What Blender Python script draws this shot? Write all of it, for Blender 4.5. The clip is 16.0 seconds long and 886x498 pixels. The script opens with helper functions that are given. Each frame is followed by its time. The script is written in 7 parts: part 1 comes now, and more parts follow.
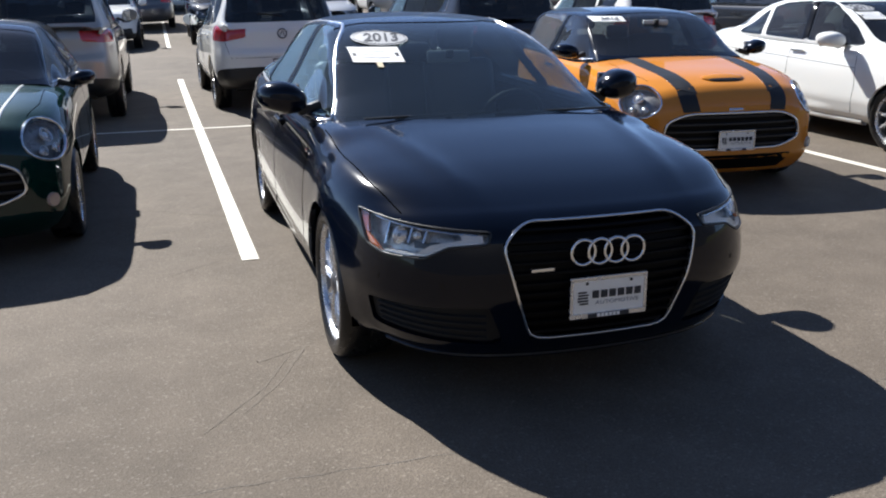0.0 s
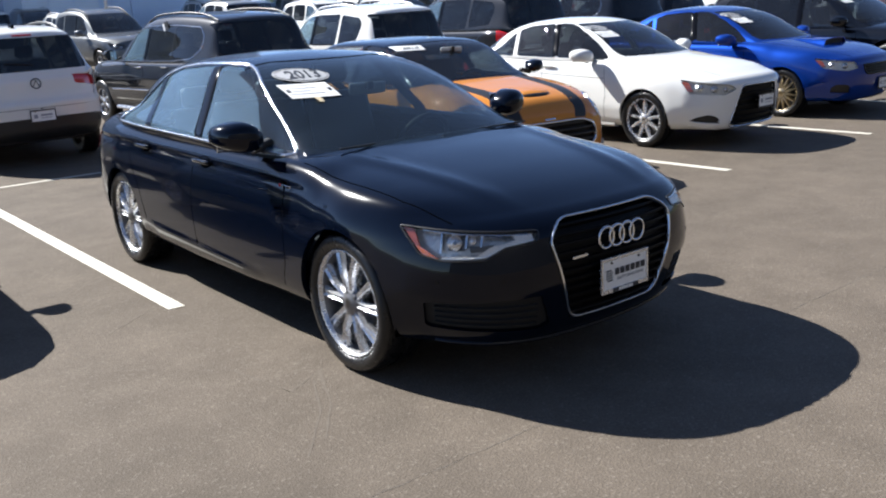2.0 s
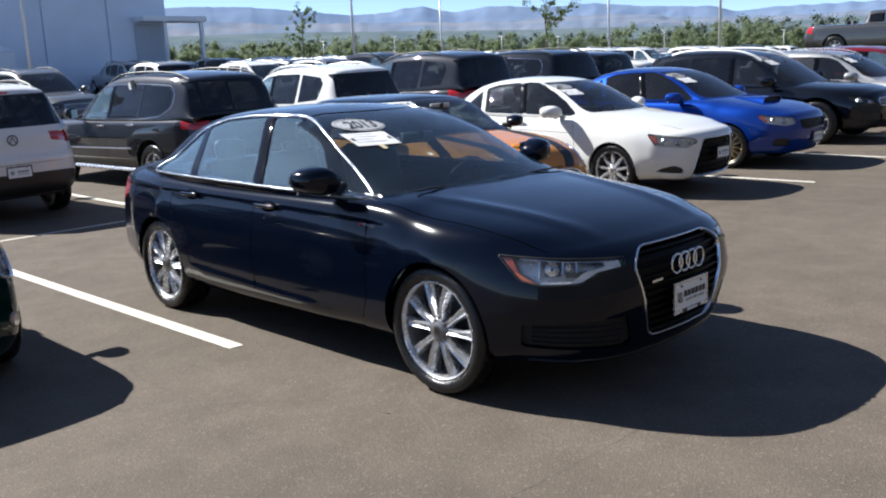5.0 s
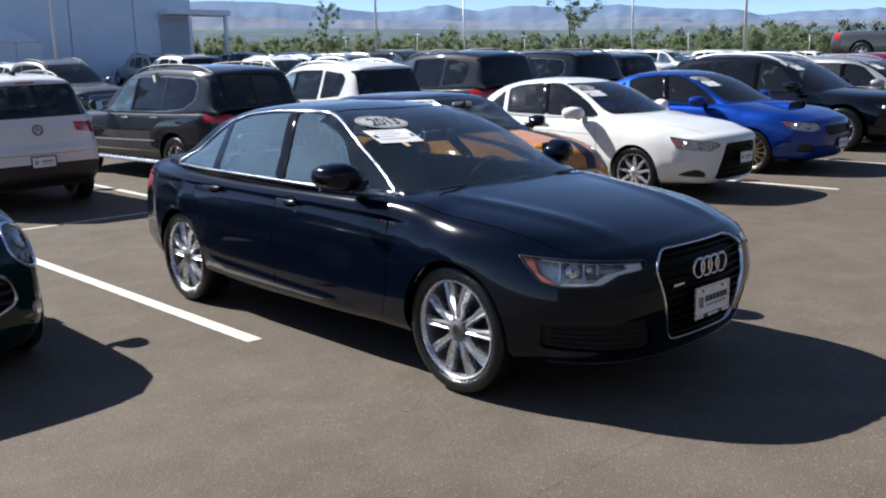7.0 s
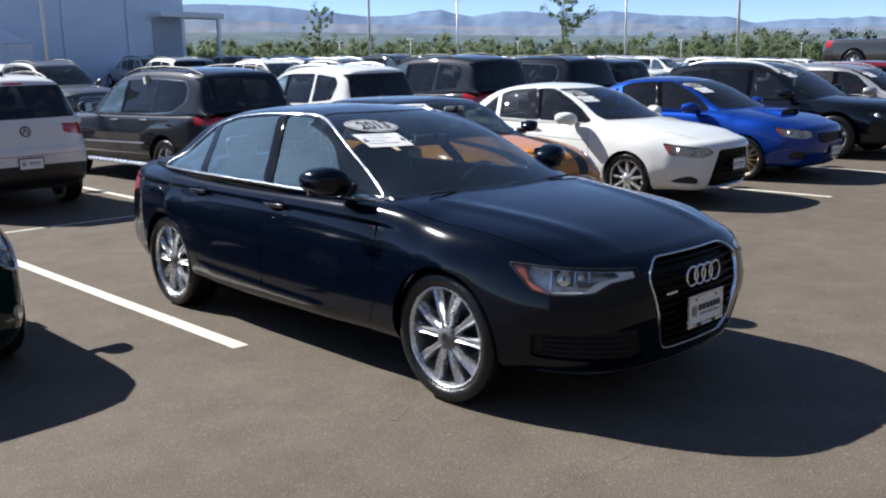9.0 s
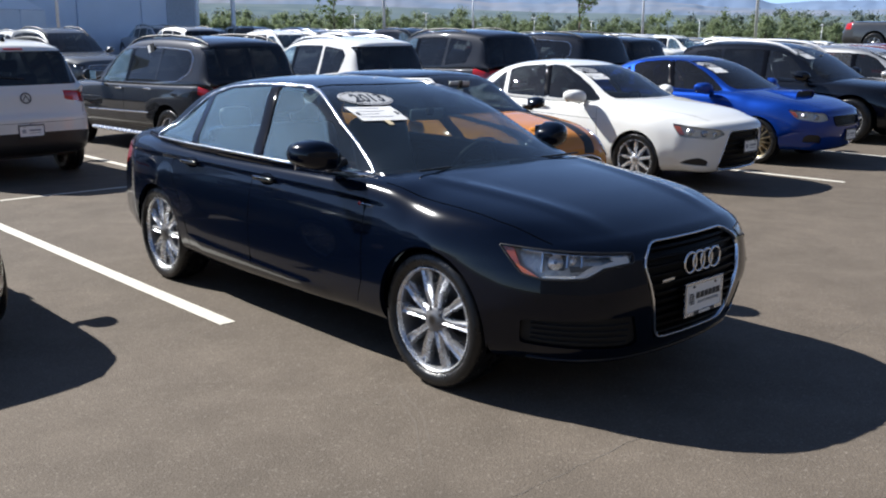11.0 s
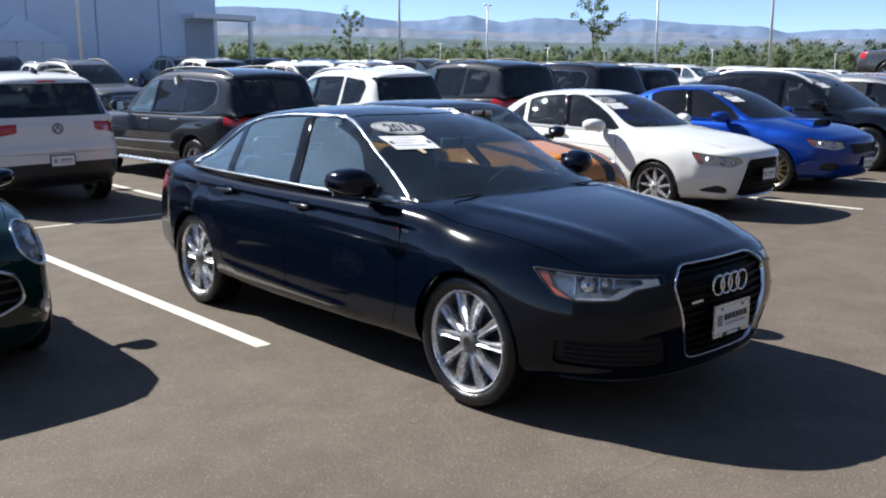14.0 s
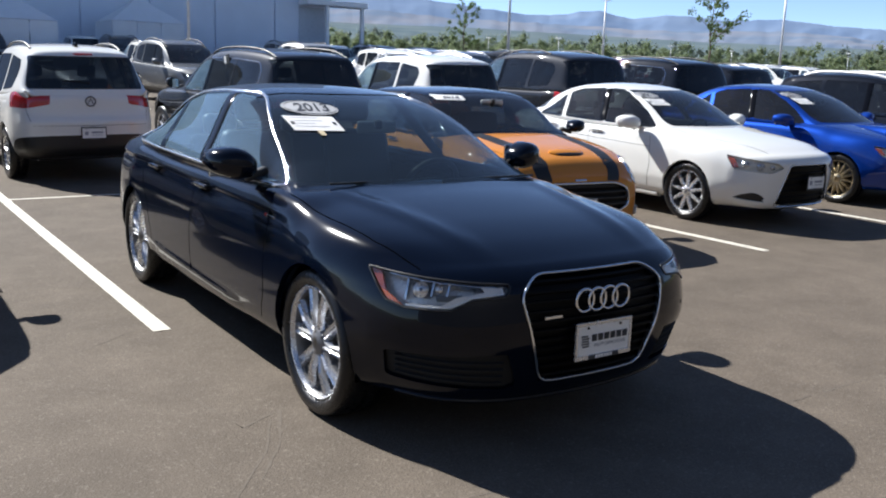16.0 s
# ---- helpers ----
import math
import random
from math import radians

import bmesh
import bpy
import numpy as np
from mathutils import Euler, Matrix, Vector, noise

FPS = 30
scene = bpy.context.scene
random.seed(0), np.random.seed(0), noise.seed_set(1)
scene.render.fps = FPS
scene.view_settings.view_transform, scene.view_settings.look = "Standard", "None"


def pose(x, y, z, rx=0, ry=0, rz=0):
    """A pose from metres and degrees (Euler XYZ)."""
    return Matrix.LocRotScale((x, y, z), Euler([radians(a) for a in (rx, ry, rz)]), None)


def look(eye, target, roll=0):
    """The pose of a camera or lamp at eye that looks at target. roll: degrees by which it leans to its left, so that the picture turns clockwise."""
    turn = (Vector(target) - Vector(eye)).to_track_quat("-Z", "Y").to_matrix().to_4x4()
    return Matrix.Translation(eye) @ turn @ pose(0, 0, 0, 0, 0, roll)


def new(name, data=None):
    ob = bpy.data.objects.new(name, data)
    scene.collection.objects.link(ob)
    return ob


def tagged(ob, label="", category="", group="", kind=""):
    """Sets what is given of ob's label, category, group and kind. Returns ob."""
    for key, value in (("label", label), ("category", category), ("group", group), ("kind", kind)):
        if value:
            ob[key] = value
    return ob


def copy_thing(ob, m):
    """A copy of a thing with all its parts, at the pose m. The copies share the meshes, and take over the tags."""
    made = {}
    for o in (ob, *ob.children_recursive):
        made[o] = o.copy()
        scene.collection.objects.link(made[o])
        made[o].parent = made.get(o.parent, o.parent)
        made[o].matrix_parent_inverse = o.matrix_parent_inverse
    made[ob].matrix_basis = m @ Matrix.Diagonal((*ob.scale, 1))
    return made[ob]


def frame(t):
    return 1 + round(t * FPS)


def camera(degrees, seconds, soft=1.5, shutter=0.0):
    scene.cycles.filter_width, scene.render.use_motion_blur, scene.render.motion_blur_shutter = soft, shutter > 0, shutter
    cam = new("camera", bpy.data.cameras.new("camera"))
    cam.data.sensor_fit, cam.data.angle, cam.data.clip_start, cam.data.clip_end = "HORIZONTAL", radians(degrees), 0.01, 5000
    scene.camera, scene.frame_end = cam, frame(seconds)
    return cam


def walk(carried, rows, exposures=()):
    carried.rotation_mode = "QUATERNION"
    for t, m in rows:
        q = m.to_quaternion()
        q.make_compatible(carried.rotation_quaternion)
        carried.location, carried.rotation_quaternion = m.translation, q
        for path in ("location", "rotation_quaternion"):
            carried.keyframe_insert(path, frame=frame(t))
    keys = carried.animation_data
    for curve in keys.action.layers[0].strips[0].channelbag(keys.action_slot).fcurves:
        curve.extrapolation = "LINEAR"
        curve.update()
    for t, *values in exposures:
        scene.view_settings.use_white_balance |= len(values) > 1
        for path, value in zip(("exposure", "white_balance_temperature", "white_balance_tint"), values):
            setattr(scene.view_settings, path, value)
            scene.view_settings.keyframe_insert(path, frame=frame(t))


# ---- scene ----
cam = camera(53.5, 16.0, soft=2.05)
PATH = [
    (0, (-1.494, -3.699, 1.56), (-0.928, -1.862, 1.006), -0.4),
    (0.5, (-1.838, -3.535, 1.528), (-1.139, -1.728, 1.035), -0.9),
    (1, (-2.215, -3.411, 1.563), (-1.307, -1.696, 1.077), -1.0),
    (1.5, (-2.621, -3.398, 1.597), (-1.531, -1.794, 1.107), -2.7),
    (2, (-2.927, -3.393, 1.607), (-1.739, -1.865, 1.102), -3.0),
    (2.5, (-3.256, -3.301, 1.611), (-1.947, -1.849, 1.189), -3.1),
    (3, (-3.51, -3.309, 1.595), (-2.176, -1.871, 1.206), -1.5),
    (3.5, (-3.68, -3.295, 1.604), (-2.353, -1.865, 1.164), -2.0),
    (4, (-3.795, -3.153, 1.603), (-2.438, -1.736, 1.217), -3.3),
    (6.5, (-3.83, -3.142, 1.605), (-2.488, -1.709, 1.22), -1.9),
    (7, (-3.83, -3.134, 1.605), (-2.5, -1.691, 1.22), -1.7),
    (7.5, (-3.822, -3.128, 1.606), (-2.491, -1.683, 1.232), -1.4),
    (8, (-3.813, -3.119, 1.6), (-2.477, -1.678, 1.227), -1.4),
    (8.5, (-3.804, -3.104, 1.6), (-2.46, -1.67, 1.23), -1.3),
    (11, (-3.576, -3.041, 1.579), (-2.259, -1.599, 1.152), -0.1),
    (11.5, (-3.589, -3.043, 1.588), (-2.345, -1.543, 1.137), -1.3),
    (12, (-3.626, -3.052, 1.594), (-2.359, -1.558, 1.187), -1.5),
    (12.5, (-3.652, -3.055, 1.593), (-2.376, -1.562, 1.211), -0.8),
    (13, (-3.674, -3.062, 1.597), (-2.383, -1.584, 1.214), -0.4),
    (13.5, (-3.705, -3.071, 1.593), (-2.397, -1.602, 1.232), -0.2),
    (14, (-3.753, -3.082, 1.585), (-2.449, -1.609, 1.222), -0.3),
    (14.5, (-3.669, -3.178, 1.576), (-2.411, -1.665, 1.218), -1.5),
    (15, (-3.386, -3.362, 1.561), (-2.183, -1.807, 1.193), 0.0),
    (15.5, (-2.995, -3.408, 1.508), (-1.866, -1.799, 1.136), 0.7),
    (16, (-2.535, -3.477, 1.528), (-1.438, -1.849, 1.147), 1.9),
]
walk(cam, [(t, look(eye, target, roll)) for t, eye, target, roll in PATH],
     [(t, e, 6220, 10) for t, e in ((0, 1.17), (0.5, 1.40), (1, 1.44), (1.5, 1.32), (2.5, 1.26), (4, 1.22), (6.5, 0.96), (8.5, 0.96), (11, 1.02), (14.5, 1.07), (16, 1.03))])

# ---- world, sun ----
SUN = Vector((-0.425, 1.09, 1.0)).normalized()
world = bpy.data.worlds.new("sky")
scene.world = world
world.use_nodes = True
wn = world.node_tree.nodes
sky = wn.new("ShaderNodeTexSky")
sky.sky_type = "NISHITA"
sky.sun_disc = False
sky.sun_elevation = math.asin(SUN.z)
sky.sun_rotation = math.atan2(SUN.x, SUN.y)
sky.altitude = 1700
sky.air_density, sky.dust_density, sky.ozone_density = 0.5, 0.35, 0.7
world.node_tree.links.new(sky.outputs[0], wn["Background"].inputs[0])
wn["Background"].inputs[1].default_value = 0.10
sun = new("sun", bpy.data.lights.new("sun", "SUN"))
sun.data.energy, sun.data.angle, sun.data.color = 5.0, radians(0.55), (1.0, 0.96, 0.90)
sun.matrix_world = look(SUN * 50, (0, 0, 0))


# ---- materials ----
def node_mat(name):
    m = bpy.data.materials.new(name)
    m.use_nodes = True
    return m, m.node_tree.nodes, m.node_tree.links, m.node_tree.nodes["Principled BSDF"]


def plain(name, col, rough=0.5, metal=0.0, coat=0.0, var=0.0, scale=8.0, bump=0.0, spec=0.5):
    """A surface with slight mottling and relief at two scales."""
    m, n, l, b = node_mat(name)
    b.inputs["Base Color"].default_value = (*col, 1)
    b.inputs["Roughness"].default_value = rough
    b.inputs["Metallic"].default_value = metal
    b.inputs["Coat Weight"].default_value = coat
    b.inputs["Coat Roughness"].default_value = 0.03
    b.inputs["Specular IOR Level"].default_value = spec
    if var or bump:
        tc = n.new("ShaderNodeTexCoord")
        tex = n.new("ShaderNodeTexNoise")
        tex.inputs["Scale"].default_value = scale
        tex.inputs["Detail"].default_value = 8
        l.new(tc.outputs["Object"], tex.inputs["Vector"])
        if var:
            r = n.new("ShaderNodeMapRange")
            r.inputs["To Min"].default_value, r.inputs["To Max"].default_value = 1 - var, 1 + var
            l.new(tex.outputs["Fac"], r.inputs["Value"])
            x = n.new("ShaderNodeVectorMath")
            x.operation = "SCALE"
            x.inputs[0].default_value = col
            l.new(r.outputs[0], x.inputs["Scale"])
            l.new(x.outputs[0], b.inputs["Base Color"])
            rr = n.new("ShaderNodeMapRange")
            rr.inputs["To Min"].default_value, rr.inputs["To Max"].default_value = max(0, rough - 0.12), min(1, rough + 0.12)
            l.new(tex.outputs["Fac"], rr.inputs["Value"])
            l.new(rr.outputs[0], b.inputs["Roughness"])
        if bump:
            bp = n.new("ShaderNodeBump")
            bp.inputs["Strength"].default_value, bp.inputs["Distance"].default_value = bump, 0.01
            t2 = n.new("ShaderNodeTexNoise")
            t2.inputs["Scale"].default_value, t2.inputs["Detail"].default_value = scale * 9, 4
            l.new(tc.outputs["Object"], t2.inputs["Vector"])
            l.new(t2.outputs["Fac"], bp.inputs["Height"])
            l.new(bp.outputs[0], b.inputs["Normal"])
    return m


def paint(name, col, metal=0.0, flake=0.0, rough=0.45, coat=1.0, ior=1.5, haze=(0.015, 0.06)):
    """Car paint: a base under clear coat, with faint dust that dulls the gloss in patches."""
    m, n, l, b = node_mat(name)
    tc = n.new("ShaderNodeTexCoord")
    tex = n.new("ShaderNodeTexNoise")
    tex.inputs["Scale"].default_value, tex.inputs["Detail"].default_value = 3.0, 10
    l.new(tc.outputs["Object"], tex.inputs["Vector"])
    r = n.new("ShaderNodeMapRange")
    r.inputs["From Min"].default_value, r.inputs["From Max"].default_value = 0.35, 0.75
    r.inputs["To Min"].default_value, r.inputs["To Max"].default_value = haze
    l.new(tex.outputs["Fac"], r.inputs["Value"])
    l.new(r.outputs[0], b.inputs["Coat Roughness"])
    b.inputs["Base Color"].default_value = (*col, 1)
    b.inputs["Metallic"].default_value, b.inputs["Roughness"].default_value = metal, rough
    b.inputs["Coat Weight"].default_value, b.inputs["Coat IOR"].default_value = coat, ior
    b.inputs["Specular IOR Level"].default_value = flake
    return m


def glass(name, tint, rough=0.0, film_amount=0.05, f0=0.085, film_col=(0.75, 0.74, 0.72)):
    m, n, l, b = node_mat(name)
    n.remove(b)
    t, g, mix, fr = n.new("ShaderNodeBsdfTransparent"), n.new("ShaderNodeBsdfGlossy"), n.new("ShaderNodeMixShader"), n.new("ShaderNodeLayerWeight")
    t.inputs[0].default_value = (*tint, 1)
    g.inputs["Roughness"].default_value = rough
    fr.inputs["Blend"].default_value = 0.5
    pw, ml = n.new("ShaderNodeMath"), n.new("ShaderNodeMath")
    pw.operation, pw.inputs[1].default_value = "POWER", 4.5
    ml.operation, ml.inputs[1].default_value, ml.inputs[2].default_value = "MULTIPLY_ADD", 0.9, f0
    l.new(fr.outputs["Facing"], pw.inputs[0])
    l.new(pw.outputs[0], ml.inputs[0])
    l.new(ml.outputs[0], mix.inputs[0])
    l.new(t.outputs[0], mix.inputs[1])
    l.new(g.outputs[0], mix.inputs[2])
    # a thin dust film that catches the sun; blue film_col adds painted sky sheen
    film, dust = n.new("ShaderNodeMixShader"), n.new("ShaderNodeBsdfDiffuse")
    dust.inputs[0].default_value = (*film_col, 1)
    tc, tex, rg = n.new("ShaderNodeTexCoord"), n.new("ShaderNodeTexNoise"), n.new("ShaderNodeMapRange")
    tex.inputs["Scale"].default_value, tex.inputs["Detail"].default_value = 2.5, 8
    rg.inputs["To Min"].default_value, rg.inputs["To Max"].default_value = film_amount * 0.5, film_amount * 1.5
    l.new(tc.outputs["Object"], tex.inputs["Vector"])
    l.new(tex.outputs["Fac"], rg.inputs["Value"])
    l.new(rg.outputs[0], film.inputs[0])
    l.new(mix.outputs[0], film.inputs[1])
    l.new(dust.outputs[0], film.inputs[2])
    l.new(film.outputs[0], n["Material Output"].inputs[0])
    return m


PAINT = {
    "black": paint("black_paint", (0.0013, 0.0029, 0.0085), flake=0.085, rough=0.15, coat=0.55, ior=1.42, haze=(0.018, 0.045)),
    "white": paint("white_paint", (0.74, 0.74, 0.71)),
    "silver": paint("silver_paint", (0.42, 0.42, 0.42), 0.7),
    "champagne": paint("champagne_paint", (0.40, 0.37, 0.33), 0.6),
    "grey": paint("grey_paint", (0.12, 0.125, 0.13), 0.6),
    "charcoal": paint("charcoal_paint", (0.016, 0.017, 0.020), 0.3),
    "navy": paint("navy_paint", (0.0045, 0.0055, 0.0085), 0.2),
    "blue": paint("blue_paint", (0.005, 0.036, 0.24), 0.4),
    "orange": paint("orange_paint", (0.58, 0.22, 0.028)),
    "green": paint("green_paint", (0.002, 0.022, 0.018), 0.2),
    "gunmetal": paint("gunmetal_paint", (0.055, 0.057, 0.062), 0.4),
    "red": paint("red_paint", (0.13, 0.010, 0.016)),
}
CHROME = plain("chrome", (0.72, 0.73, 0.75), 0.08, 1.0)
PALERAIL = plain("pale_roof_rail", (0.72, 0.72, 0.72), 0.4, 0.2, var=0.06, scale=20)
BRIGHT = plain("bright_window_moulding", (0.76, 0.77, 0.78), 0.20, 1.0, var=0.04, scale=20)
SATIN = plain("satin_alloy", (0.62, 0.63, 0.65), 0.26, 0.75, var=0.08, scale=20)
RUBBER = plain("rubber", (0.006, 0.006, 0.0065), 0.30, var=0.3, scale=30, bump=0.2, spec=0.4)
TRIM = plain("black_trim", (0.010, 0.010, 0.011), 0.45, var=0.2, scale=20, bump=0.15)
VINYL = plain("stripe_vinyl", (0.022, 0.023, 0.025), 0.42, var=0.2, scale=12, spec=0.3)
PIANO = plain("piano_black_trim", (0.003, 0.003, 0.004), 0.06, spec=0.2)
BULB = plain("bulb_glass", (0.42, 0.43, 0.44), 0.12, 0.5, coat=1)
GRILLEBLACK = plain("grille_black", (0.003, 0.003, 0.0035), 0.5, var=0.2, scale=30, spec=0.12)
GLOSSBLACK = plain("gloss_black", (0.004, 0.004, 0.005), 0.15, spec=0.25)
SEAM = plain("seam_shadow", (0.002, 0.002, 0.002), 1.0, spec=0.0)
WELL = plain("wheel_well_plastic", (0.008, 0.008, 0.008), 0.9, var=0.3)
LEATHER = plain("charcoal_leather", (0.07, 0.07, 0.072), 0.38, var=0.12, scale=14, bump=0.25)
DARKSEAT = plain("dark_cloth", (0.02, 0.02, 0.022), 0.8, var=0.2, scale=40, bump=0.3)
DASH = plain("dash_plastic", (0.015, 0.015, 0.016), 0.7, var=0.2, scale=40, bump=0.2)
# sky reflection and a bright veil are put into the film's blue tint
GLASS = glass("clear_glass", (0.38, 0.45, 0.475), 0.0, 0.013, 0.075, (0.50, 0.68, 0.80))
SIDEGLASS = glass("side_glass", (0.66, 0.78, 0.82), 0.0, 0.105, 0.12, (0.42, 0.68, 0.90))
SHADEGLASS = glass("shaded_glass", (0.20, 0.235, 0.25), 0.0, 0.010, 0.075)
TINT = glass("tinted_glass", (0.09, 0.095, 0.10), 0.0, 0.006, 0.06)
MIDTINT = glass("mid_tinted_glass", (0.45, 0.50, 0.50))
LENS = glass("lamp_lens", (0.97, 0.97, 0.97), 0.0, 0.008, 0.03)
LAMPGREY = plain("lamp_housing", (0.40, 0.39, 0.37), 0.5, 0.0, var=0.1, scale=25)
LAMPPALE = plain("pale_lamp_housing", (0.66, 0.65, 0.59), 0.35, 0.0, var=0.15, scale=25)
LAMPSILVER = plain("silver_lamp_housing", (0.50, 0.50, 0.49), 0.28, 0.35, var=0.15, scale=25)
LAMPMID = plain("grey_lamp_bowl", (0.24, 0.24, 0.24), 0.3, 0.4, var=0.1, scale=25)
LAMPDARK = plain("dark_lamp_housing", (0.085, 0.085, 0.085), 0.3, 0.3)
# glare on the mirror's back is put into this pale grey-green
MIRRORBACK = plain("glare_grey_mirror_back", (0.48, 0.50, 0.48), 0.5, var=0.1)
AMBER = plain("amber_lens", (0.75, 0.16, 0.02), 0.12, coat=1)
REDLENS = plain("red_lens", (0.42, 0.012, 0.012), 0.1, coat=1)
REDSIDE = plain("red_orange_lens", (0.27, 0.055, 0.025), 0.12, coat=1)
PLATEWHITE = plain("plate_white", (0.84, 0.85, 0.84), 0.4, var=0.05)
INK = plain("dark_ink", (0.025, 0.03, 0.04), 0.5)
PALEINK = plain("pale_print", (0.48, 0.49, 0.52), 0.5)
GREYINK = plain("grey_ink", (0.30, 0.32, 0.36), 0.5)
PAPER = plain("paper", (0.8, 0.8, 0.78), 0.6, var=0.05, scale=30)
OVALPAPER = plain("grey_sticker", (0.40, 0.41, 0.42), 0.55, var=0.05, scale=30)
YELLOW = plain("cream_tag", (0.62, 0.52, 0.33), 0.6)
BRASS = plain("gold_alloy", (0.5, 0.42, 0.28), 0.3, 1.0)
MIRROR = plain("mirror_silver", (0.85, 0.87, 0.88), 0.02, 1.0)


# ---- mesh helpers ----
def mesh_ob(name, V, F, material, parent=None, N=None, smooth=True, label=""):
    me = bpy.data.meshes.new(name)
    me.from_pydata([tuple(map(float, v)) for v in V], [], [tuple(map(int, f)) for f in F])
    me.polygons.foreach_set("use_smooth", [smooth] * len(me.polygons))
    if N is not None and smooth:
        me.normals_split_custom_set_from_vertices([tuple(map(float, n)) for n in N])
    me.materials.append(material)
    ob = new(name, me)
    ob.parent = parent
    if label:
        ob["label"] = label
    return ob


def part(name, bm, material, parent=None, label="", smooth=False):
    me = bpy.data.meshes.new(name)
    bm.to_mesh(me)
    bm.free()
    me.polygons.foreach_set("use_smooth", [smooth] * len(me.polygons))
    me.materials.append(material)
    ob = new(name, me)
    ob.parent = parent
    if label:
        ob["label"] = label
    return ob


def box(bm, x0, x1, y0, y1, z0, z1, bevel=0.0, m=None):
    b = bmesh.new()
    bmesh.ops.create_cube(b, size=1)
    bmesh.ops.scale(b, vec=(x1 - x0, y1 - y0, z1 - z0), verts=b.verts)
    bmesh.ops.translate(b, vec=((x0 + x1) / 2, (y0 + y1) / 2, (z0 + z1) / 2), verts=b.verts)
    if bevel:
        bmesh.ops.bevel(b, geom=b.edges[:], offset=bevel, segments=2, affect="EDGES", profile=0.5)
    if m is not None:
        bmesh.ops.transform(b, matrix=m, verts=b.verts)
    t = bpy.data.meshes.new("t")
    b.to_mesh(t)
    b.free()
    bm.from_mesh(t)
    bpy.data.meshes.remove(t)
    return bm


def curve_fn(pts):
    """A smooth curve through the points that does not overshoot."""
    X, Y = np.array([p[0] for p in pts], float), np.array([p[1] for p in pts], float)
    h, d = np.diff(X), np.diff(Y) / np.diff(X)
    M = np.zeros(len(X))
    M[0], M[-1] = d[0], d[-1]
    for i in range(1, len(X) - 1):
        if d[i - 1] * d[i] > 0:
            w1, w2 = 2 * h[i] + h[i - 1], h[i] + 2 * h[i - 1]
            M[i] = (w1 + w2) / (w1 / d[i - 1] + w2 / d[i])

    def f(x):
        x = np.clip(np.asarray(x, float), X[0], X[-1])
        i = np.clip(np.searchsorted(X, x) - 1, 0, len(h) - 1)
        t = (x - X[i]) / h[i]
        return (Y[i] * (1 + 2 * t) * (1 - t) ** 2 + M[i] * h[i] * t * (1 - t) ** 2
                + Y[i + 1] * t * t * (3 - 2 * t) + M[i + 1] * h[i] * t * t * (t - 1))
    return f


def bspline(K, U):
    """Clamped cubic B-spline weights: U samples of K control points."""
    knots = np.concatenate([np.zeros(3), np.linspace(0, 1, K - 2), np.ones(3)])
    u = np.linspace(0, 1, U)
    u[-1] = 1 - 1e-9
    B = np.array([[1.0 if knots[k] <= t < knots[k + 1] else 0.0 for k in range(len(knots) - 1)] for t in u])
    for p in (1, 2, 3):
        C = np.zeros((U, len(knots) - 1 - p))
        for k in range(C.shape[1]):
            a, b = knots[k + p] - knots[k], knots[k + p + 1] - knots[k + 1]
            if a > 0:
                C[:, k] += (u - knots[k]) / a * B[:, k]
            if b > 0:
                C[:, k] += (knots[k + p + 1] - u) / b * B[:, k + 1]
        B = C
    return B


def normals(V, F):
    n = np.cross(V[F[:, 1]] - V[F[:, 0]], V[F[:, 2]] - V[F[:, 0]])
    N = np.zeros_like(V)
    for i in range(3):
        np.add.at(N, F[:, i], n)
    return N / np.maximum(np.linalg.norm(N, axis=1, keepdims=True), 1e-9)


def grid_faces(R, U, closed):
    r, u = np.meshgrid(np.arange(R - 1), np.arange(U if closed else U - 1), indexing="ij")
    a, b = r * U + u, r * U + (u + 1) % U
    c, d = a + U, b + U
    return np.concatenate([np.stack([a, b, d], -1).reshape(-1, 3), np.stack([a, d, c], -1).reshape(-1, 3)])


def split(S, f):
    """Cuts a shell (V, N, F) where f of its vertices changes sign: what lies outside (f > 0), and inside."""
    V, N, F = S
    f = np.where(np.abs(f) < 1e-6, 1e-6, f)
    s = f[F] > 0
    k = s.sum(1)
    out, ins = [F[k == 3]], [F[k == 0]]
    newV, newN, cache = [], [], {}

    def cut(a, b):
        key = (min(a, b), max(a, b))
        if key not in cache:
            t = f[a] / (f[a] - f[b])
            cache[key] = len(V) + len(newV)
            newV.append(V[a] + t * (V[b] - V[a]))
            n = N[a] + t * (N[b] - N[a])
            newN.append(n / max(np.linalg.norm(n), 1e-9))
        return cache[key]
    o2, i2 = [], []
    for tri, sg in zip(F[(k == 1) | (k == 2)], s[(k == 1) | (k == 2)]):
        lone = int(np.argmax(sg)) if sg.sum() == 1 else int(np.argmin(sg))
        a, b, c = (int(tri[(lone + j) % 3]) for j in range(3))
        p, q = cut(a, b), cut(a, c)
        one, two = [(a, p, q)], [(p, b, c), (p, c, q)]
        if sg.sum() == 1:
            o2 += one
            i2 += two
        else:
            i2 += one
            o2 += two
    V2 = np.concatenate([V, np.array(newV)]) if newV else V
    N2 = np.concatenate([N, np.array(newN)]) if newN else N

    def pack(lists, extra):
        F2 = np.concatenate(lists + ([np.array(extra)] if extra else []))
        used, inv = np.unique(F2, return_inverse=True)
        return V2[used], N2[used], inv.reshape(-1, 3)
    return pack(out, o2), pack(ins, i2)


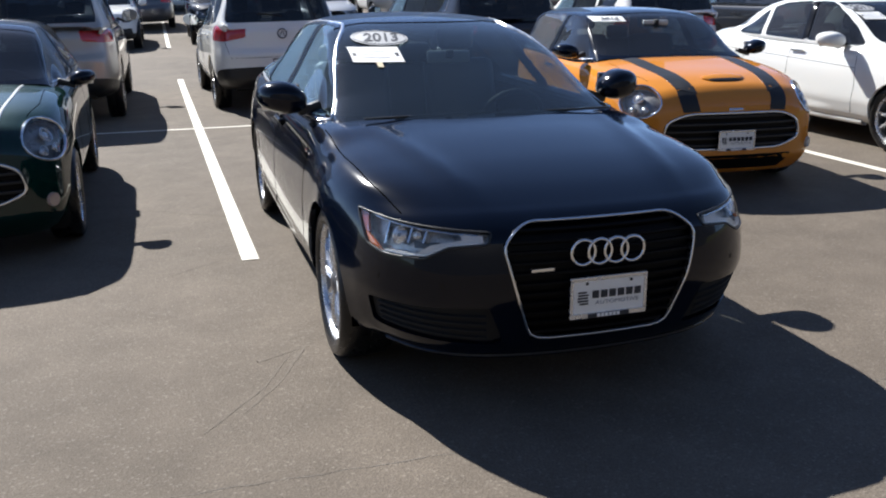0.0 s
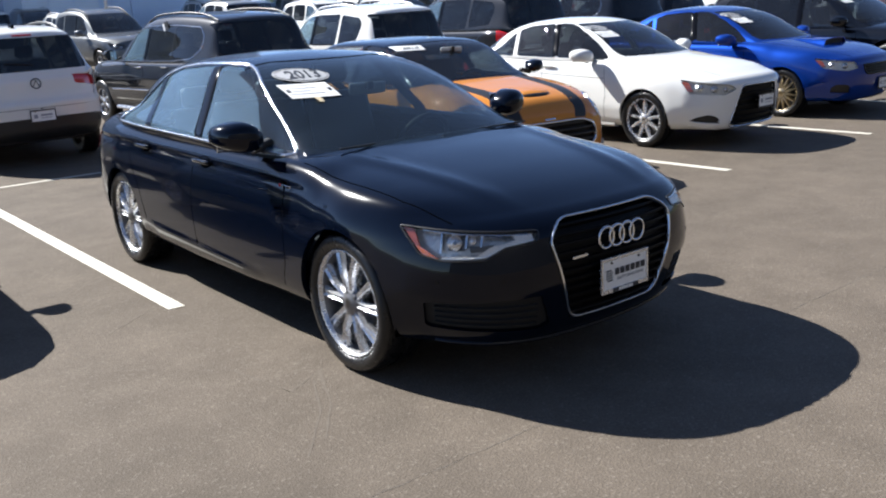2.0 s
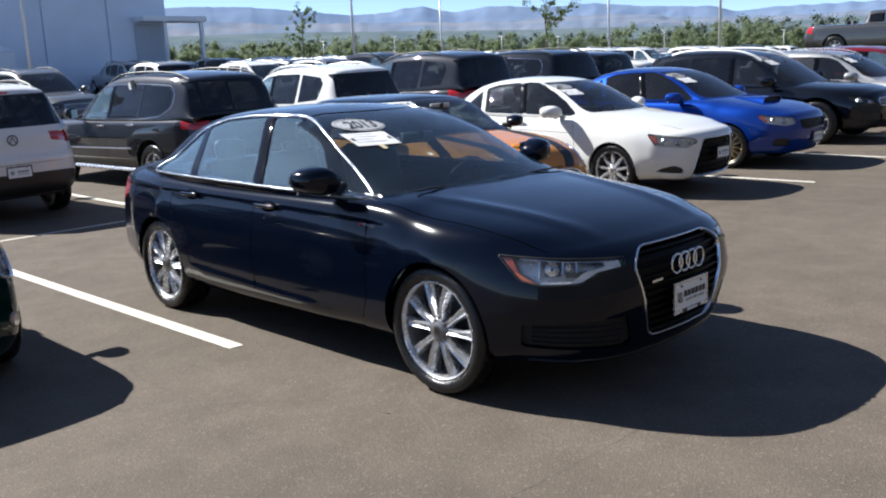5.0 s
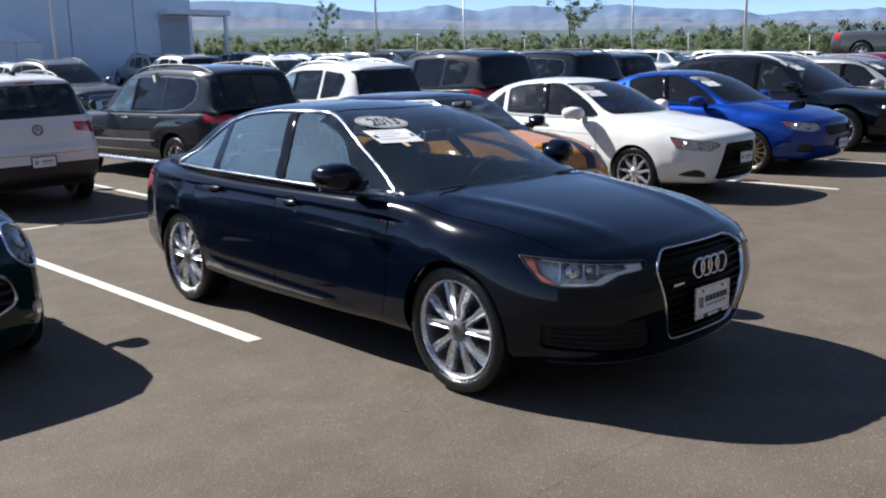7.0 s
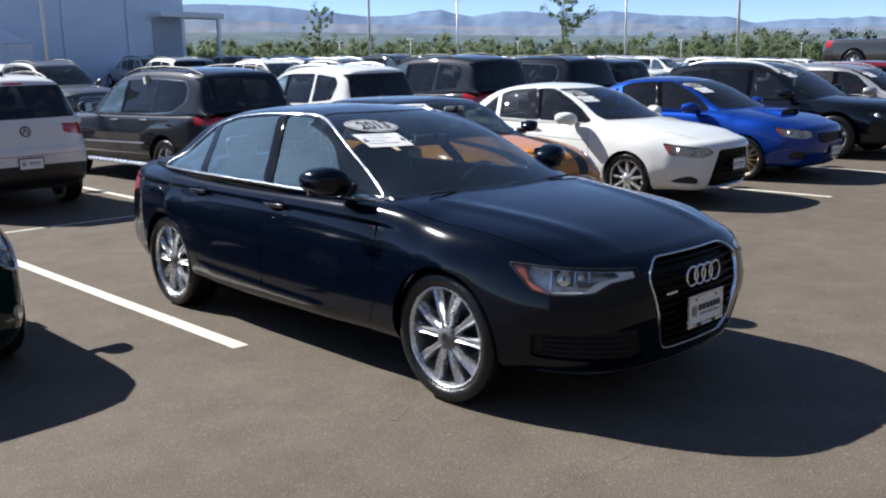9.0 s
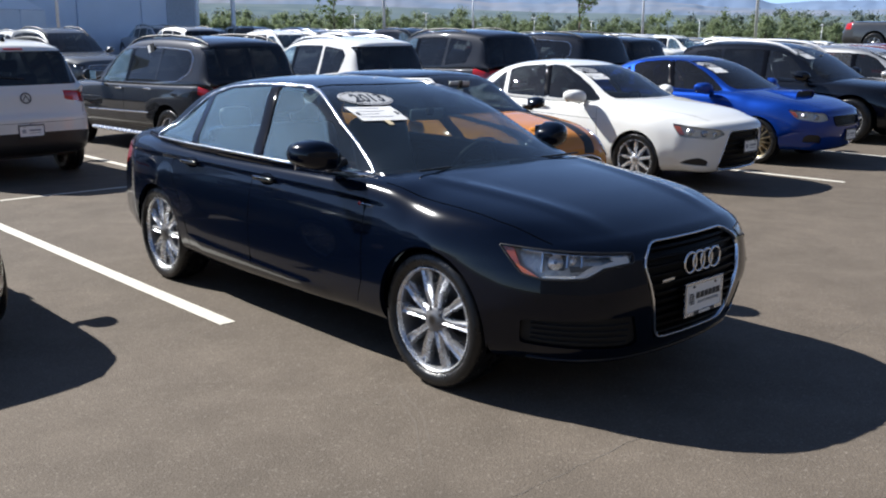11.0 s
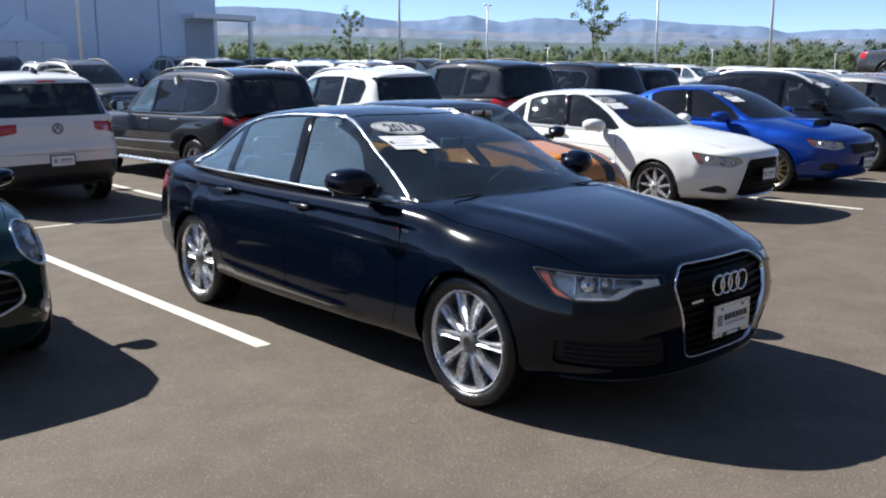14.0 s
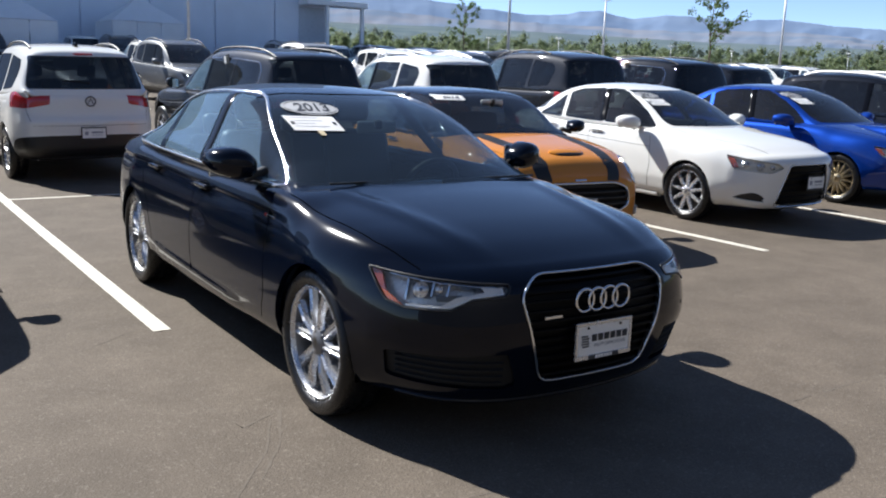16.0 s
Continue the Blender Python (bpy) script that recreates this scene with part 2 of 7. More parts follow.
def poly_sd(P, poly, rnd=0.0):
    """Signed distance of points to a polygon, negative inside; corners rounded."""
    poly = np.array(poly, float)
    d, inside = np.full(len(P), 1e9), np.zeros(len(P), bool)
    if rnd:
        c = poly.mean(0)
        poly = c + (poly - c) * (1 - rnd / np.maximum(np.linalg.norm(poly - c, axis=1, keepdims=True), 1e-6))
    for a, b in zip(poly, np.roll(poly, -1, 0)):
        e, w = b - a, P - a
        t = np.clip((w @ e) / (e @ e), 0, 1)
        d = np.minimum(d, np.linalg.norm(w - t[:, None] * e, axis=1))
        c1 = (a[1] <= P[:, 1]) != (b[1] <= P[:, 1])
        with np.errstate(divide="ignore", invalid="ignore"):
            c2 = P[:, 0] < (b[0] - a[0]) * (P[:, 1] - a[1]) / (b[1] - a[1]) + a[0]
        inside ^= c1 & c2
    return np.where(inside, -d, d) - rnd


def rim(S, depth):
    """Turns the open edges of a shell inwards, so that it shows a thickness."""
    V, N, F = S
    e = np.concatenate([F[:, [0, 1]], F[:, [1, 2]], F[:, [2, 0]]])
    key = np.sort(e, 1)
    _, idx, cnt = np.unique(key, axis=0, return_index=True, return_counts=True)
    e = e[idx[cnt == 1]]
    if not len(e):
        return S
    used, inv = np.unique(e, return_inverse=True)
    inv = inv.reshape(-1, 2)
    n0 = len(V)
    top, low = V[used], V[used] - N[used] * depth
    m = len(used)
    F2 = np.concatenate([np.stack([inv[:, 1], inv[:, 0], inv[:, 0] + m], -1), np.stack([inv[:, 1], inv[:, 0] + m, inv[:, 1] + m], -1)])
    VV = np.concatenate([top, low])
    NN = normals(VV, F2)
    return np.concatenate([V, VV]), np.concatenate([N, NN]), np.concatenate([F, F2 + n0])


def joined(*shells):
    V, N, F, n = [], [], [], 0
    for s in shells:
        V.append(s[0])
        N.append(s[1])
        F.append(s[2] + n)
        n += len(s[0])
    return np.concatenate(V), np.concatenate(N), np.concatenate(F)


from mathutils.bvhtree import BVHTree
from mathutils.geometry import delaunay_2d_cdt


class Skin:
    """Casts flat drawings onto a shell: from the sides, from above, or round the nose and the tail."""

    def __init__(self, S, front_axis, rear_axis):
        self.tree = BVHTree.FromPolygons([tuple(v) for v in S[0]], [tuple(map(int, f)) for f in S[2]])
        self.fa, self.ra = front_axis, rear_axis

    def at(self, how, a, b):
        if how in ("L", "R"):
            s = 1 if how == "L" else -1
            o, d = Vector((s * 3, a, b)), Vector((-s, 0, 0))
        elif how == "T":
            o, d = Vector((a, b, 4)), Vector((0, 0, -1))
        elif how == "F":
            r = radians(a)
            d = Vector((-math.sin(r), math.cos(r), 0))
            o = Vector((0, self.fa, b)) - d * 4
        else:
            r = radians(a)
            d = Vector((-math.sin(r), -math.cos(r), 0))
            o = Vector((0, self.ra, b)) - d * 4
        p, n, _, _ = self.tree.ray_cast(o, d)
        if p is None:
            p, n, _, _ = self.tree.find_nearest(o + d * 3.2)
        if n.dot(d) > 0:
            n = -n
        return np.array(p), np.array(n)


def patch(skin, how, poly, off=0.004, deep=0.012, step=0.04):
    """A sheet of the polygon's outline that lies on the skin, off proud of it, with edges deep."""
    poly = [Vector(p) for p in poly]
    k = 1.0
    if how in ("F", "B"):
        k = 60.0
    sc = [Vector((p[0] / k, p[1])) for p in poly]
    ring = []
    for a, b in zip(sc, sc[1:] + sc[:1]):
        n = max(1, int((b - a).length / step))
        ring += [a.lerp(b, i / n) for i in range(n)]
    pts = list(ring)
    lo = [min(p[i] for p in ring) for i in (0, 1)]
    hi = [max(p[i] for p in ring) for i in (0, 1)]
    g = [(x, y) for x in np.arange(lo[0] + step / 2, hi[0], step) for y in np.arange(lo[1] + step / 2, hi[1], step)]
    if g:
        sd = poly_sd(np.array(g), [tuple(p) for p in sc])
        pts += [Vector(p) for p, s in zip(g, sd) if s < -step * 0.3]
    edges = [(i, (i + 1) % len(ring)) for i in range(len(ring))]
    v2, _, f2, _, _, _ = delaunay_2d_cdt(pts, edges, [], 1, 1e-5)
    V, N = [], []
    for p in v2:
        q, n = skin.at(how, p[0] * k, p[1])
        V.append(q + n * off)
        N.append(n)
    V, N, F = np.array(V), np.array(N), np.array([list(f) for f in f2])
    fn = np.cross(V[F[:, 1]] - V[F[:, 0]], V[F[:, 2]] - V[F[:, 0]])
    flip = (fn * N[F].sum(1)).sum(1) < 0
    F[flip] = F[flip][:, ::-1]
    N = normals(V, F)
    return rim((V, N, F), deep)


def ribbon(skin, how, path, width, high=0.004, closed=False, step=0.04, base=0.006):
    """A raised strip along a line on the skin."""
    k = 60.0 if how in ("F", "B") else 1.0
    pts = []
    P = [np.array((p[0] / k, p[1]), float) for p in path]
    for a, b in zip(P, P[1:] + (P[:1] if closed else [])):
        n = max(1, int(np.linalg.norm(b - a) / step))
        pts += [a + (b - a) * i / n for i in range(n)]
    if not closed:
        pts.append(P[-1])
    Q = [skin.at(how, p[0] * k, p[1]) for p in pts]
    C, Nn = np.array([q[0] for q in Q]), np.array([q[1] for q in Q])
    T = np.roll(C, -1, 0) - np.roll(C, 1, 0) if closed else np.gradient(C, axis=0)
    side = np.cross(Nn, T)
    side /= np.maximum(np.linalg.norm(side, axis=1, keepdims=True), 1e-9)
    w = width / 2
    rows = np.stack([C - side * w - Nn * base, C - side * w * 0.8 + Nn * high * 0.8, C - side * w * 0.3 + Nn * high, C + side * w * 0.3 + Nn * high,
                     C + side * w * 0.8 + Nn * high * 0.8, C + side * w - Nn * base], 1)
    R = len(C)
    V = rows.reshape(-1, 3)
    if closed:
        V = np.concatenate([V, V[:6]])
        R += 1
    F = grid_faces(R, 6, False)
    return V, normals(V, F), F


def shell_ob(name, S, material, parent, label=""):
    return mesh_ob(name, S[0], S[2], material, parent, S[1], True, label)

LIGHTPANEL = plain("light_guide_panel", (0.66, 0.65, 0.62), 0.4, 0.0)


# ---- vehicles ----
def body_shell(c, U, step):
    """The closed lower body: sections along the length, with rounded, bowed nose and tail."""
    y0, y1 = c["y0"], c["y1"]
    zt, zs, w, ins, zb = (curve_fn(c[k]) for k in ("zt", "zs", "w", "ins", "zb"))
    r0, r1 = c.get("r0", 0.09), c.get("r1", 0.10)
    inner = np.arange(y0 + r0 + step, y1 - r1 - step / 2, step)
    th = np.linspace(0, np.pi / 2, c.get("nr", 6))
    st = []
    n = c.get("ncap", 14)
    for s in np.linspace(0.02, 1, n)[:-1]:
        st.append((y0, r0, s))
    for a in th:
        st.append((y0 + r0 * (1 - math.cos(a)), r0 * (1 - math.sin(a)), 1))
    for y in inner:
        st.append((y, 0, 1))
    for a in th[::-1]:
        st.append((y1 - r1 * (1 - math.cos(a)), r1 * (1 - math.sin(a)), 1))
    for s in np.linspace(0.02, 1, n)[:-1][::-1]:
        st.append((y1, r1, s))
    st = np.array(st)
    v = st[:, 0]
    Zt, Zs, W, I, Zb = zt(v), zs(v), w(v), ins(v), zb(v)
    H = Zs - Zb
    k = c.get("side", 1.0)
    z = np.zeros_like(v)
    ws = W - I
    cx = np.stack([z, 0.40 * ws, 0.78 * ws, 0.97 * ws, ws + 0.35 * I, W - 0.014 * k, W - 0.002, W, W - 0.002, W - c.get("tuck", 0.026), W - c.get("under", 0.055), 0.6 * W, z], 1)
    dz = Zt - Zs
    cz = np.stack([Zt, Zt - 0.02 * dz, Zt - 0.28 * dz, Zs + 0.2 * dz, Zs - 0.02, Zs - 0.17 * H, Zs - 0.36 * H, Zs - 0.60 * H, Zb + 0.31 * H, Zb + 0.22 * H,
                   Zb, Zb, Zb], 1)
    B = bspline(13, U)
    X, Z = cx @ B.T, cz @ B.T
    zm = ((Zt + Zb) / 2)[:, None]
    hx, hz = W[:, None], ((Zt - Zb) / 2)[:, None]
    X = X * (1 - st[:, 1:2] / hx) * st[:, 2:3]
    Z = zm + (Z - zm) * (1 - st[:, 1:2] / hz) * st[:, 2:3]
    V2 = np.repeat(v[:, None], U, 1)
    a, b, L = c["bow0"]
    rr = np.abs(X) / np.maximum(W.max(), 0.1)
    bl = np.clip((y0 + L - V2) / L, 0, 1) ** 1.6
    fz = c.get("full", (0.0, 0.1))
    bl = bl * (1 - fz[1] * (1 - np.clip((Z - fz[0]) / 0.2, 0, 1)))
    nose = curve_fn(c["nose"])
    Y = V2 + bl * (a * rr ** 2 + b * rr ** 6) + np.clip((y0 + 0.6 - V2) / 0.6, 0, 1) ** 1.5 * nose(Z)
    a, b, L = c["bow1"]
    bl = np.clip((V2 - y1 + L) / L, 0, 1) ** 1.6
    tail = curve_fn(c["tail"])
    Y -= bl * (a * rr ** 2 + b * rr ** 6) + np.clip((V2 - y1 + 0.6) / 0.6, 0, 1) ** 1.5 * tail(Z)
    for ya, xa, yb, xb, amount in c.get("crease", ()):
        # a soft ridge along the bonnet
        q = np.clip((Y - ya) / (yb - ya), 0, 1)
        Z = Z + amount * np.exp(-((X - xa - (xb - xa) * q) / 0.045) ** 2) * np.clip((Z - 0.70) / 0.1, 0, 1) * np.clip((Y - ya + 0.1) / 0.3, 0, 1) * np.clip((yb + 0.1 - Y) / 0.3, 0, 1)
    for yc, zc, amount in c.get("flare", ()):
        # the wings swell a little over the wheels
        X = X + amount * np.exp(-((Y - yc) / 0.16) ** 2 - ((Z - zc) / 0.15) ** 2) * np.clip((X - 0.5) / 0.2, 0, 1)
    if "chin" in c:
        # the front corners tuck in below the lamps
        zc, amount = c["chin"]
        X = X * (1 - amount * np.clip((zc - Z) / 0.26, 0, 1) ** 1.3 * np.clip((-0.33 - Y) / 0.18, 0, 1))
    for line, amount, sharp, reach in c.get("folds", ()):
        # a crease along the flank: the panel below it steps in (or out) and eases back over its reach
        q = curve_fn(line)(Y) - Z
        ends = np.clip((Y - line[0][0]) / 0.25, 0, 1) * np.clip((line[-1][0] - Y) / 0.25, 0, 1)
        u = np.clip(q / sharp, 0, 1)
        X = X + amount * ends * u * u * (3 - 2 * u) * np.exp(-np.clip(q - sharp, 0, 9) / reach) * np.clip((X - 0.55) / 0.2, 0, 1)
    P = np.stack([X, Y, Z], -1)
    M = P[:, 1:-1][:, ::-1] * np.array((-1, 1, 1))
    ring = np.concatenate([P, M], 1)
    R, UU = ring.shape[:2]
    V = ring.reshape(-1, 3)
    F = grid_faces(R, UU, True)
    return V, normals(V, F), F


def cabin_shell(c, U, step):
    """The upper body from the belt line over the roof."""
    y0, y1 = c["g0"], c["g1"]
    zr, wb, wt, zs = (curve_fn(c[k]) for k in ("zr", "wb", "wt", "belt"))
    v = np.linspace(y0, y1, int((y1 - y0) / step) + 1)
    Zr, Wb, Wt, Zs = zr(v), wb(v), wt(v), zs(v)
    h = np.maximum(Zr - Zs, 0.004)
    cr = np.minimum(c.get("crown", 0.05), h * 0.3)
    e = np.minimum(c.get("edge", 0.10), h * 0.45)
    z = np.zeros_like(v)
    lean = (Wb - Wt)
    cx = np.stack([z, 0.45 * Wt, 0.80 * Wt, Wt - 0.03, Wt + 0.06 * lean, Wt + 0.30 * lean, Wb - 0.32 * lean, Wb - 0.03 * lean, Wb, Wb - 0.04], 1)
    cz = np.stack([Zr, Zr - 0.12 * cr, Zr - 0.5 * cr, Zr - cr, Zr - cr - 0.45 * e, Zr - cr - 1.5 * e * 0.9, Zs + 0.36 * (h - cr) * 0.8, Zs + 0.03, Zs - 0.03, Zs - 0.08], 1)
    B = bspline(10, U)
    X, Z = cx @ B.T, cz @ B.T
    V2 = np.repeat(v[:, None], U, 1)
    rr = np.abs(X) / Wb.max()
    L0, L1 = c.get("gl0", 1.3), c.get("gl1", 1.0)
    Y = V2 + c.get("gbow0", 0.16) * rr ** 2 * np.clip((y0 + L0 - V2) / L0, 0, 1) - c.get("gbow1", 0.14) * rr ** 2 * np.clip((V2 - y1 + L1) / L1, 0, 1)
    P = np.stack([X, Y, Z], -1)
    M = P[:, 1:][:, ::-1] * np.array((-1, 1, 1))
    ring = np.concatenate([M, P], 1)
    R, UU = ring.shape[:2]
    V = ring.reshape(-1, 3)
    F = grid_faces(R, UU, False)
    N = normals(V, F)
    if N[:, 2].mean() < 0:
        F = F[:, ::-1]
        N = -N
    return V, N, F


def lathe(prof, seg=40):
    """A ring about the x axis from (x, radius) points."""
    a = np.linspace(0, 2 * np.pi, seg, endpoint=False)
    p = np.array(prof)
    V = np.stack([np.repeat(p[:, :1], seg, 1), p[:, 1:] * np.sin(a), p[:, 1:] * np.cos(a)], -1).reshape(-1, 3)
    F = grid_faces(len(p), seg, True)
    return V, normals(V, F), F


def wheel(parent, x, y, s, R, rim_r, width, spokes, style, rim_mat, fine=True):
    """A wheel with tyre, rim, spokes and cap; s is the side on which its face lies."""
    w = width / 2
    if not fine:
        sh = R - rim_r
        hub = shell_ob("wheel", flip_side(lathe([(-w, rim_r), (-w * 0.9, R - 0.01), (w * 0.9, R - 0.01), (w, rim_r + sh * 0.4), (w * 0.75, rim_r)], 16), s), RUBBER, parent)
        hub.location = (x, y, R)
        shell_ob("rim", flip_side(lathe([(w * 0.8, rim_r + 0.005), (w * 0.5, rim_r * 0.8), (w * 0.7, rim_r * 0.3), (w * 0.72, 0.0)], 12), s), rim_mat, hub)
        return hub
    hub = new("wheel")
    hub.parent = parent
    hub.location = (x, y, R)
    seg = 56 if fine else 20
    sh = R - rim_r
    prof = [(-w * 0.75, rim_r), (-w, rim_r + sh * 0.35), (-w * 0.98, rim_r + sh * 0.75), (-w * 0.8, R - 0.004), (-w * 0.4, R), (-0.012, R), (-0.012, R - 0.008), (0.012, R - 0.008),
            (0.012, R), (w * 0.4, R), (w * 0.8, R - 0.004), (w * 0.98, rim_r + sh * 0.75), (w, rim_r + sh * 0.4), (w * 0.92, rim_r + 0.012), (w * 0.75, rim_r - 0.002)]
    if not fine:
        prof = [prof[i] for i in (0, 2, 4, 9, 11, 13, 14)]
    shell_ob("tyre", flip_side(lathe(prof, seg), s), RUBBER, hub)
    lip = [(w * 0.70, rim_r - 0.002), (w * 0.88, rim_r + 0.005), (w * 0.865, rim_r - 0.006), (w * 0.70, rim_r - 0.012)]
    shell_ob("rim", flip_side(lathe(lip, seg), s), rim_mat, hub)
    barrel = [(w * 0.70, rim_r - 0.0122), (w * 0.5, rim_r - 0.022), (-w * 0.6, rim_r - 0.035), (-w * 0.7, rim_r)]
    shell_ob("rim_barrel", flip_side(lathe(barrel, seg), s), BARREL, hub)
    disc = [(-0.035, 0.0), (-0.035, rim_r * 0.72), (-0.05, rim_r * 0.72), (-0.05, rim_r * 0.99)]
    shell_ob("brake_disc", flip_side(lathe(disc, 24), s), plain_disc, hub)
    bm = bmesh.new()
    f = w * 0.72
    for i in range(spokes):
        a = 2 * math.pi * (i + 0.5 * 0) / spokes
        for da, t in (((-0.5, 1), (0.5, 1)) if style == "pair" else ((0, 1.5),)):
            a2 = a + da * 2 * math.pi / spokes * 0.46
            r0, r1 = 0.045, rim_r - 0.008
            t *= 1.28 if style == "pair" else 1.0
            wi, wo = 0.0175 * t, (0.0255 if style == "pair" else 0.013) * t * (1.0 if spokes < 12 else 0.55)
            ring = []
            for r, hw, d in ((r0, wi, 0.0), (rim_r * 0.55, wi * 0.85, 0.012), (r1, wo, 0.0)):
                ang = a + (a2 - a) * (0.80 + 0.20 * r / r1)
                e, tn = (math.sin(ang), math.cos(ang)), (math.cos(ang), -math.sin(ang))
                pts = []
                # the spokes of the wheels at hand have a groove down their faces
                face = ((-hw * 0.62, f + d), (-hw * 0.22, f + d - 0.009), (hw * 0.22, f + d - 0.009), (hw * 0.62, f + d)) if fine > 1 else ((-hw * 0.45, f + d), (hw * 0.45, f + d))
                for off, xx in ((-hw, f - 0.022 + d), *face, (hw, f - 0.022 + d), (hw * 0.8, f - 0.05), (-hw * 0.8, f - 0.05)):
                    pts.append(bm.verts.new((s * xx, r * e[0] + off * tn[0], r * e[1] + off * tn[1])))
                ring.append(pts)
            for A, Bq in zip(ring, ring[1:]):
                for j in range(len(A)):
                    k = (j + 1) % len(A)
                    bm.faces.new((A[j], A[k], Bq[k], Bq[j]))
            if fine > 1:
                bmesh.ops.recalc_face_normals(bm, faces=bm.faces)
                part("spoke", bm, rim_mat, hub, smooth=False)
                bm = bmesh.new()
    if fine > 1:
        bm.free()
    else:
        bmesh.ops.recalc_face_normals(bm, faces=bm.faces)
        part("spokes", bm, rim_mat, hub, smooth=False)
    cap = [(f - 0.03, 0.075), (f - 0.004, 0.068), (f + 0.004, 0.05), (f + 0.006, 0.036), (f + 0.012, 0.032), (f + 0.014, 0.0)]
    shell_ob("hub_cap", flip_side(lathe(cap, 24), s), BARREL if fine > 1 else rim_mat, hub)
    if fine:
        for i in range(5 if fine > 1 else 0):
            a = 2 * math.pi * i / 5 + 0.3
            bm = bmesh.new()
            bmesh.ops.create_cone(bm, cap_ends=True, segments=6, radius1=0.009, radius2=0.009, depth=0.012,
                                  matrix=pose(s * (f - 0.001), 0.054 * math.sin(a), 0.054 * math.cos(a), 0, 90, 0))
            part("wheel_nut", bm, plain_disc, hub)
    return hub


GLOSSLENS = plain("projector_glass", (0.10, 0.11, 0.13), 0.03, coat=1)
# dark hub alloy; inside the rim, shade is put into this colour
BARREL = plain("shaded_dark_alloy", (0.17, 0.17, 0.175), 0.45, 0.6, var=0.2, scale=30)
plain_disc = plain("cast_iron", (0.16, 0.16, 0.165), 0.4, 0.9, var=0.2, scale=30)


def flip_side(S, s):
    if s > 0:
        return S[0], S[1], S[2]
    k = np.array((-1, 1, 1))
    return S[0] * k, S[1] * k, S[2][:, ::-1]


def seat(parent, x, y, z, material, rear=False, wide=0.26):
    s = new("rear_seat" if rear else "seat")
    s.parent = parent
    s.location = (x, y, z)
    bm = box(bmesh.new(), -wide, wide, -0.27, 0.25, 0, 0.16, 0.05)
    part("cushion", bm, material, s, smooth=True)
    bm = box(bmesh.new(), -wide * 0.92, wide * 0.92, -0.07, 0.07, 0, 0.50 if rear else 0.62, 0.055, pose(0, 0.25, 0.12, -16))
    part("backrest", bm, material, s, smooth=True)
    for hx in ((-0.3, 0.3) if rear and wide > 0.5 else (0,)):
        bm = box(bmesh.new(), -0.125, 0.125, -0.05, 0.05, 0, 0.15 if rear else 0.17, 0.045, pose(hx, 0.40 if rear else 0.45, 0.60 if rear else 0.77, -10))
        part("headrest", bm, material, s, smooth=True)
    return s


def text_ob(name, body, size, m, material, parent, bold=0.0, sx=1.0, slant=0.0):
    cu = bpy.data.curves.new(name, "FONT")
    cu.body, cu.size, cu.align_x, cu.align_y, cu.extrude, cu.offset = body, size, "CENTER", "CENTER", 0.0008, bold
    cu.shear = slant
    tmp = bpy.data.objects.new("tmp", cu)
    scene.collection.objects.link(tmp)
    me = bpy.data.meshes.new_from_object(tmp.evaluated_get(bpy.context.evaluated_depsgraph_get()))
    bpy.data.objects.remove(tmp)
    me.transform(Matrix.Diagonal((sx, 1, 1, 1)))
    me.transform(m)
    me.materials.clear()
    me.materials.append(material)
    ob = new(name, me)
    ob.parent = parent
    return ob


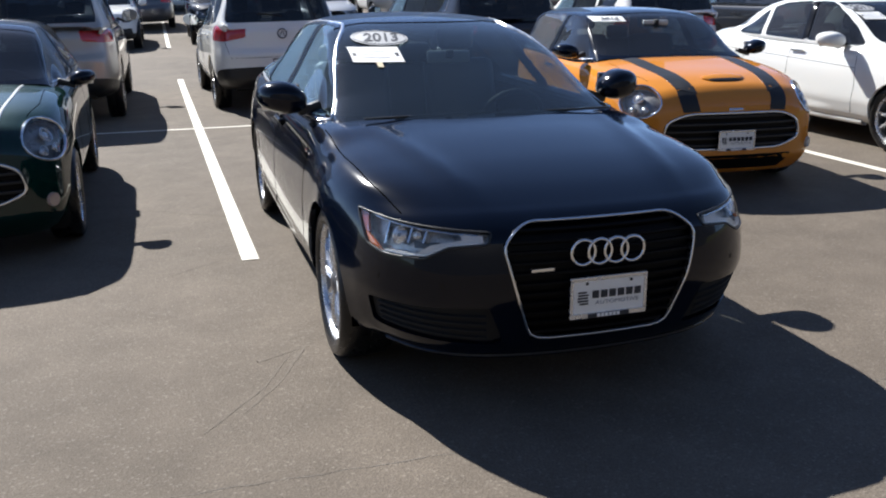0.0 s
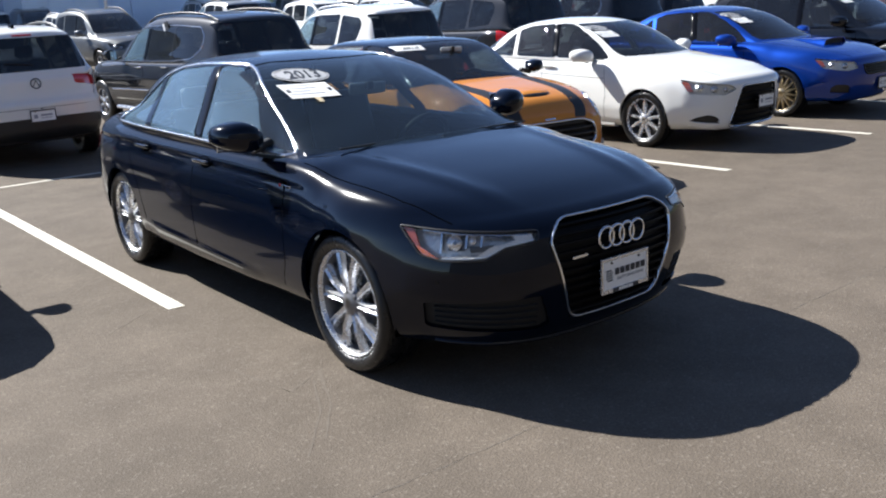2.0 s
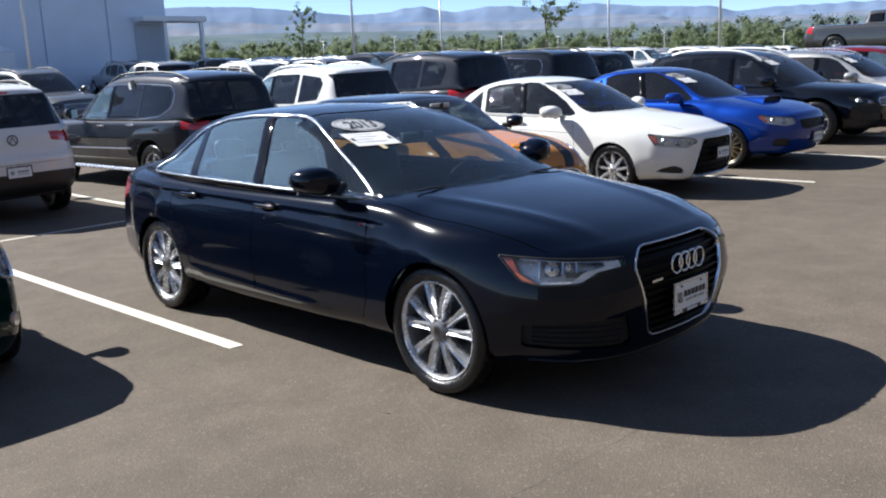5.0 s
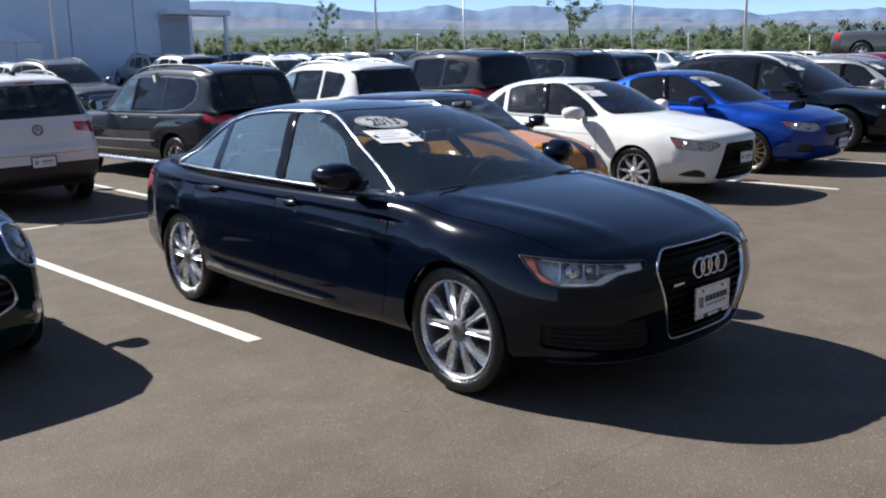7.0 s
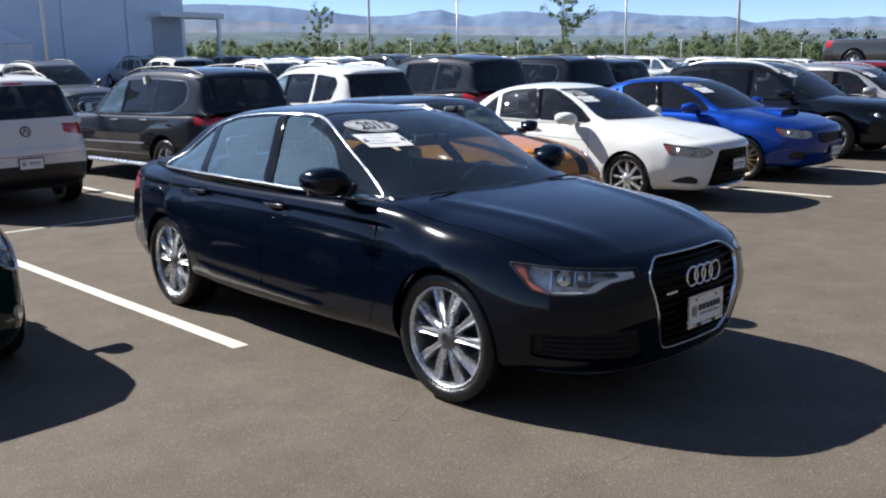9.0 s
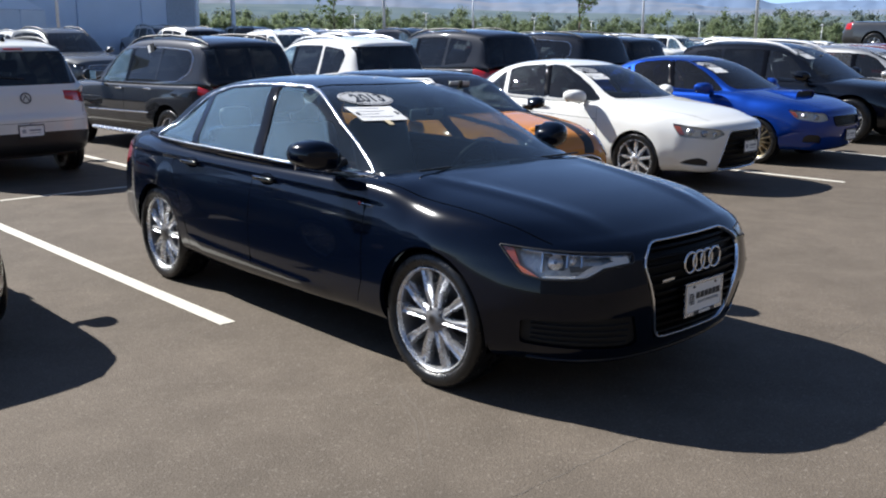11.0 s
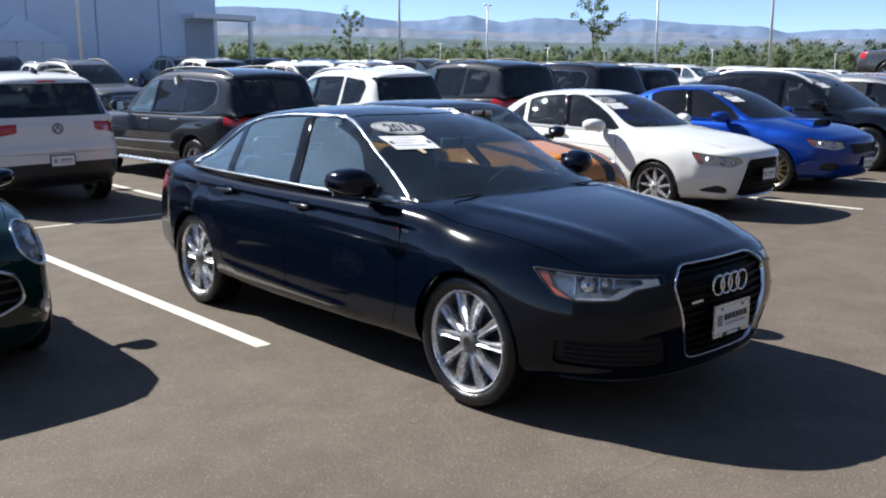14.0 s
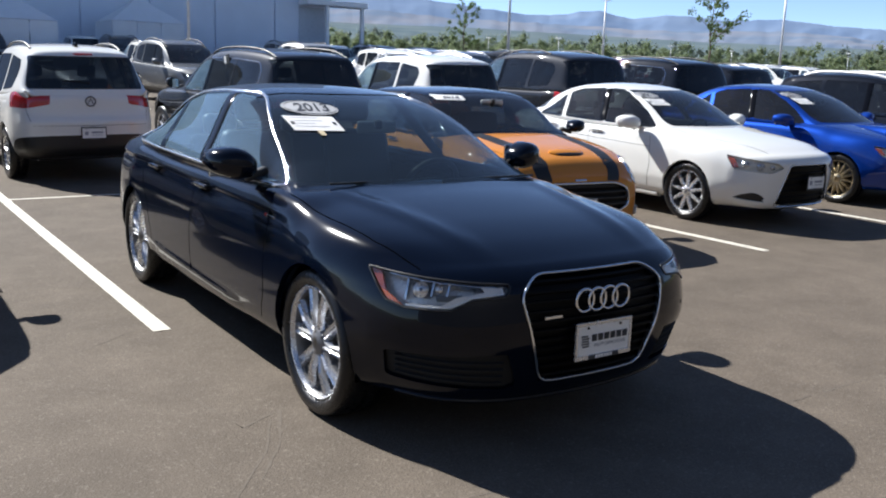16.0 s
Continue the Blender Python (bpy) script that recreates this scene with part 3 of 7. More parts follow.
def dealer_plate(parent, x, y, z, rx=0, back=False, words=True):
    """A dealer's plate in its frame. Its face looks along -y of the car, or +y where it hangs on the tail."""
    p = new("licence_plate")
    p.parent = parent
    p.matrix_basis = pose(x, y, z, 0, 0, 180 if back else 0) @ pose(0, 0, 0, rx)
    bm = box(bmesh.new(), -0.146, 0.146, 0.0, 0.004, -0.070, 0.070)
    part("plate", bm, PLATEWHITE, p)
    bm = bmesh.new()
    for a in ((-0.156, 0.156, -0.004, 0.008, 0.066, 0.080), (-0.156, 0.156, -0.004, 0.008, -0.080, -0.060),
              (-0.156, -0.144, -0.004, 0.008, -0.0598, 0.0658), (0.144, 0.156, -0.004, 0.008, -0.0598, 0.0658)):
        box(bm, *a, 0.002)
    part("plate_frame", bm, SATIN if words else TRIM, p, "dealer frame with a dark lower band")
    bm = bmesh.new()
    box(bm, -0.085, 0.085, -0.0055, -0.0045, -0.078, -0.062)
    part("frame_band", bm, INK, p)
    if words:
        for i in range(6):
            xa = -0.068 + i * 0.0345
            part("name_bar", box(bmesh.new(), xa, xa + 0.0265, -0.003, -0.0012, -0.003, 0.026), INK, p)
            xa = -0.047 + i * 0.016
            part("name_bar", box(bmesh.new(), xa, xa + 0.012, -0.0072, -0.0058, -0.0765, -0.0635), PLATEWHITE, p)
        text_ob("lettering", "AUTOMOTIVE", 0.021, pose(0.035, -0.0015, -0.022, 90), GREYINK, p, 0.0, 1.35)
        bm = bmesh.new()
        for i, (a, b) in enumerate(((-0.022, 0.014), (-0.02, 0.022), (-0.022, 0.02), (-0.022, 0.022), (-0.014, 0.022))):
            zz = 0.022 - i * 0.011
            box(bm, -0.105 + a, -0.105 + b, -0.003, -0.0012, zz - 0.0033, zz + 0.0033, 0.001)
        part("round_mark", bm, INK, p)
    else:
        for a in ((-0.03, 0.11, 0.0, 0.024), (-0.03, 0.11, -0.026, -0.018), (-0.115, -0.07, -0.02, 0.026)):
            part("printed_bar", box(bmesh.new(), a[0], a[1], -0.003, -0.0012, a[2], a[3]), GREYINK, p)
    for sx in (-0.09, 0.09):
        bm = bmesh.new()
        bmesh.ops.create_cone(bm, cap_ends=True, segments=10, radius1=0.006, radius2=0.004, depth=0.006, matrix=pose(sx, -0.003, 0.055, 90))
        part("screw", bm, TRIM, p)
    return p


def build_car(c, name, label, colour, at, fine=2, category="car", group=""):
    """One vehicle out of its drawing c. fine: 2 the one looked at, 1 a neighbour, 0 far off."""
    root = new(name)
    tagged(root, label, category, group)
    col = PAINT[colour]
    roofcol = PAINT.get(c.get("roof"), col)
    U, step = ((92, 0.022), (34, 0.045), (15, 0.13))[2 - fine]
    d = dict(c, nr=(7, 5, 3)[2 - fine], ncap=(22, 12, 6)[2 - fine])
    B = body_shell(d, U, step)
    skin = Skin(B, c["y0"] + 1.3, c["y1"] - 1.3)
    G = cabin_shell(d, (40, 24, 14)[2 - fine], step)
    gskin = Skin(G, 0.6, 2.5)
    R, wb = c["R"], c["wheelbase"]
    arch = c.get("arch", R + 0.055)
    # wheel openings
    for yw in (0.0, wb):
        f = np.hypot(B[0][:, 1] - yw, B[0][:, 2] - R - 0.01) - arch
        f = np.where(np.abs(B[0][:, 0]) < 0.5, 1.0, f)
        B, _ = split(B, f)
    wells = []
    for yw in (0.0, wb):
        for s in (1, -1):
            xo = float(curve_fn(c["w"])(yw)) - 0.045
            prof = [(xo - 0.36, 0.0), (xo - 0.36, arch + 0.01), (xo - 0.02, arch + 0.012)]
            S = lathe(prof, 24)
            V = S[0] * np.array((s, 1, 1)) + np.array((0, yw, R + 0.01))
            keep = V[S[2]][:, :, 2].min(1) > c["zb"][0][1] - 0.02
            if fine:
                shell_ob("wheel_well", (V, S[1], S[2][keep]), WELL, root)
            else:
                wells.append((V, S[1], S[2][keep]))
    if wells:
        shell_ob("underbody", joined(*wells), WELL, root)["kind"] = "stuff"
    # lamps and grille cut out of the body
    cuts = {}
    for key in ("headlamp", "taillamp", "grille", "intake", "foglamp", "valance"):
        if key not in c or (not fine and key in ("intake", "foglamp", "valance")):
            continue
        how, poly = c[key][:2]
        V = B[0]
        ax = c["y0"] + 1.3 if how == "F" else c["y1"] - 1.3
        ang = np.degrees(np.arctan2(V[:, 0], (ax - V[:, 1]) if how == "F" else (V[:, 1] - ax))) if how in "FB" else V[:, 1]
        rnd = c[key][2] if len(c[key]) > 2 else 0.012
        half = (V[:, 1] < ax) if how == "F" else (V[:, 1] > ax)
        for s in ((1, -1) if key not in ("grille", "valance") else (0,)):
            P = np.stack([(ang * (s or 1)) / 60, V[:, 2]], 1)
            f = poly_sd(P, [(a / 60, b) for a, b in poly], rnd)
            f = np.where(half, f, 1.0)
            B, inside = split(B, f)
            cuts[key, s] = inside
            V = B[0]
            ang = np.degrees(np.arctan2(V[:, 0], (ax - V[:, 1]) if how == "F" else (V[:, 1] - ax)))
            half = (V[:, 1] < ax) if how == "F" else (V[:, 1] > ax)
    # the cabin is open above the seats
    V = B[0]
    hole = [(-0.70 * c.get("kx", 1), c["g0"] + 0.42), (-0.46 * c.get("kx", 1), c["g0"] + 0.12), (0.46 * c.get("kx", 1), c["g0"] + 0.12), (0.70 * c.get("kx", 1), c["g0"] + 0.42), (0.66 * c.get("kx", 1), c["g1"] - c.get("shelf", 0.75)), (-0.66 * c.get("kx", 1), c["g1"] - c.get("shelf", 0.75))]
    f = poly_sd(V[:, :2], hole, 0.03)
    B, _ = split(B, np.where(V[:, 2] > 0.62, f, 1.0))
    if "lower" in c and fine:
        fl = c["lower"]
        f = B[0][:, 2] - curve_fn(fl)(B[0][:, 1])
        B, low = split(B, f)
        shell_ob("lower_cladding", rim(low, 0.01) if fine else low, TRIM, root)
    shell_ob("body", rim(B, 0.03) if fine else B, col, root, c.get("body_label", ""))
    # glass
    V = G[0]
    mid = (c["g0"] + c["g1"]) / 2
    wins = []
    P = V[:, [0, 2]]
    for nm, poly, front in (("windscreen", c["screen"], True), ("rear_window", c["backlight"], False)):
        V = G[0]
        full = poly + [(-a, b) for a, b in poly[::-1]]
        f = poly_sd(V[:, [0, 2]], full, 0.03)
        lim = c.get("screen_y", mid) if front else c.get("back_y", mid)
        f = np.where((V[:, 1] < lim) if front else (V[:, 1] > lim), f, 1.0)
        G, g = split(G, f)
        wins.append((nm, g, c.get("glass0", GLASS) if front else c.get("glass2", c.get("glass1", GLASS))))
    for i, poly in enumerate(c["windows"]):
        for s in (1, -1):
            V = G[0]
            f = poly_sd(V[:, 1:3], poly, 0.02)
            f = np.where(V[:, 0] * s > 0.25, f, 1.0)
            f = np.where(np.abs(V[:, 0]) < 0.35, 1.0, f)
            G, g = split(G, f)
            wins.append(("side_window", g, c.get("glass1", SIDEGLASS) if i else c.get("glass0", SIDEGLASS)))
    if c.get("roof_z"):
        f = curve_fn(c["roof_z"])(G[0][:, 1]) - G[0][:, 2]
        G, top = split(G, f)
        shell_ob("roof", rim(top, 0.02), roofcol, root)
        shell_ob("pillar_frame", rim(G, 0.03), PAINT["black"] if "roof" in c else col, root)
    else:
        shell_ob("cabin", rim(G, 0.03) if fine else G, roofcol, root)
    for nm, g, m in wins:
        if len(g[2]):
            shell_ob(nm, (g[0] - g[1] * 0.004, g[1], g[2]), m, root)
    if fine and len(c["windows"]) > 1:
        # black trim between the front and rear door glass
        w0, w1 = c["windows"][0], c["windows"][1]
        lo = ((w0[1][0] + w1[0][0]) / 2, (w0[1][1] + w1[0][1]) / 2)
        hi = ((w0[2][0] + w1[-1][0]) / 2, (w0[2][1] + w1[-1][1]) / 2)
        for how in "LR":
            shell_ob("door_pillar", ribbon(gskin, how, [lo, hi], abs(w1[0][0] - w0[1][0]) + 0.025, 0.003, False, 0.05), PIANO, root)
    # under-tray and interior
    bm = box(bmesh.new(), -0.62, 0.62, c["y0"] + 0.3, c["y1"] - 0.3, c["zb"][0][1] + 0.02, c["zb"][0][1] + 0.10)
    part("under_tray", bm, WELL, root)
    if fine:
        interior(c, root, fine)
    # wheels
    for yw in (0.0, wb):
        for s in (1, -1):
            wheel(root, s * c["track"], yw, s, R, c["rim"], c.get("tyre", 0.235), c.get("spokes", 10), c.get("style", "single"), c.get("rim_mat", SATIN), fine)
    # lamps
    for s in (1, -1):
        if ("headlamp", s) in cuts:
            lamp = shell_ob("headlamp", cuts["headlamp", s], LENS if fine else LAMPGREY, root, "clear lens over silver reflectors")
            if fine:
                v, n, f = cuts["headlamp", s]
                shell_ob("lamp_housing", rim((v - n * 0.045, n, f), -0.045), c.get("lamp_mat", LAMPDARK), lamp)
                head_inside(c, skin, s, lamp, fine)
                if fine > 1:
                    edge = [(s * a, z) for a, z in rounded(c["headlamp"][1], 0.012, True)]
                    shell_ob("lamp_seal", ribbon(skin, "F", edge, 0.009, 0.004, True, 0.02, 0.012), TRIM, lamp)
        if ("taillamp", s) in cuts:
            shell_ob("tail_lamp", cuts["taillamp", s], REDLENS, root)
        for key, nm in (("intake", "air_intake"), ("foglamp", "fog_lamp_recess")):
            if (key, s) in cuts:
                v, n, f = cuts[key, s]
                shell_ob(nm, (v - n * 0.02, n, f), WELL if fine > 1 else TRIM, root)
    if ("valance", 0) in cuts:
        v, n, f = cuts["valance", 0]
        shell_ob("bumper_insert", (v - n * 0.008, n, f), TRIM, root)
    if ("grille", 0) in cuts:
        v, n, f = cuts["grille", 0]
        g = shell_ob("grille", (v - n * 0.03, n, f), GRILLEBLACK if fine else TRIM, root)
        if fine:
            c["grille_fn"](c, skin, g)
    # mirrors
    if fine:
        for s in (1, -1):
            door_mirror(c, root, s, PAINT.get(c.get("mirror_col"), col))
    for fn in c.get("extras", ()):
        fn(c, skin, gskin, root, fine, col)
    root.matrix_basis = at
    return root


def interior(c, root, fine):
    m = c.get("seat_mat", DARKSEAT)
    zf = c["zb"][0][1] + 0.12
    cowl = c["g0"]
    bm = box(bmesh.new(), -0.70, 0.70, cowl + 0.15, c["wheelbase"] + 0.25, zf, zf + 0.06)
    part("cabin_floor", bm, DARKSEAT, root)
    zbelt = c["belt"][0][1]
    bm = box(bmesh.new(), -0.70, 0.70, cowl + 0.20, cowl + 0.66, zbelt - 0.32, zbelt - 0.02, 0.06)
    box(bm, -0.50, 0.50, cowl + 0.06, cowl + 0.24, zbelt - 0.2, zbelt - 0.02, 0.02)
    box(bm, -0.62, -0.12 + 0.0, cowl + 0.5, cowl + 0.68, zbelt - 0.3, zbelt - 0.08, 0.04)
    part("dashboard", bm, DASH, root, smooth=True)
    sy, sz = c.get("seat_y", cowl + 1.15), c.get("seat_z", zf + 0.14)
    for x in (-0.36, 0.36):
        seat(root, x, sy, sz, m)
    seat(root, 0, sy + c.get("seat_gap", 0.88), sz + 0.03, m, True, 0.58)
    # steering wheel on the left
    w = new("steering_wheel")
    w.parent = root
    w.matrix_basis = pose(0.36, cowl + 0.72, zbelt - 0.07, 0, 0, 0) @ pose(0, 0, 0, -65)
    bm = bmesh.new()
    tor(bm, 0.185, 0.016, 28, 8)
    part("rim", bm, DASH, w, smooth=True)
    bm = box(bmesh.new(), -0.17, 0.17, -0.02, 0.02, -0.015, 0.01, 0.008)
    box(bm, -0.07, 0.07, -0.06, 0.05, -0.02, 0.02, 0.015)
    part("boss", bm, DASH, w)
    zr = max(z for _, z in c["zr"])
    ym = c.get("screen_mirror", (cowl + 0.75, zr - 0.15))
    mi = new("rear_view_mirror")
    mi.parent = root
    mi.matrix_basis = pose(0, *ym, 8, 0, -8)
    bm = box(bmesh.new(), -0.12, 0.12, -0.015, 0.012, -0.035, 0.035, 0.012)
    part("mirror_back", bm, MIRRORBACK, mi, smooth=True)
    bm = box(bmesh.new(), -0.11, 0.11, 0.0125, 0.015, -0.028, 0.028)
    part("mirror_glass", bm, MIRROR, mi)
    bm = box(bmesh.new(), -0.02, 0.02, -0.05, -0.012, 0.0, 0.045, 0.008)
    part("stem", bm, DASH, mi)


def tor(bm, R, r, n, k, m=None):
    V = [[bm.verts.new(((m or Matrix()) @ Vector(((R + r * math.cos(b)) * math.cos(a), (R + r * math.cos(b)) * math.sin(a), r * math.sin(b)))))
          for b in (2 * math.pi * j / k for j in range(k))] for a in (2 * math.pi * i / n for i in range(n))]
    for i in range(n):
        for j in range(k):
            bm.faces.new((V[i][j], V[(i + 1) % n][j], V[(i + 1) % n][(j + 1) % k], V[i][(j + 1) % k]))


def door_mirror(c, root, s, col):
    x, y, z = c["mirror"]
    m = new("door_mirror")
    m.parent = root
    m.matrix_basis = pose(s * x, y, z)
    w, h, d = c.get("mirror_size", (0.21, 0.145, 0.13))
    bm = bmesh.new()
    bmesh.ops.create_uvsphere(bm, u_segments=24, v_segments=14, radius=1)
    for v in bm.verts:
        p = v.co
        q = Vector([math.copysign(abs(t) ** 0.72, t) for t in p])
        if q.y > 0.25:
            q.y = 0.25 + (q.y - 0.25) * 0.12
        taper = 1 - 0.22 * max(0, q.x * s) - 0.30 * max(0, -q.x * s) ** 2
        if q.z < 0:
            q.z *= 0.86
        v.co = Vector((q.x * w / 2 * 1.05, q.y * d * 0.9 + 0.03 * q.x * s + 0.02 * q.x * q.x, q.z * h / 2 * taper + 0.012 * q.x * s))
    part("housing", bm, col, m, smooth=True)
    bm = box(bmesh.new(), -w * 0.42, w * 0.42, d * 0.30, d * 0.325, -h * 0.38, h * 0.38, 0.006)
    part("mirror_glass", bm, MIRROR, m)
    reach = c.get("mirror_foot", 0.13)
    bm = box(bmesh.new(), -s * 0.04 - reach / 2 * 1.0, -s * 0.04 + reach / 2, -0.03, 0.03, -0.02, 0.02, 0.012, pose(-s * (w * 0.42), 0.0, -h * 0.38, 0, s * 18, 0))
    part("foot", bm, c.get("foot_mat", TRIM), m, smooth=True)


def head_inside(c, skin, s, lamp, fine):
    for a, z, r in c.get("bulbs", ()):
        p, n = skin.at("F", s * a, z)
        bm = bmesh.new()
        q = Vector(n).to_track_quat("Z", "Y").to_matrix().to_4x4()
        bmesh.ops.create_cone(bm, cap_ends=True, segments=24, radius1=r * 0.7, radius2=r, depth=0.03, matrix=Matrix.Translation(p - n * 0.03) @ q)
        part("reflector", bm, c.get("dish_mat", SATIN), lamp, smooth=True)
        bm = bmesh.new()
        bmesh.ops.create_uvsphere(bm, u_segments=18, v_segments=10, radius=r * 0.72, matrix=Matrix.Translation(p - n * 0.025) @ q @ Matrix.Diagonal((1, 1, 0.45, 1)))
        part("projector_lens", bm, c.get("bulb_mat", BULB), lamp, smooth=True)
        if c.get("bezel"):
            bm = bmesh.new()
            tor(bm, r * 0.98, r * 0.10, 28, 6, Matrix.Translation(p - n * 0.012) @ q)
            part("bezel", bm, CHROME, lamp, smooth=True)
    for poly in c.get("lamp_dark", ()):
        S = patch(skin, "F", [(s * a, z) for a, z in (poly if s > 0 else poly[::-1])], -0.034, 0.004, 0.03)
        shell_ob("lamp_recess", S, LAMPDARK, lamp)
    for key, mt, nm in (("amber", AMBER, "side_marker"), ("red_marker", REDSIDE, "side_reflector"), ("drl", LIGHTPANEL, "light_guide")):
        if key in c:
            S = patch(skin, "F", [(s * a, z) for a, z in (c[key] if s > 0 else c[key][::-1])], -0.006, 0.012, 0.03)
            shell_ob(nm, S, mt, lamp)


def grille_bars(n, frame=CHROME, fw=0.022, bar=TRIM, vertical=False):
    def fn(c, skin, g):
        poly = c["grille"][1]
        z0, z1 = min(p[1] for p in poly), max(p[1] for p in poly)
        for i in range(n):
            z = z0 + (z1 - z0) * (i + 0.5) / n
            xs = []
            for (xa, za), (xb, zb_) in zip(poly, poly[1:] + poly[:1]):
                if (za <= z) != (zb_ <= z):
                    xs.append(xa + (xb - xa) * (z - za) / (zb_ - za))
            if len(xs) < 2:
                continue
            e = 0.5
            S = ribbon(skin, "F", [(min(xs) + e, z), (max(xs) - e, z)], (z1 - z0) / n * 0.42, -0.008, False, 0.05, 0.03)
            shell_ob("slat", S, bar, g)
        if frame:
            S = ribbon(skin, "F", rounded(poly, 0.05, True), fw, 0.010, True, 0.03, 0.012)
            shell_ob("surround", S, frame, g, "bright chrome surround" if frame is CHROME else "")
    return fn


def rounded(poly, r, wrap=False):
    """A polygon with its corners cut into short arcs; r in metres."""
    k = 60.0 if wrap else 1.0
    P = [np.array((a / k, b)) for a, b in poly]
    out = []
    for i, p in enumerate(P):
        a, b = P[i - 1], P[(i + 1) % len(P)]
        u, v = (a - p), (b - p)
        t = min(r, np.linalg.norm(u) * 0.4, np.linalg.norm(v) * 0.4)
        q0, q1 = p + u / np.linalg.norm(u) * t, p + v / np.linalg.norm(v) * t
        for f in (0, 0.33, 0.67, 1):
            q = q0 * (1 - f) ** 2 + 2 * p * f * (1 - f) + q1 * f * f
            out.append((q[0] * k, q[1]))
    return out


# ---- drawings of the vehicles: metres, front axle at y = 0, nose towards -y ----
def disc_poly(a, z, ra, rz, n=20):
    return [(a + ra * math.cos(2 * math.pi * i / n), z + rz * math.sin(2 * math.pi * i / n)) for i in range(n)]


def handles(*spots, material=None, low=True):
    def fn(c, skin, gskin, root, fine, col):
        for y, z in spots:
            for s, how in ((1, "L"), (-1, "R")):
                p, n = skin.at(how, y, z)
                h = new("door_handle")
                h.parent = root
                if fine > 1:
                    # a flat dark patch stands for the shade in the handle's bowl
                    bowl = patch(skin, how, disc_poly(y - 0.01, z - 0.004, 0.085, 0.034, 24), 0.0012, 0.003, 0.03)
                    shell_ob("handle_bowl_shade", (bowl[0] - np.array((p[0] + s * 0.028, y, z)), bowl[1], bowl[2]), SEAM, h)
                h.location = (p[0] + s * (0.028 if fine > 1 else 0.016), y, z)
                bm = box(bmesh.new(), -0.010, 0.010, -0.11, 0.11, -0.014, 0.014, 0.009)
                part("grip", bm, material or col, h, smooth=True)
                bm = box(bmesh.new(), s * 0.0095 - 0.002, s * 0.0095 + 0.002, -0.09, 0.09, -0.001, 0.008, 0.001)
                part("handle_trim", bm, CHROME, h)
                for e in (-0.085, 0.085) if fine > 1 else ():
                    bm = box(bmesh.new(), -0.03 if s > 0 else -0.005, 0.005 if s > 0 else 0.03, e - 0.016, e + 0.016, -0.009, 0.009, 0.004)
                    part("grip_end", bm, material or col, h)
    return fn


def seams(lines, width=0.006, top=()):
    """Shut lines of doors and lids, as narrow dark joints."""
    def fn(c, skin, gskin, root, fine, col):
        for ln in lines:
            for how in "LR":
                shell_ob("shut_line", ribbon(skin, how, ln, width, 0.0012, False, 0.05, 0.003), SEAM, root)
        for how, ln in top:
            shell_ob("shut_line", ribbon(skin, how, ln, width, 0.0012, False, 0.05, 0.003), SEAM, root)
    return fn


def window_trim(poly, width=0.016, material=CHROME, closed=True, on="g"):
    def fn(c, skin, gskin, root, fine, col):
        for how in "LR":
            S = ribbon(gskin if on == "g" else skin, how, rounded(poly, 0.05) if closed else poly, width, 0.006, closed, 0.04)
            shell_ob("window_trim", S, material, root, "bright window trim" if material in (CHROME, BRIGHT) else "")
    return fn


def side_strip(line, width, material, nm="side_trim", high=0.008):
    def fn(c, skin, gskin, root, fine, col):
        for how in "LR":
            shell_ob(nm, ribbon(skin, how, line, width, high, False, 0.05), material, root)
    return fn


def plate_front(z, y=None, x=0.0, words=False, rx=0):
    def fn(c, skin, gskin, root, fine, col):
        if fine:
            ys = [skin.at("F", 0, z + e)[0][1] for e in (-0.08, 0, 0.08)]
            dealer_plate(root, x, (min(ys) - 0.03) if y is None else y, z, rx, False, words)
    return fn


def plate_rear(z, words=False, rx=0):
    def fn(c, skin, gskin, root, fine, col):
        p, n = skin.at("B", 0, z)
        dealer_plate(root, 0, p[1] + 0.012, z, rx, True, words)
    return fn


def roof_fin(y):
    """A small aerial fin on the roof's centre line."""
    def fn(c, skin, gskin, root, fine, col):
        p, n = gskin.at("T", 0, y)
        bm = box(bmesh.new(), -0.025, 0.025, -0.09, 0.07, -0.012, 0.050, 0.010, Matrix.Translation(p))
        top = max(v.co.z for v in bm.verts) - 0.02
        for v in bm.verts:
            if v.co.z > top:
                v.co.x *= 0.35
                v.co.y += 0.05 * (1 if v.co.y < p[1] else 0.2)
        part("aerial_fin", bm, GLOSSBLACK, root, smooth=True)
    return fn


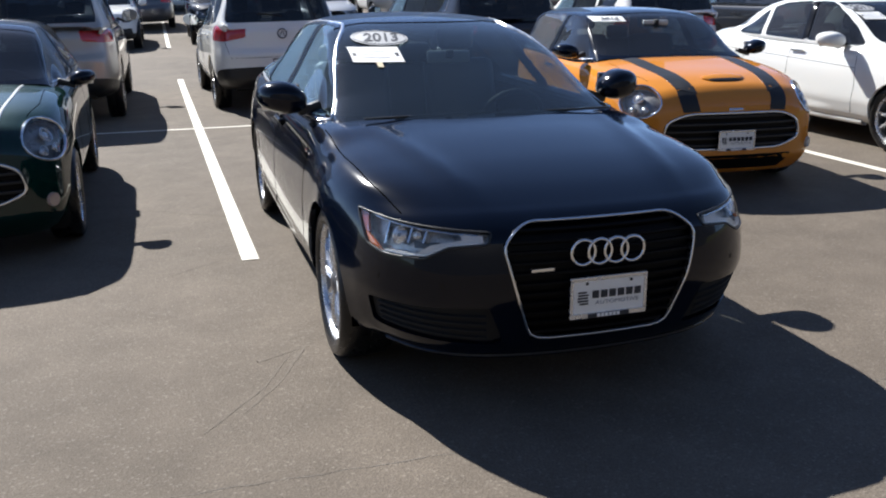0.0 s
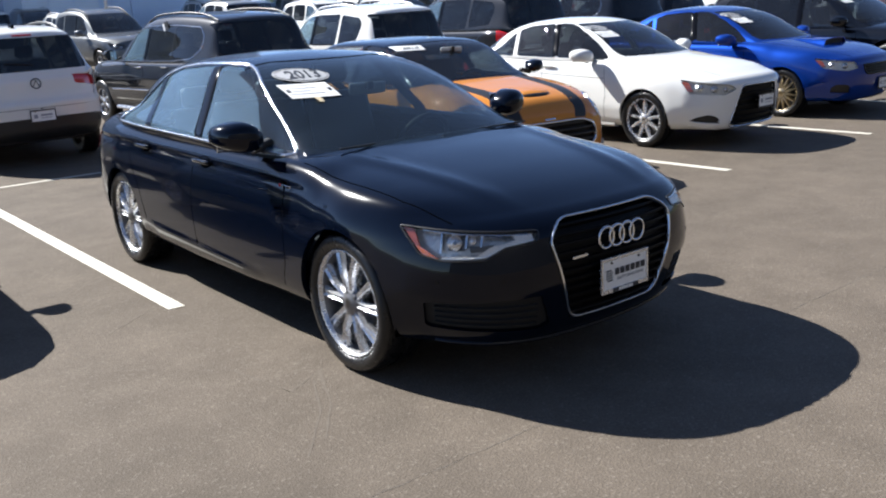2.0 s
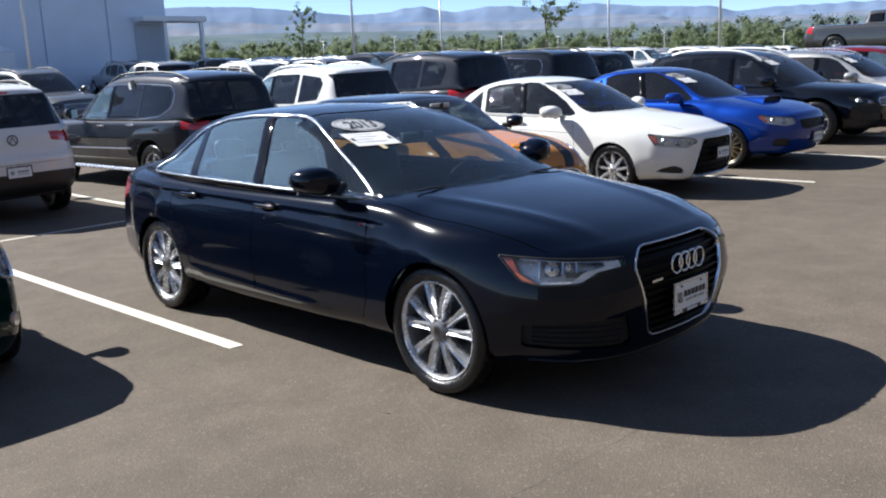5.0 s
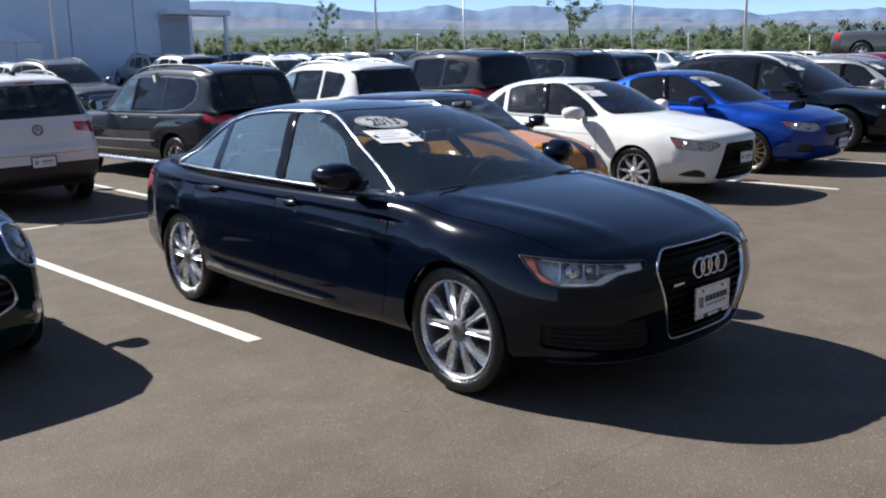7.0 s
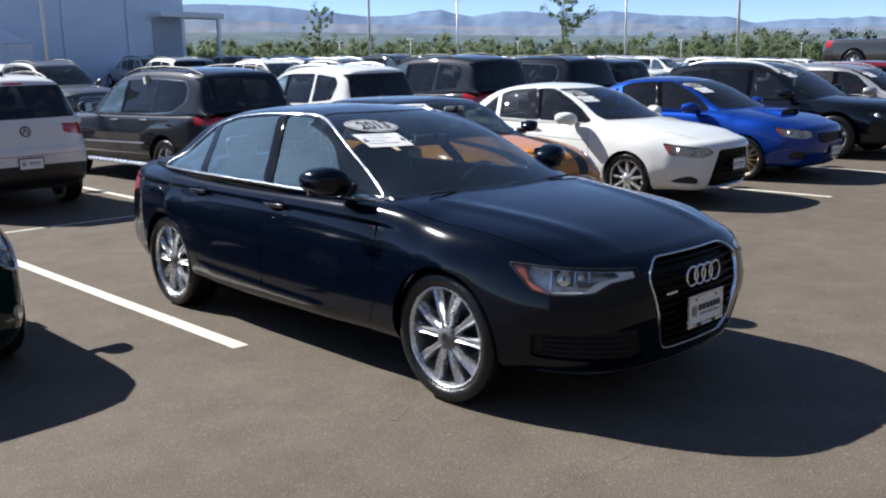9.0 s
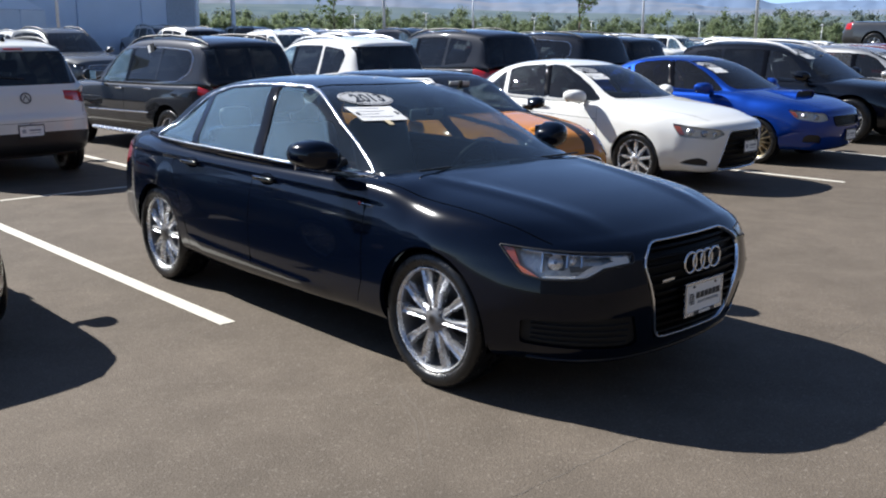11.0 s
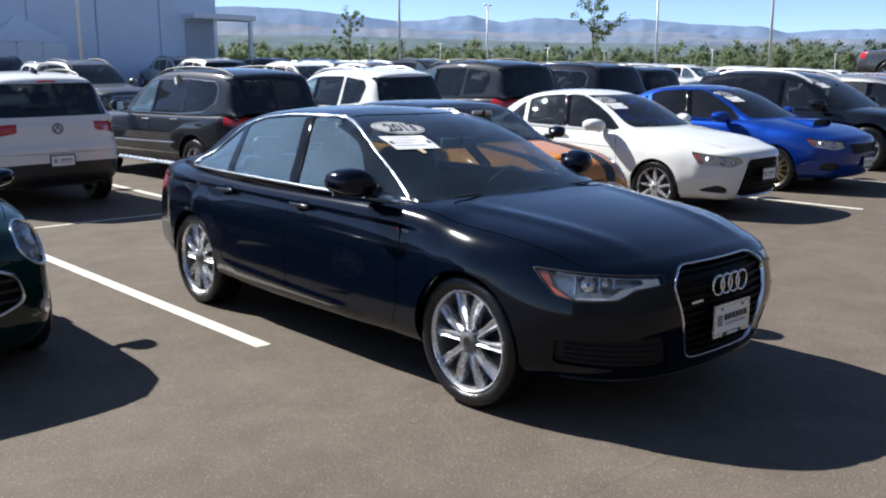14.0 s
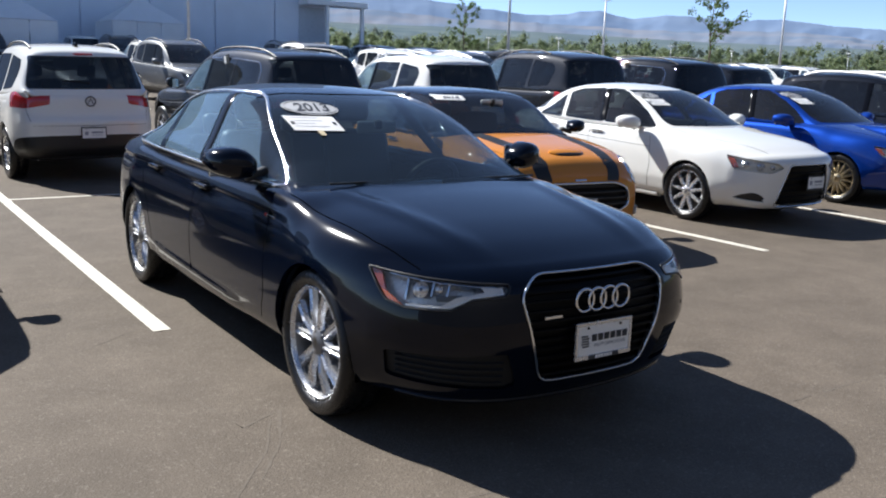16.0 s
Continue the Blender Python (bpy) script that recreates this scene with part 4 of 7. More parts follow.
def price_sheet(x0, x1, z0, z1, oval=None, year="", tag=False, bars=4):
    """Paper on the inside of the screen: an oval with the year, a printed price sheet, a small tag."""
    def fn(c, skin, gskin, root, fine, col):
        def on(x, z):
            o, d = Vector((x, -4, z)), Vector((0, 1, 0))
            p, n, _, _ = gskin.tree.ray_cast(o, d)
            if n.y > 0:
                n = -n
            return p, n

        def sheet(nm, poly, material, off):
            v2 = []
            for a, b in zip(poly, poly[1:] + poly[:1]):
                v2 += [Vector(a).lerp(Vector(b), i / 4) for i in range(4)]
            bm = bmesh.new()
            mid = sum(v2, Vector((0, 0))) / len(v2)
            loops = []
            for k in (1.0, 0.66, 0.33):
                vs = []
                for q in v2:
                    p, n = on(*mid.lerp(q, k))
                    vs.append(bm.verts.new(p + n * off))
                loops.append(vs)
            p, n = on(*mid)
            hub, m = bm.verts.new(p + n * off), len(v2)
            for A, B in zip(loops, loops[1:]):
                for i in range(m):
                    bm.faces.new((A[i], A[(i + 1) % m], B[(i + 1) % m], B[i]))
            for i in range(m):
                bm.faces.new((loops[-1][i], loops[-1][(i + 1) % m], hub))
            bm.normal_update()
            ext = bmesh.ops.extrude_face_region(bm, geom=bm.faces[:])
            p, n = on(*v2[0])
            bmesh.ops.translate(bm, vec=-n * 0.001, verts=[e for e in ext["geom"] if isinstance(e, bmesh.types.BMVert)])
            bmesh.ops.recalc_face_normals(bm, faces=bm.faces)
            return part(nm, bm, material, root)
        if oval:
            cx, cz, rx, rz = oval
            sheet("year_sticker", [(cx + rx * math.cos(a), cz + rz * math.sin(a)) for a in np.linspace(0, 2 * math.pi, 28, endpoint=False)], OVALPAPER, 0.003)
            ring = [(cx + rx * 0.93 * math.cos(a), cz + rz * 0.88 * math.sin(a)) for a in np.linspace(0, 2 * math.pi, 40)]
            bm = bmesh.new()
            prev = None
            for q in ring:
                p, n = on(*q)
                up = Vector((0, 0, 1))
                a, b = bm.verts.new(p + n * 0.005 + up * 0.0016), bm.verts.new(p + n * 0.005 - up * 0.0016)
                if prev:
                    bm.faces.new((prev[0], a, b, prev[1]))
                prev = (a, b)
            part("sticker_border", bm, INK, root)
            # the figures follow the curve of the screen
            ob = text_ob("year", year, rz * 1.5, Matrix(), INK, root, 0.0012, 1.75, 0.3)
            for v in ob.data.vertices:
                p, n = on(cx + v.co.x, cz + v.co.y)
                v.co = p + n * (0.0045 + v.co.z)
        sheet("price_sheet", [(x0, z0), (x1, z0), (x1, z1), (x0, z1)], PAPER, 0.003)
        rng = random.Random(3)
        w, h = x1 - x0, z1 - z0
        for i in range(bars):
            zz = z1 - h * (0.12 + 0.2 * i)
            if year and not oval:
                break
            a = x0 + w * (0.06 + 0.1 * rng.random())
            e = a + w * (0.35 + 0.4 * rng.random())
            sheet("printed_bar", [(a, zz - h * 0.02), (e, zz - h * 0.02), (e, zz + h * 0.015), (a, zz + h * 0.015)], PALEINK, 0.0045)
        if year and not oval:
            p, n = on((x0 + x1) / 2 + 0.01, (z0 + z1) / 2)
            xa = (on(x1, z0)[0] - on(x0, z0)[0]).normalized()
            ya = n.cross(xa).normalized()
            m = Matrix(((xa.x, ya.x, n.x, 0), (xa.y, ya.y, n.y, 0), (xa.z, ya.z, n.z, 0), (0, 0, 0, 1)))
            text_ob("year", year, h * 1.25, Matrix.Translation(p + n * 0.008) @ m, INK, root, 0.0015, 1.6)
            return
        for a in (0.04, 0.88):
            sheet("printed_bar", [(x0 + w * a, z0 + h * 0.4), (x0 + w * (a + 0.07), z0 + h * 0.4), (x0 + w * (a + 0.07), z0 + h * 0.6), (x0 + w * a, z0 + h * 0.6)], INK, 0.0045)
        if tag:
            sheet("yellow_tag", [(x0 + w * 0.44, z0 - 0.022), (x0 + w * 0.54, z0 - 0.022), (x0 + w * 0.55, z0), (x0 + w * 0.42, z0)], YELLOW, 0.0035)
    return fn


def rings(c, skin, gskin, root, fine, col):
    """Four interlocked rings on the grille."""
    p, n = skin.at("F", 0, 0.655)
    e = new("ring_emblem")
    e.parent = root
    e.location = (0, p[1] - 0.012, 0.655)
    for i in range(4):
        bm = bmesh.new()
        tor(bm, 0.047, 0.0062, 36, 8, pose((i - 1.5) * 0.0665, -0.001 * (i % 2), 0, 90))
        part("ring", bm, CHROME, e, smooth=True)


def hood_scoop(y, w=0.27, deep=0.075, long=0.62):
    """A raised bonnet scoop that runs back into the bonnet, open at its front."""
    def fn(c, skin, gskin, root, fine, col):
        n, V = 10, []
        for i in range(n):
            t = i / (n - 1)
            for x, up in ((-w * 1.12, -0.012), (-w, 0.55), (-w * 0.86, 1.0), (0, 1.08), (w * 0.86, 1.0), (w, 0.55), (w * 1.12, -0.012)):
                p, _ = skin.at("T", x * (1 - 0.15 * t), y + long * t)
                h = deep * (1 - t) ** 1.2 if up > 0 else 1.0
                V.append((p[0], p[1] + 0.03 * abs(x), p[2] + up * h))
        V = np.array(V)
        F = grid_faces(n, 7, False)
        if normals(V, F)[:, 2].mean() < 0:
            F = F[:, ::-1]
        shell_ob("hood_scoop", rim((V, normals(V, F), F), 0.012), col, root)
        p, _ = skin.at("T", 0, y + 0.04)
        bm = box(bmesh.new(), -w * 0.9, w * 0.9, -0.012, 0.02, -0.02, deep * 0.86, 0.004, Matrix.Translation(p))
        part("scoop_mouth", bm, GRILLEBLACK, root)
    return fn


def window_tags(*spots):
    """Stock cards clipped to the top of a side window."""
    def fn(c, skin, gskin, root, fine, col):
        for s, y, z in spots:
            p, n = gskin.at("L" if s > 0 else "R", y, z)
            t = new("window_tag")
            t.parent = root
            t.location = p + n * 0.012
            bm = box(bmesh.new(), -0.006, 0.006, -0.09, 0.09, -0.16, 0.06, 0.003, pose(0, 0, 0, 12))
            part("card", bm, TRIM, t)
            bm = box(bmesh.new(), s * 0.008 - 0.001, s * 0.008 + 0.001, -0.085, -0.02, -0.15, 0.05, 0.0, pose(0, 0, 0, 12))
            part("label", bm, PAPER, t)
    return fn


def executive_extras(c, skin, gskin, root, fine, col):
    for a in (-39, -27, 27, 39):
        p, n = skin.at("F", a, 0.545)
        bm = bmesh.new()
        bmesh.ops.create_cone(bm, cap_ends=True, segments=14, radius1=0.011, radius2=0.010, depth=0.004, matrix=Matrix.Translation(p) @ Vector(n).to_track_quat("Z", "Y").to_matrix().to_4x4())
        part("parking_sensor", bm, GLOSSBLACK, root)
    p, n = skin.at("F", -11.2, 0.60)
    bm = box(bmesh.new(), -0.045, 0.045, -0.004, 0.002, -0.0065, 0.0065, 0.002, Matrix.Translation(Vector(p) + Vector((0, -0.004, 0))))
    part("grille_badge", bm, CHROME, root)
    for s, how in ((1, "L"), (-1, "R")):
        p, n = skin.at(how, 0.50, 0.838)
        bm = bmesh.new()
        box(bm, -0.003, 0.003, -0.055, 0.04, -0.007, 0.007, 0.002, Matrix.Translation(Vector(p)))
        part("fender_badge", bm, CHROME, root)
        bm = bmesh.new()
        box(bm, -0.003, 0.003, 0.044, 0.060, -0.010, 0.012, 0.002, Matrix.Translation(Vector(p)))
        part("fender_badge", bm, REDLENS, root)
    # chrome fins beside the projectors and the bright guide along the lower edge of each headlamp
    for lamp in [o for o in root.children if o.name.split(".")[0] == "headlamp"]:
        s = 1 if lamp.data.vertices[0].co.x > 0 else -1
        for a, z0, z1 in ((38.2, 0.668, 0.748), (33.4, 0.690, 0.742), (30.6, 0.694, 0.738)):
            shell_ob("chrome_fin", ribbon(skin, "F", [(s * a, z0), (s * (a - 0.5), z1)], 0.010, -0.014, False, 0.03, 0.035), CHROME, lamp)
        line = [(20.9, 0.728), (20.7, 0.703), (26.2, 0.690), (29.8, 0.652), (33.5, 0.645), (38.0, 0.645)]
        shell_ob("light_strip", ribbon(skin, "F", [(s * a, z) for a, z in line], 0.007, -0.003, False, 0.03, 0.012), PLATEWHITE, lamp)
        line = [(21.5, 0.729), (27.5, 0.737), (33.5, 0.745), (41.5, 0.757)]
        shell_ob("upper_trim", ribbon(skin, "F", [(s * a, z) for a, z in line], 0.008, -0.008, False, 0.03, 0.03), CHROME, lamp)
    # wipers and cowl
    for x0, x1 in ((-0.62, 0.02), (0.02, 0.66)):
        y = 0.34
        bm = bmesh.new()
        box(bm, 0, x1 - x0, -0.005, 0.005, -0.004, 0.006, 0.002, pose(x0, y + 0.05 * abs(x0), 1.000, 0, 0, 3))
        part("wiper_blade", bm, TRIM, root)
    for s in (1, -1):
        for k in range(4):
            S = ribbon(skin, "F", [(s * 20, 0.325 + k * 0.030), (s * 40, 0.350 + k * 0.026)], 0.009, -0.006, False, 0.05, 0.03)
            shell_ob("intake_slat", S, WELL, root)
    S = ribbon(skin, "F", [(a, 0.238 + 0.00001 * a * a) for a in np.linspace(-40, 40, 17)], 0.024, 0.010, False, 0.05)
    shell_ob("front_lip", S, col, root)


EXECUTIVE = dict(
    y0=-0.915, y1=3.975, wheelbase=2.912, track=0.772, R=0.337, rim=0.257, tyre=0.245, spokes=5, style="pair", arch=0.354,
    zt=[(-0.93, 0.775), (-0.6, 0.86), (-0.2, 0.93), (0.15, 0.975), (0.5, 1.005), (1.0, 1.005), (2.6, 1.02), (3.2, 1.05), (3.7, 1.055), (3.975, 1.03)],
    zs=[(-0.93, 0.735), (-0.75, 0.80), (-0.55, 0.850), (-0.2, 0.886), (0.1, 0.908), (0.35, 0.948), (0.6, 0.960), (0.9, 0.952), (2.0, 0.955), (3.0, 0.985), (3.5, 0.985), (3.975, 0.94)],
    w=[(-0.93, 0.845), (-0.65, 0.898), (-0.3, 0.918), (0.0, 0.922), (0.6, 0.918), (1.5, 0.920), (2.9, 0.920), (3.4, 0.900), (3.975, 0.80)],
    ins=[(-0.93, 0.11), (-0.4, 0.13), (0.15, 0.125), (0.6, 0.10), (1.0, 0.085), (2.8, 0.09), (3.4, 0.11), (3.975, 0.12)],
    zb=[(-0.93, 0.215), (0, 0.19), (2.9, 0.19), (3.4, 0.23), (3.975, 0.30)],
    full=(0.48, 0.10), bow0=(0.18, 0.48, 1.3), bow1=(0.16, 0.36, 1.0), r0=0.07, r1=0.09,
    chin=(0.50, 0.085), nose=[(0.2, 0.10), (0.27, 0.058), (0.42, 0.018), (0.55, 0.0), (0.65, 0.012), (0.72, 0.035), (0.8, 0.09)], side=1.7, tuck=0.006, under=0.06, crease=((-0.70, 0.42, 0.34, 0.60, 0.010),), flare=((-0.02, 0.76, 0.014), (2.90, 0.78, 0.010)),
    folds=(([(0.22, 0.862), (0.6, 0.875), (1.5, 0.895), (2.6, 0.915), (3.85, 0.93)], -0.011, 0.022, 0.10), ([(0.80, 0.362), (1.5, 0.385), (2.52, 0.425)], 0.013, 0.045, 0.5)),
    tail=[(0.3, 0.06), (0.45, 0.0), (0.7, 0.02), (0.95, 0.05), (1.05, 0.03)],
    g0=0.26, g1=3.46, gbow0=0.27,
    zr=[(0.26, 0.985), (0.5, 1.092), (0.75, 1.20), (1.0, 1.302), (1.25, 1.378), (1.5, 1.425), (1.8, 1.452), (2.1, 1.457), (2.4, 1.442), (2.7, 1.395), (3.0, 1.305), (3.2, 1.22), (3.46, 1.06)],
    wb=[(0.26, 0.79), (0.8, 0.835), (1.5, 0.850), (2.5, 0.845), (3.0, 0.82), (3.46, 0.72)],
    wt=[(0.26, 0.745), (0.9, 0.66), (1.4, 0.605), (2.0, 0.585), (2.6, 0.575), (3.1, 0.58), (3.46, 0.60)],
    belt=[(0.26, 0.945), (1.0, 0.972), (2.0, 0.997), (3.0, 1.018), (3.46, 1.02)],
    screen=[(0.755, 1.004), (0.572, 1.388)], backlight=[(0.62, 1.10), (0.52, 1.36)], screen_y=1.5, back_y=2.75,
    windows=[[(0.72, 0.985), (1.56, 1.001), (1.74, 1.385), (1.56, 1.380), (1.42, 1.350), (1.29, 1.308), (1.15, 1.248), (0.93, 1.128)],
             [(1.65, 1.003), (2.37, 1.016), (2.53, 1.312), (2.35, 1.360), (2.05, 1.385), (1.84, 1.386)],
             [(2.46, 1.018), (2.95, 1.030), (2.77, 1.195), (2.61, 1.290)]],
    headlamp=("F", [(46.5, 0.768), (33, 0.752), (19.3, 0.735), (19.8, 0.695), (26, 0.683), (30, 0.638), (38, 0.635), (42, 0.655)], 0.006),
    amber=[(44.6, 0.700), (42.3, 0.690), (38.6, 0.642), (41.6, 0.657)], red_marker=[(46.3, 0.762), (43.4, 0.760), (42.3, 0.692), (44.6, 0.702)],
    drl=[(20.4, 0.703), (20.9, 0.726), (24.5, 0.729), (24.0, 0.712), (29.0, 0.690), (31.5, 0.656), (37.5, 0.652), (37.5, 0.642), (30.6, 0.645), (26.6, 0.690)],
    bulbs=((35.4, 0.712, 0.033), (32.0, 0.722, 0.016)), bulb_mat=GLOSSLENS,
    lamp_dark=([(37.4, 0.742), (37.0, 0.680), (33.8, 0.678), (33.4, 0.738)], [(33.0, 0.702), (27.8, 0.704), (29.6, 0.674), (32.6, 0.672)]),
    taillamp=("B", [(20, 0.80), (40, 0.78), (46, 0.85), (43, 0.93), (20, 0.94)], 0.01),
    grille=("F", [(12.8, 0.322), (-12.8, 0.322), (-17.5, 0.695), (-14.0, 0.762), (14.0, 0.762), (17.5, 0.695)], 0.012),
    intake=("F", [(17.2, 0.305), (42, 0.335), (42, 0.445), (19.5, 0.455)], 0.01),
    mirror=(0.945, 0.845, 1.062), mirror_size=(0.235, 0.178, 0.14), seat_mat=LEATHER, seat_y=1.55, seat_z=0.44, seat_gap=0.84,
    screen_mirror=(1.02, 1.232), lamp_mat=LAMPSILVER,
    grille_fn=grille_bars(11, CHROME, 0.0135, GRILLEBLACK),
    extras=(handles((1.46, 0.878), (2.40, 0.895), material=None),
            seams([[(0.52, 0.94), (0.50, 0.80), (0.50, 0.45), (0.58, 0.27), (0.85, 0.24)], [(1.61, 0.97), (1.63, 0.6), (1.61, 0.25)], [(2.62, 1.0), (2.68, 0.82), (2.52, 0.62), (2.44, 0.42), (2.42, 0.26)],
                   [(0.55, 0.245), (2.40, 0.245)]],
                  top=[("T", [(-0.800, 0.42), (-0.795, 0.0), (-0.765, -0.35), (-0.70, -0.60)]), ("T", [(0.800, 0.42), (0.795, 0.0), (0.765, -0.35), (0.70, -0.60)])]),
            window_trim([(0.58, 0.972), (1.50, 0.988), (2.40, 1.004), (3.06, 1.018), (2.82, 1.20), (2.60, 1.325), (2.35, 1.382), (2.05, 1.406), (1.72, 1.409), (1.55, 1.402), (1.41, 1.376), (1.27, 1.332), (1.11, 1.263), (0.86, 1.130)], 0.021, BRIGHT),
            plate_front(0.486, -0.934, 0.0, True), rings, executive_extras, plate_rear(0.85),
            price_sheet(-0.548, -0.294, 1.222, 1.290, (-0.355, 1.332, 0.148, 0.035), "2013", True)),
)

SUV = dict(
    shelf=0.35, y0=-0.87, y1=3.56, wheelbase=2.604, track=0.785, R=0.345, rim=0.222, tyre=0.225, spokes=5, style="single", arch=0.405,
    zt=[(-0.87, 0.90), (-0.5, 0.99), (0.0, 1.045), (0.35, 1.075), (0.6, 1.08), (3.2, 1.09), (3.56, 1.03)],
    zs=[(-0.87, 0.80), (-0.4, 0.93), (0.2, 0.985), (1.2, 1.005), (2.6, 1.03), (3.2, 1.045), (3.56, 1.0)],
    w=[(-0.87, 0.77), (-0.4, 0.86), (0, 0.895), (1.5, 0.905), (2.7, 0.905), (3.2, 0.885), (3.56, 0.80)],
    ins=[(-0.87, 0.10), (0.3, 0.09), (1, 0.055), (2.8, 0.055), (3.56, 0.06)],
    zb=[(-0.87, 0.27), (0, 0.24), (2.7, 0.24), (3.1, 0.28), (3.56, 0.33)],
    bow0=(0.22, 0.50, 1.1), bow1=(0.08, 0.26, 0.9), r0=0.08, r1=0.08,
    nose=[(0.3, 0.05), (0.45, 0.0), (0.65, 0.01), (0.85, 0.08)], tail=[(0.33, 0.08), (0.5, 0.0), (0.72, 0.005), (0.8, 0.05), (1.05, 0.09)],
    g0=0.30, g1=3.46,
    zr=[(0.30, 1.06), (0.6, 1.25), (0.95, 1.46), (1.3, 1.61), (1.7, 1.685), (2.2, 1.705), (2.7, 1.69), (3.08, 1.645), (3.20, 1.61), (3.3, 1.46), (3.46, 1.09)],
    wb=[(0.3, 0.78), (0.8, 0.84), (1.5, 0.855), (2.6, 0.85), (3.1, 0.82), (3.46, 0.77)],
    wt=[(0.3, 0.72), (0.9, 0.665), (1.5, 0.635), (2.4, 0.63), (3.1, 0.61), (3.46, 0.62)],
    belt=[(0.3, 0.99), (1.2, 1.015), (2.6, 1.045), (3.46, 1.06)], crown=0.04, gbow1=0.10, gl1=0.6,
    screen=[(0.70, 1.11), (0.60, 1.55)], backlight=[(0.70, 1.14), (0.64, 1.54)], screen_y=1.35, back_y=3.0,
    windows=[[(0.76, 1.05), (1.50, 1.062), (1.54, 1.545), (1.35, 1.53), (1.15, 1.45)], [(1.58, 1.064), (2.32, 1.078), (2.36, 1.56), (1.62, 1.555)],
             [(2.40, 1.10), (2.90, 1.14), (2.98, 1.40), (2.90, 1.50), (2.42, 1.55)]],
    glass1=TINT, glass2=TINT,
    headlamp=("F", [(46, 0.86), (24, 0.80), (22, 0.70), (30, 0.69), (43, 0.76)], 0.01), bulbs=((36, 0.78, 0.05), (28, 0.76, 0.04)),
    taillamp=("B", [(22, 0.91), (35, 0.87), (49, 0.88), (49, 1.06), (35, 1.06), (22, 1.03)], 0.01),
    grille=("F", [(19, 0.66), (-19, 0.66), (-20, 0.80), (20, 0.80)], 0.01),
    intake=("F", [(16, 0.40), (36, 0.42), (34, 0.54), (18, 0.54)], 0.01),
    valance=("B", [(-30, 0.33), (30, 0.33), (30, 0.36), (-30, 0.36)], 0.005),
    lower=[(-0.9, 0.42), (2.9, 0.40), (3.2, 0.56), (3.6, 0.62)],
    mirror=(1.0, 0.78, 1.12), mirror_size=(0.22, 0.19, 0.15), seat_y=1.45, seat_z=0.55, screen_mirror=(0.98, 1.43),
    grille_fn=grille_bars(4, CHROME, 0.02, CHROME),
    extras=(handles((1.42, 0.93), (2.28, 0.95)),
            seams([[(0.55, 1.0), (0.50, 0.7), (0.55, 0.4)], [(1.54, 1.02), (1.54, 0.40)], [(2.45, 1.05), (2.50, 0.85), (2.25, 0.6), (2.2, 0.42)]],
                  top=[("B", [(-33, 1.12), (-31, 0.86), (-28, 0.72), (28, 0.72), (31, 0.86), (33, 1.12)])])),
)


def roof_rails(y0, y1, material=SATIN, thick=0.018):
    def fn(c, skin, gskin, root, fine, col):
        for s in (1, -1):
            pts = [gskin.at("T", s * (0.56 * c.get("kx", 1.0)), y)[0] for y in np.linspace(y0, y1, 12)]
            V, n = [], 8
            for i, p in enumerate(pts):
                lift = 0.045 * min(1, i / 1.5, (11 - i) / 1.5)
                for k in range(n):
                    a = 2 * math.pi * k / n
                    V.append((p[0] + thick * math.cos(a), p[1], p[2] + lift + 0.9 * thick * math.sin(a)))
            V = np.array(V)
            F = grid_faces(12, n, True)
            shell_ob("roof_rail", (V, normals(V, F), F), material, root)
    return fn


def resize(c, fo, wb, ro, width, height, R=None, rim=None, **more):
    """The drawing c stretched to another front overhang, wheelbase, tail, width and height."""
    o = dict(c)
    w0 = max(p[1] for p in c["w"])
    h0 = max(p[1] for p in c["zr"])
    kx, kz = width / 2 / w0, height / h0

    def sy(y):
        if y < 0:
            return y * fo / -c["y0"]
        if y <= c["wheelbase"]:
            return y * wb / c["wheelbase"]
        return wb + (y - c["wheelbase"]) * ro / (c["y1"] - c["wheelbase"])
    for k in ("zt", "zs", "zb", "zr", "belt", "lower"):
        if k in c:
            o[k] = [(sy(a), b * kz) for a, b in c[k]]
    for k in ("w", "ins", "wb", "wt"):
        o[k] = [(sy(a), b * kx) for a, b in c[k]]
    for k in ("nose", "tail"):
        o[k] = [(a * kz, b) for a, b in c[k]]
    for k in ("screen", "backlight"):
        o[k] = [(a * kx, b * kz) for a, b in c[k]]
    o["windows"] = [[(sy(a), b * kz) for a, b in p] for p in c["windows"]]
    for k in ("headlamp", "taillamp", "grille", "intake", "valance", "foglamp"):
        if k in c:
            o[k] = (c[k][0], [(a, b * kz) for a, b in c[k][1]], *c[k][2:])
    for k in ("amber", "red_marker", "drl"):
        if k in c:
            o[k] = [(a, b * kz) for a, b in c[k]]
    o["bulbs"] = tuple((a, b * kz, r) for a, b, r in c.get("bulbs", ()))
    for k in ("g0", "g1", "screen_y", "back_y", "seat_y"):
        if k in c:
            o[k] = sy(c[k])
    m = c["mirror"]
    o.update(y0=-fo, y1=wb + ro, wheelbase=wb, track=c["track"] * kx, mirror=(m[0] * kx, sy(m[1]), m[2] * kz), kx=kx,
             screen_mirror=(sy(c["screen_mirror"][0]), c["screen_mirror"][1] * kz), extras=())
    if R:
        o["R"], o["arch"] = R, R + (c["arch"] - c["R"])
    if rim:
        o["rim"] = rim
    o.update(more)
    return o


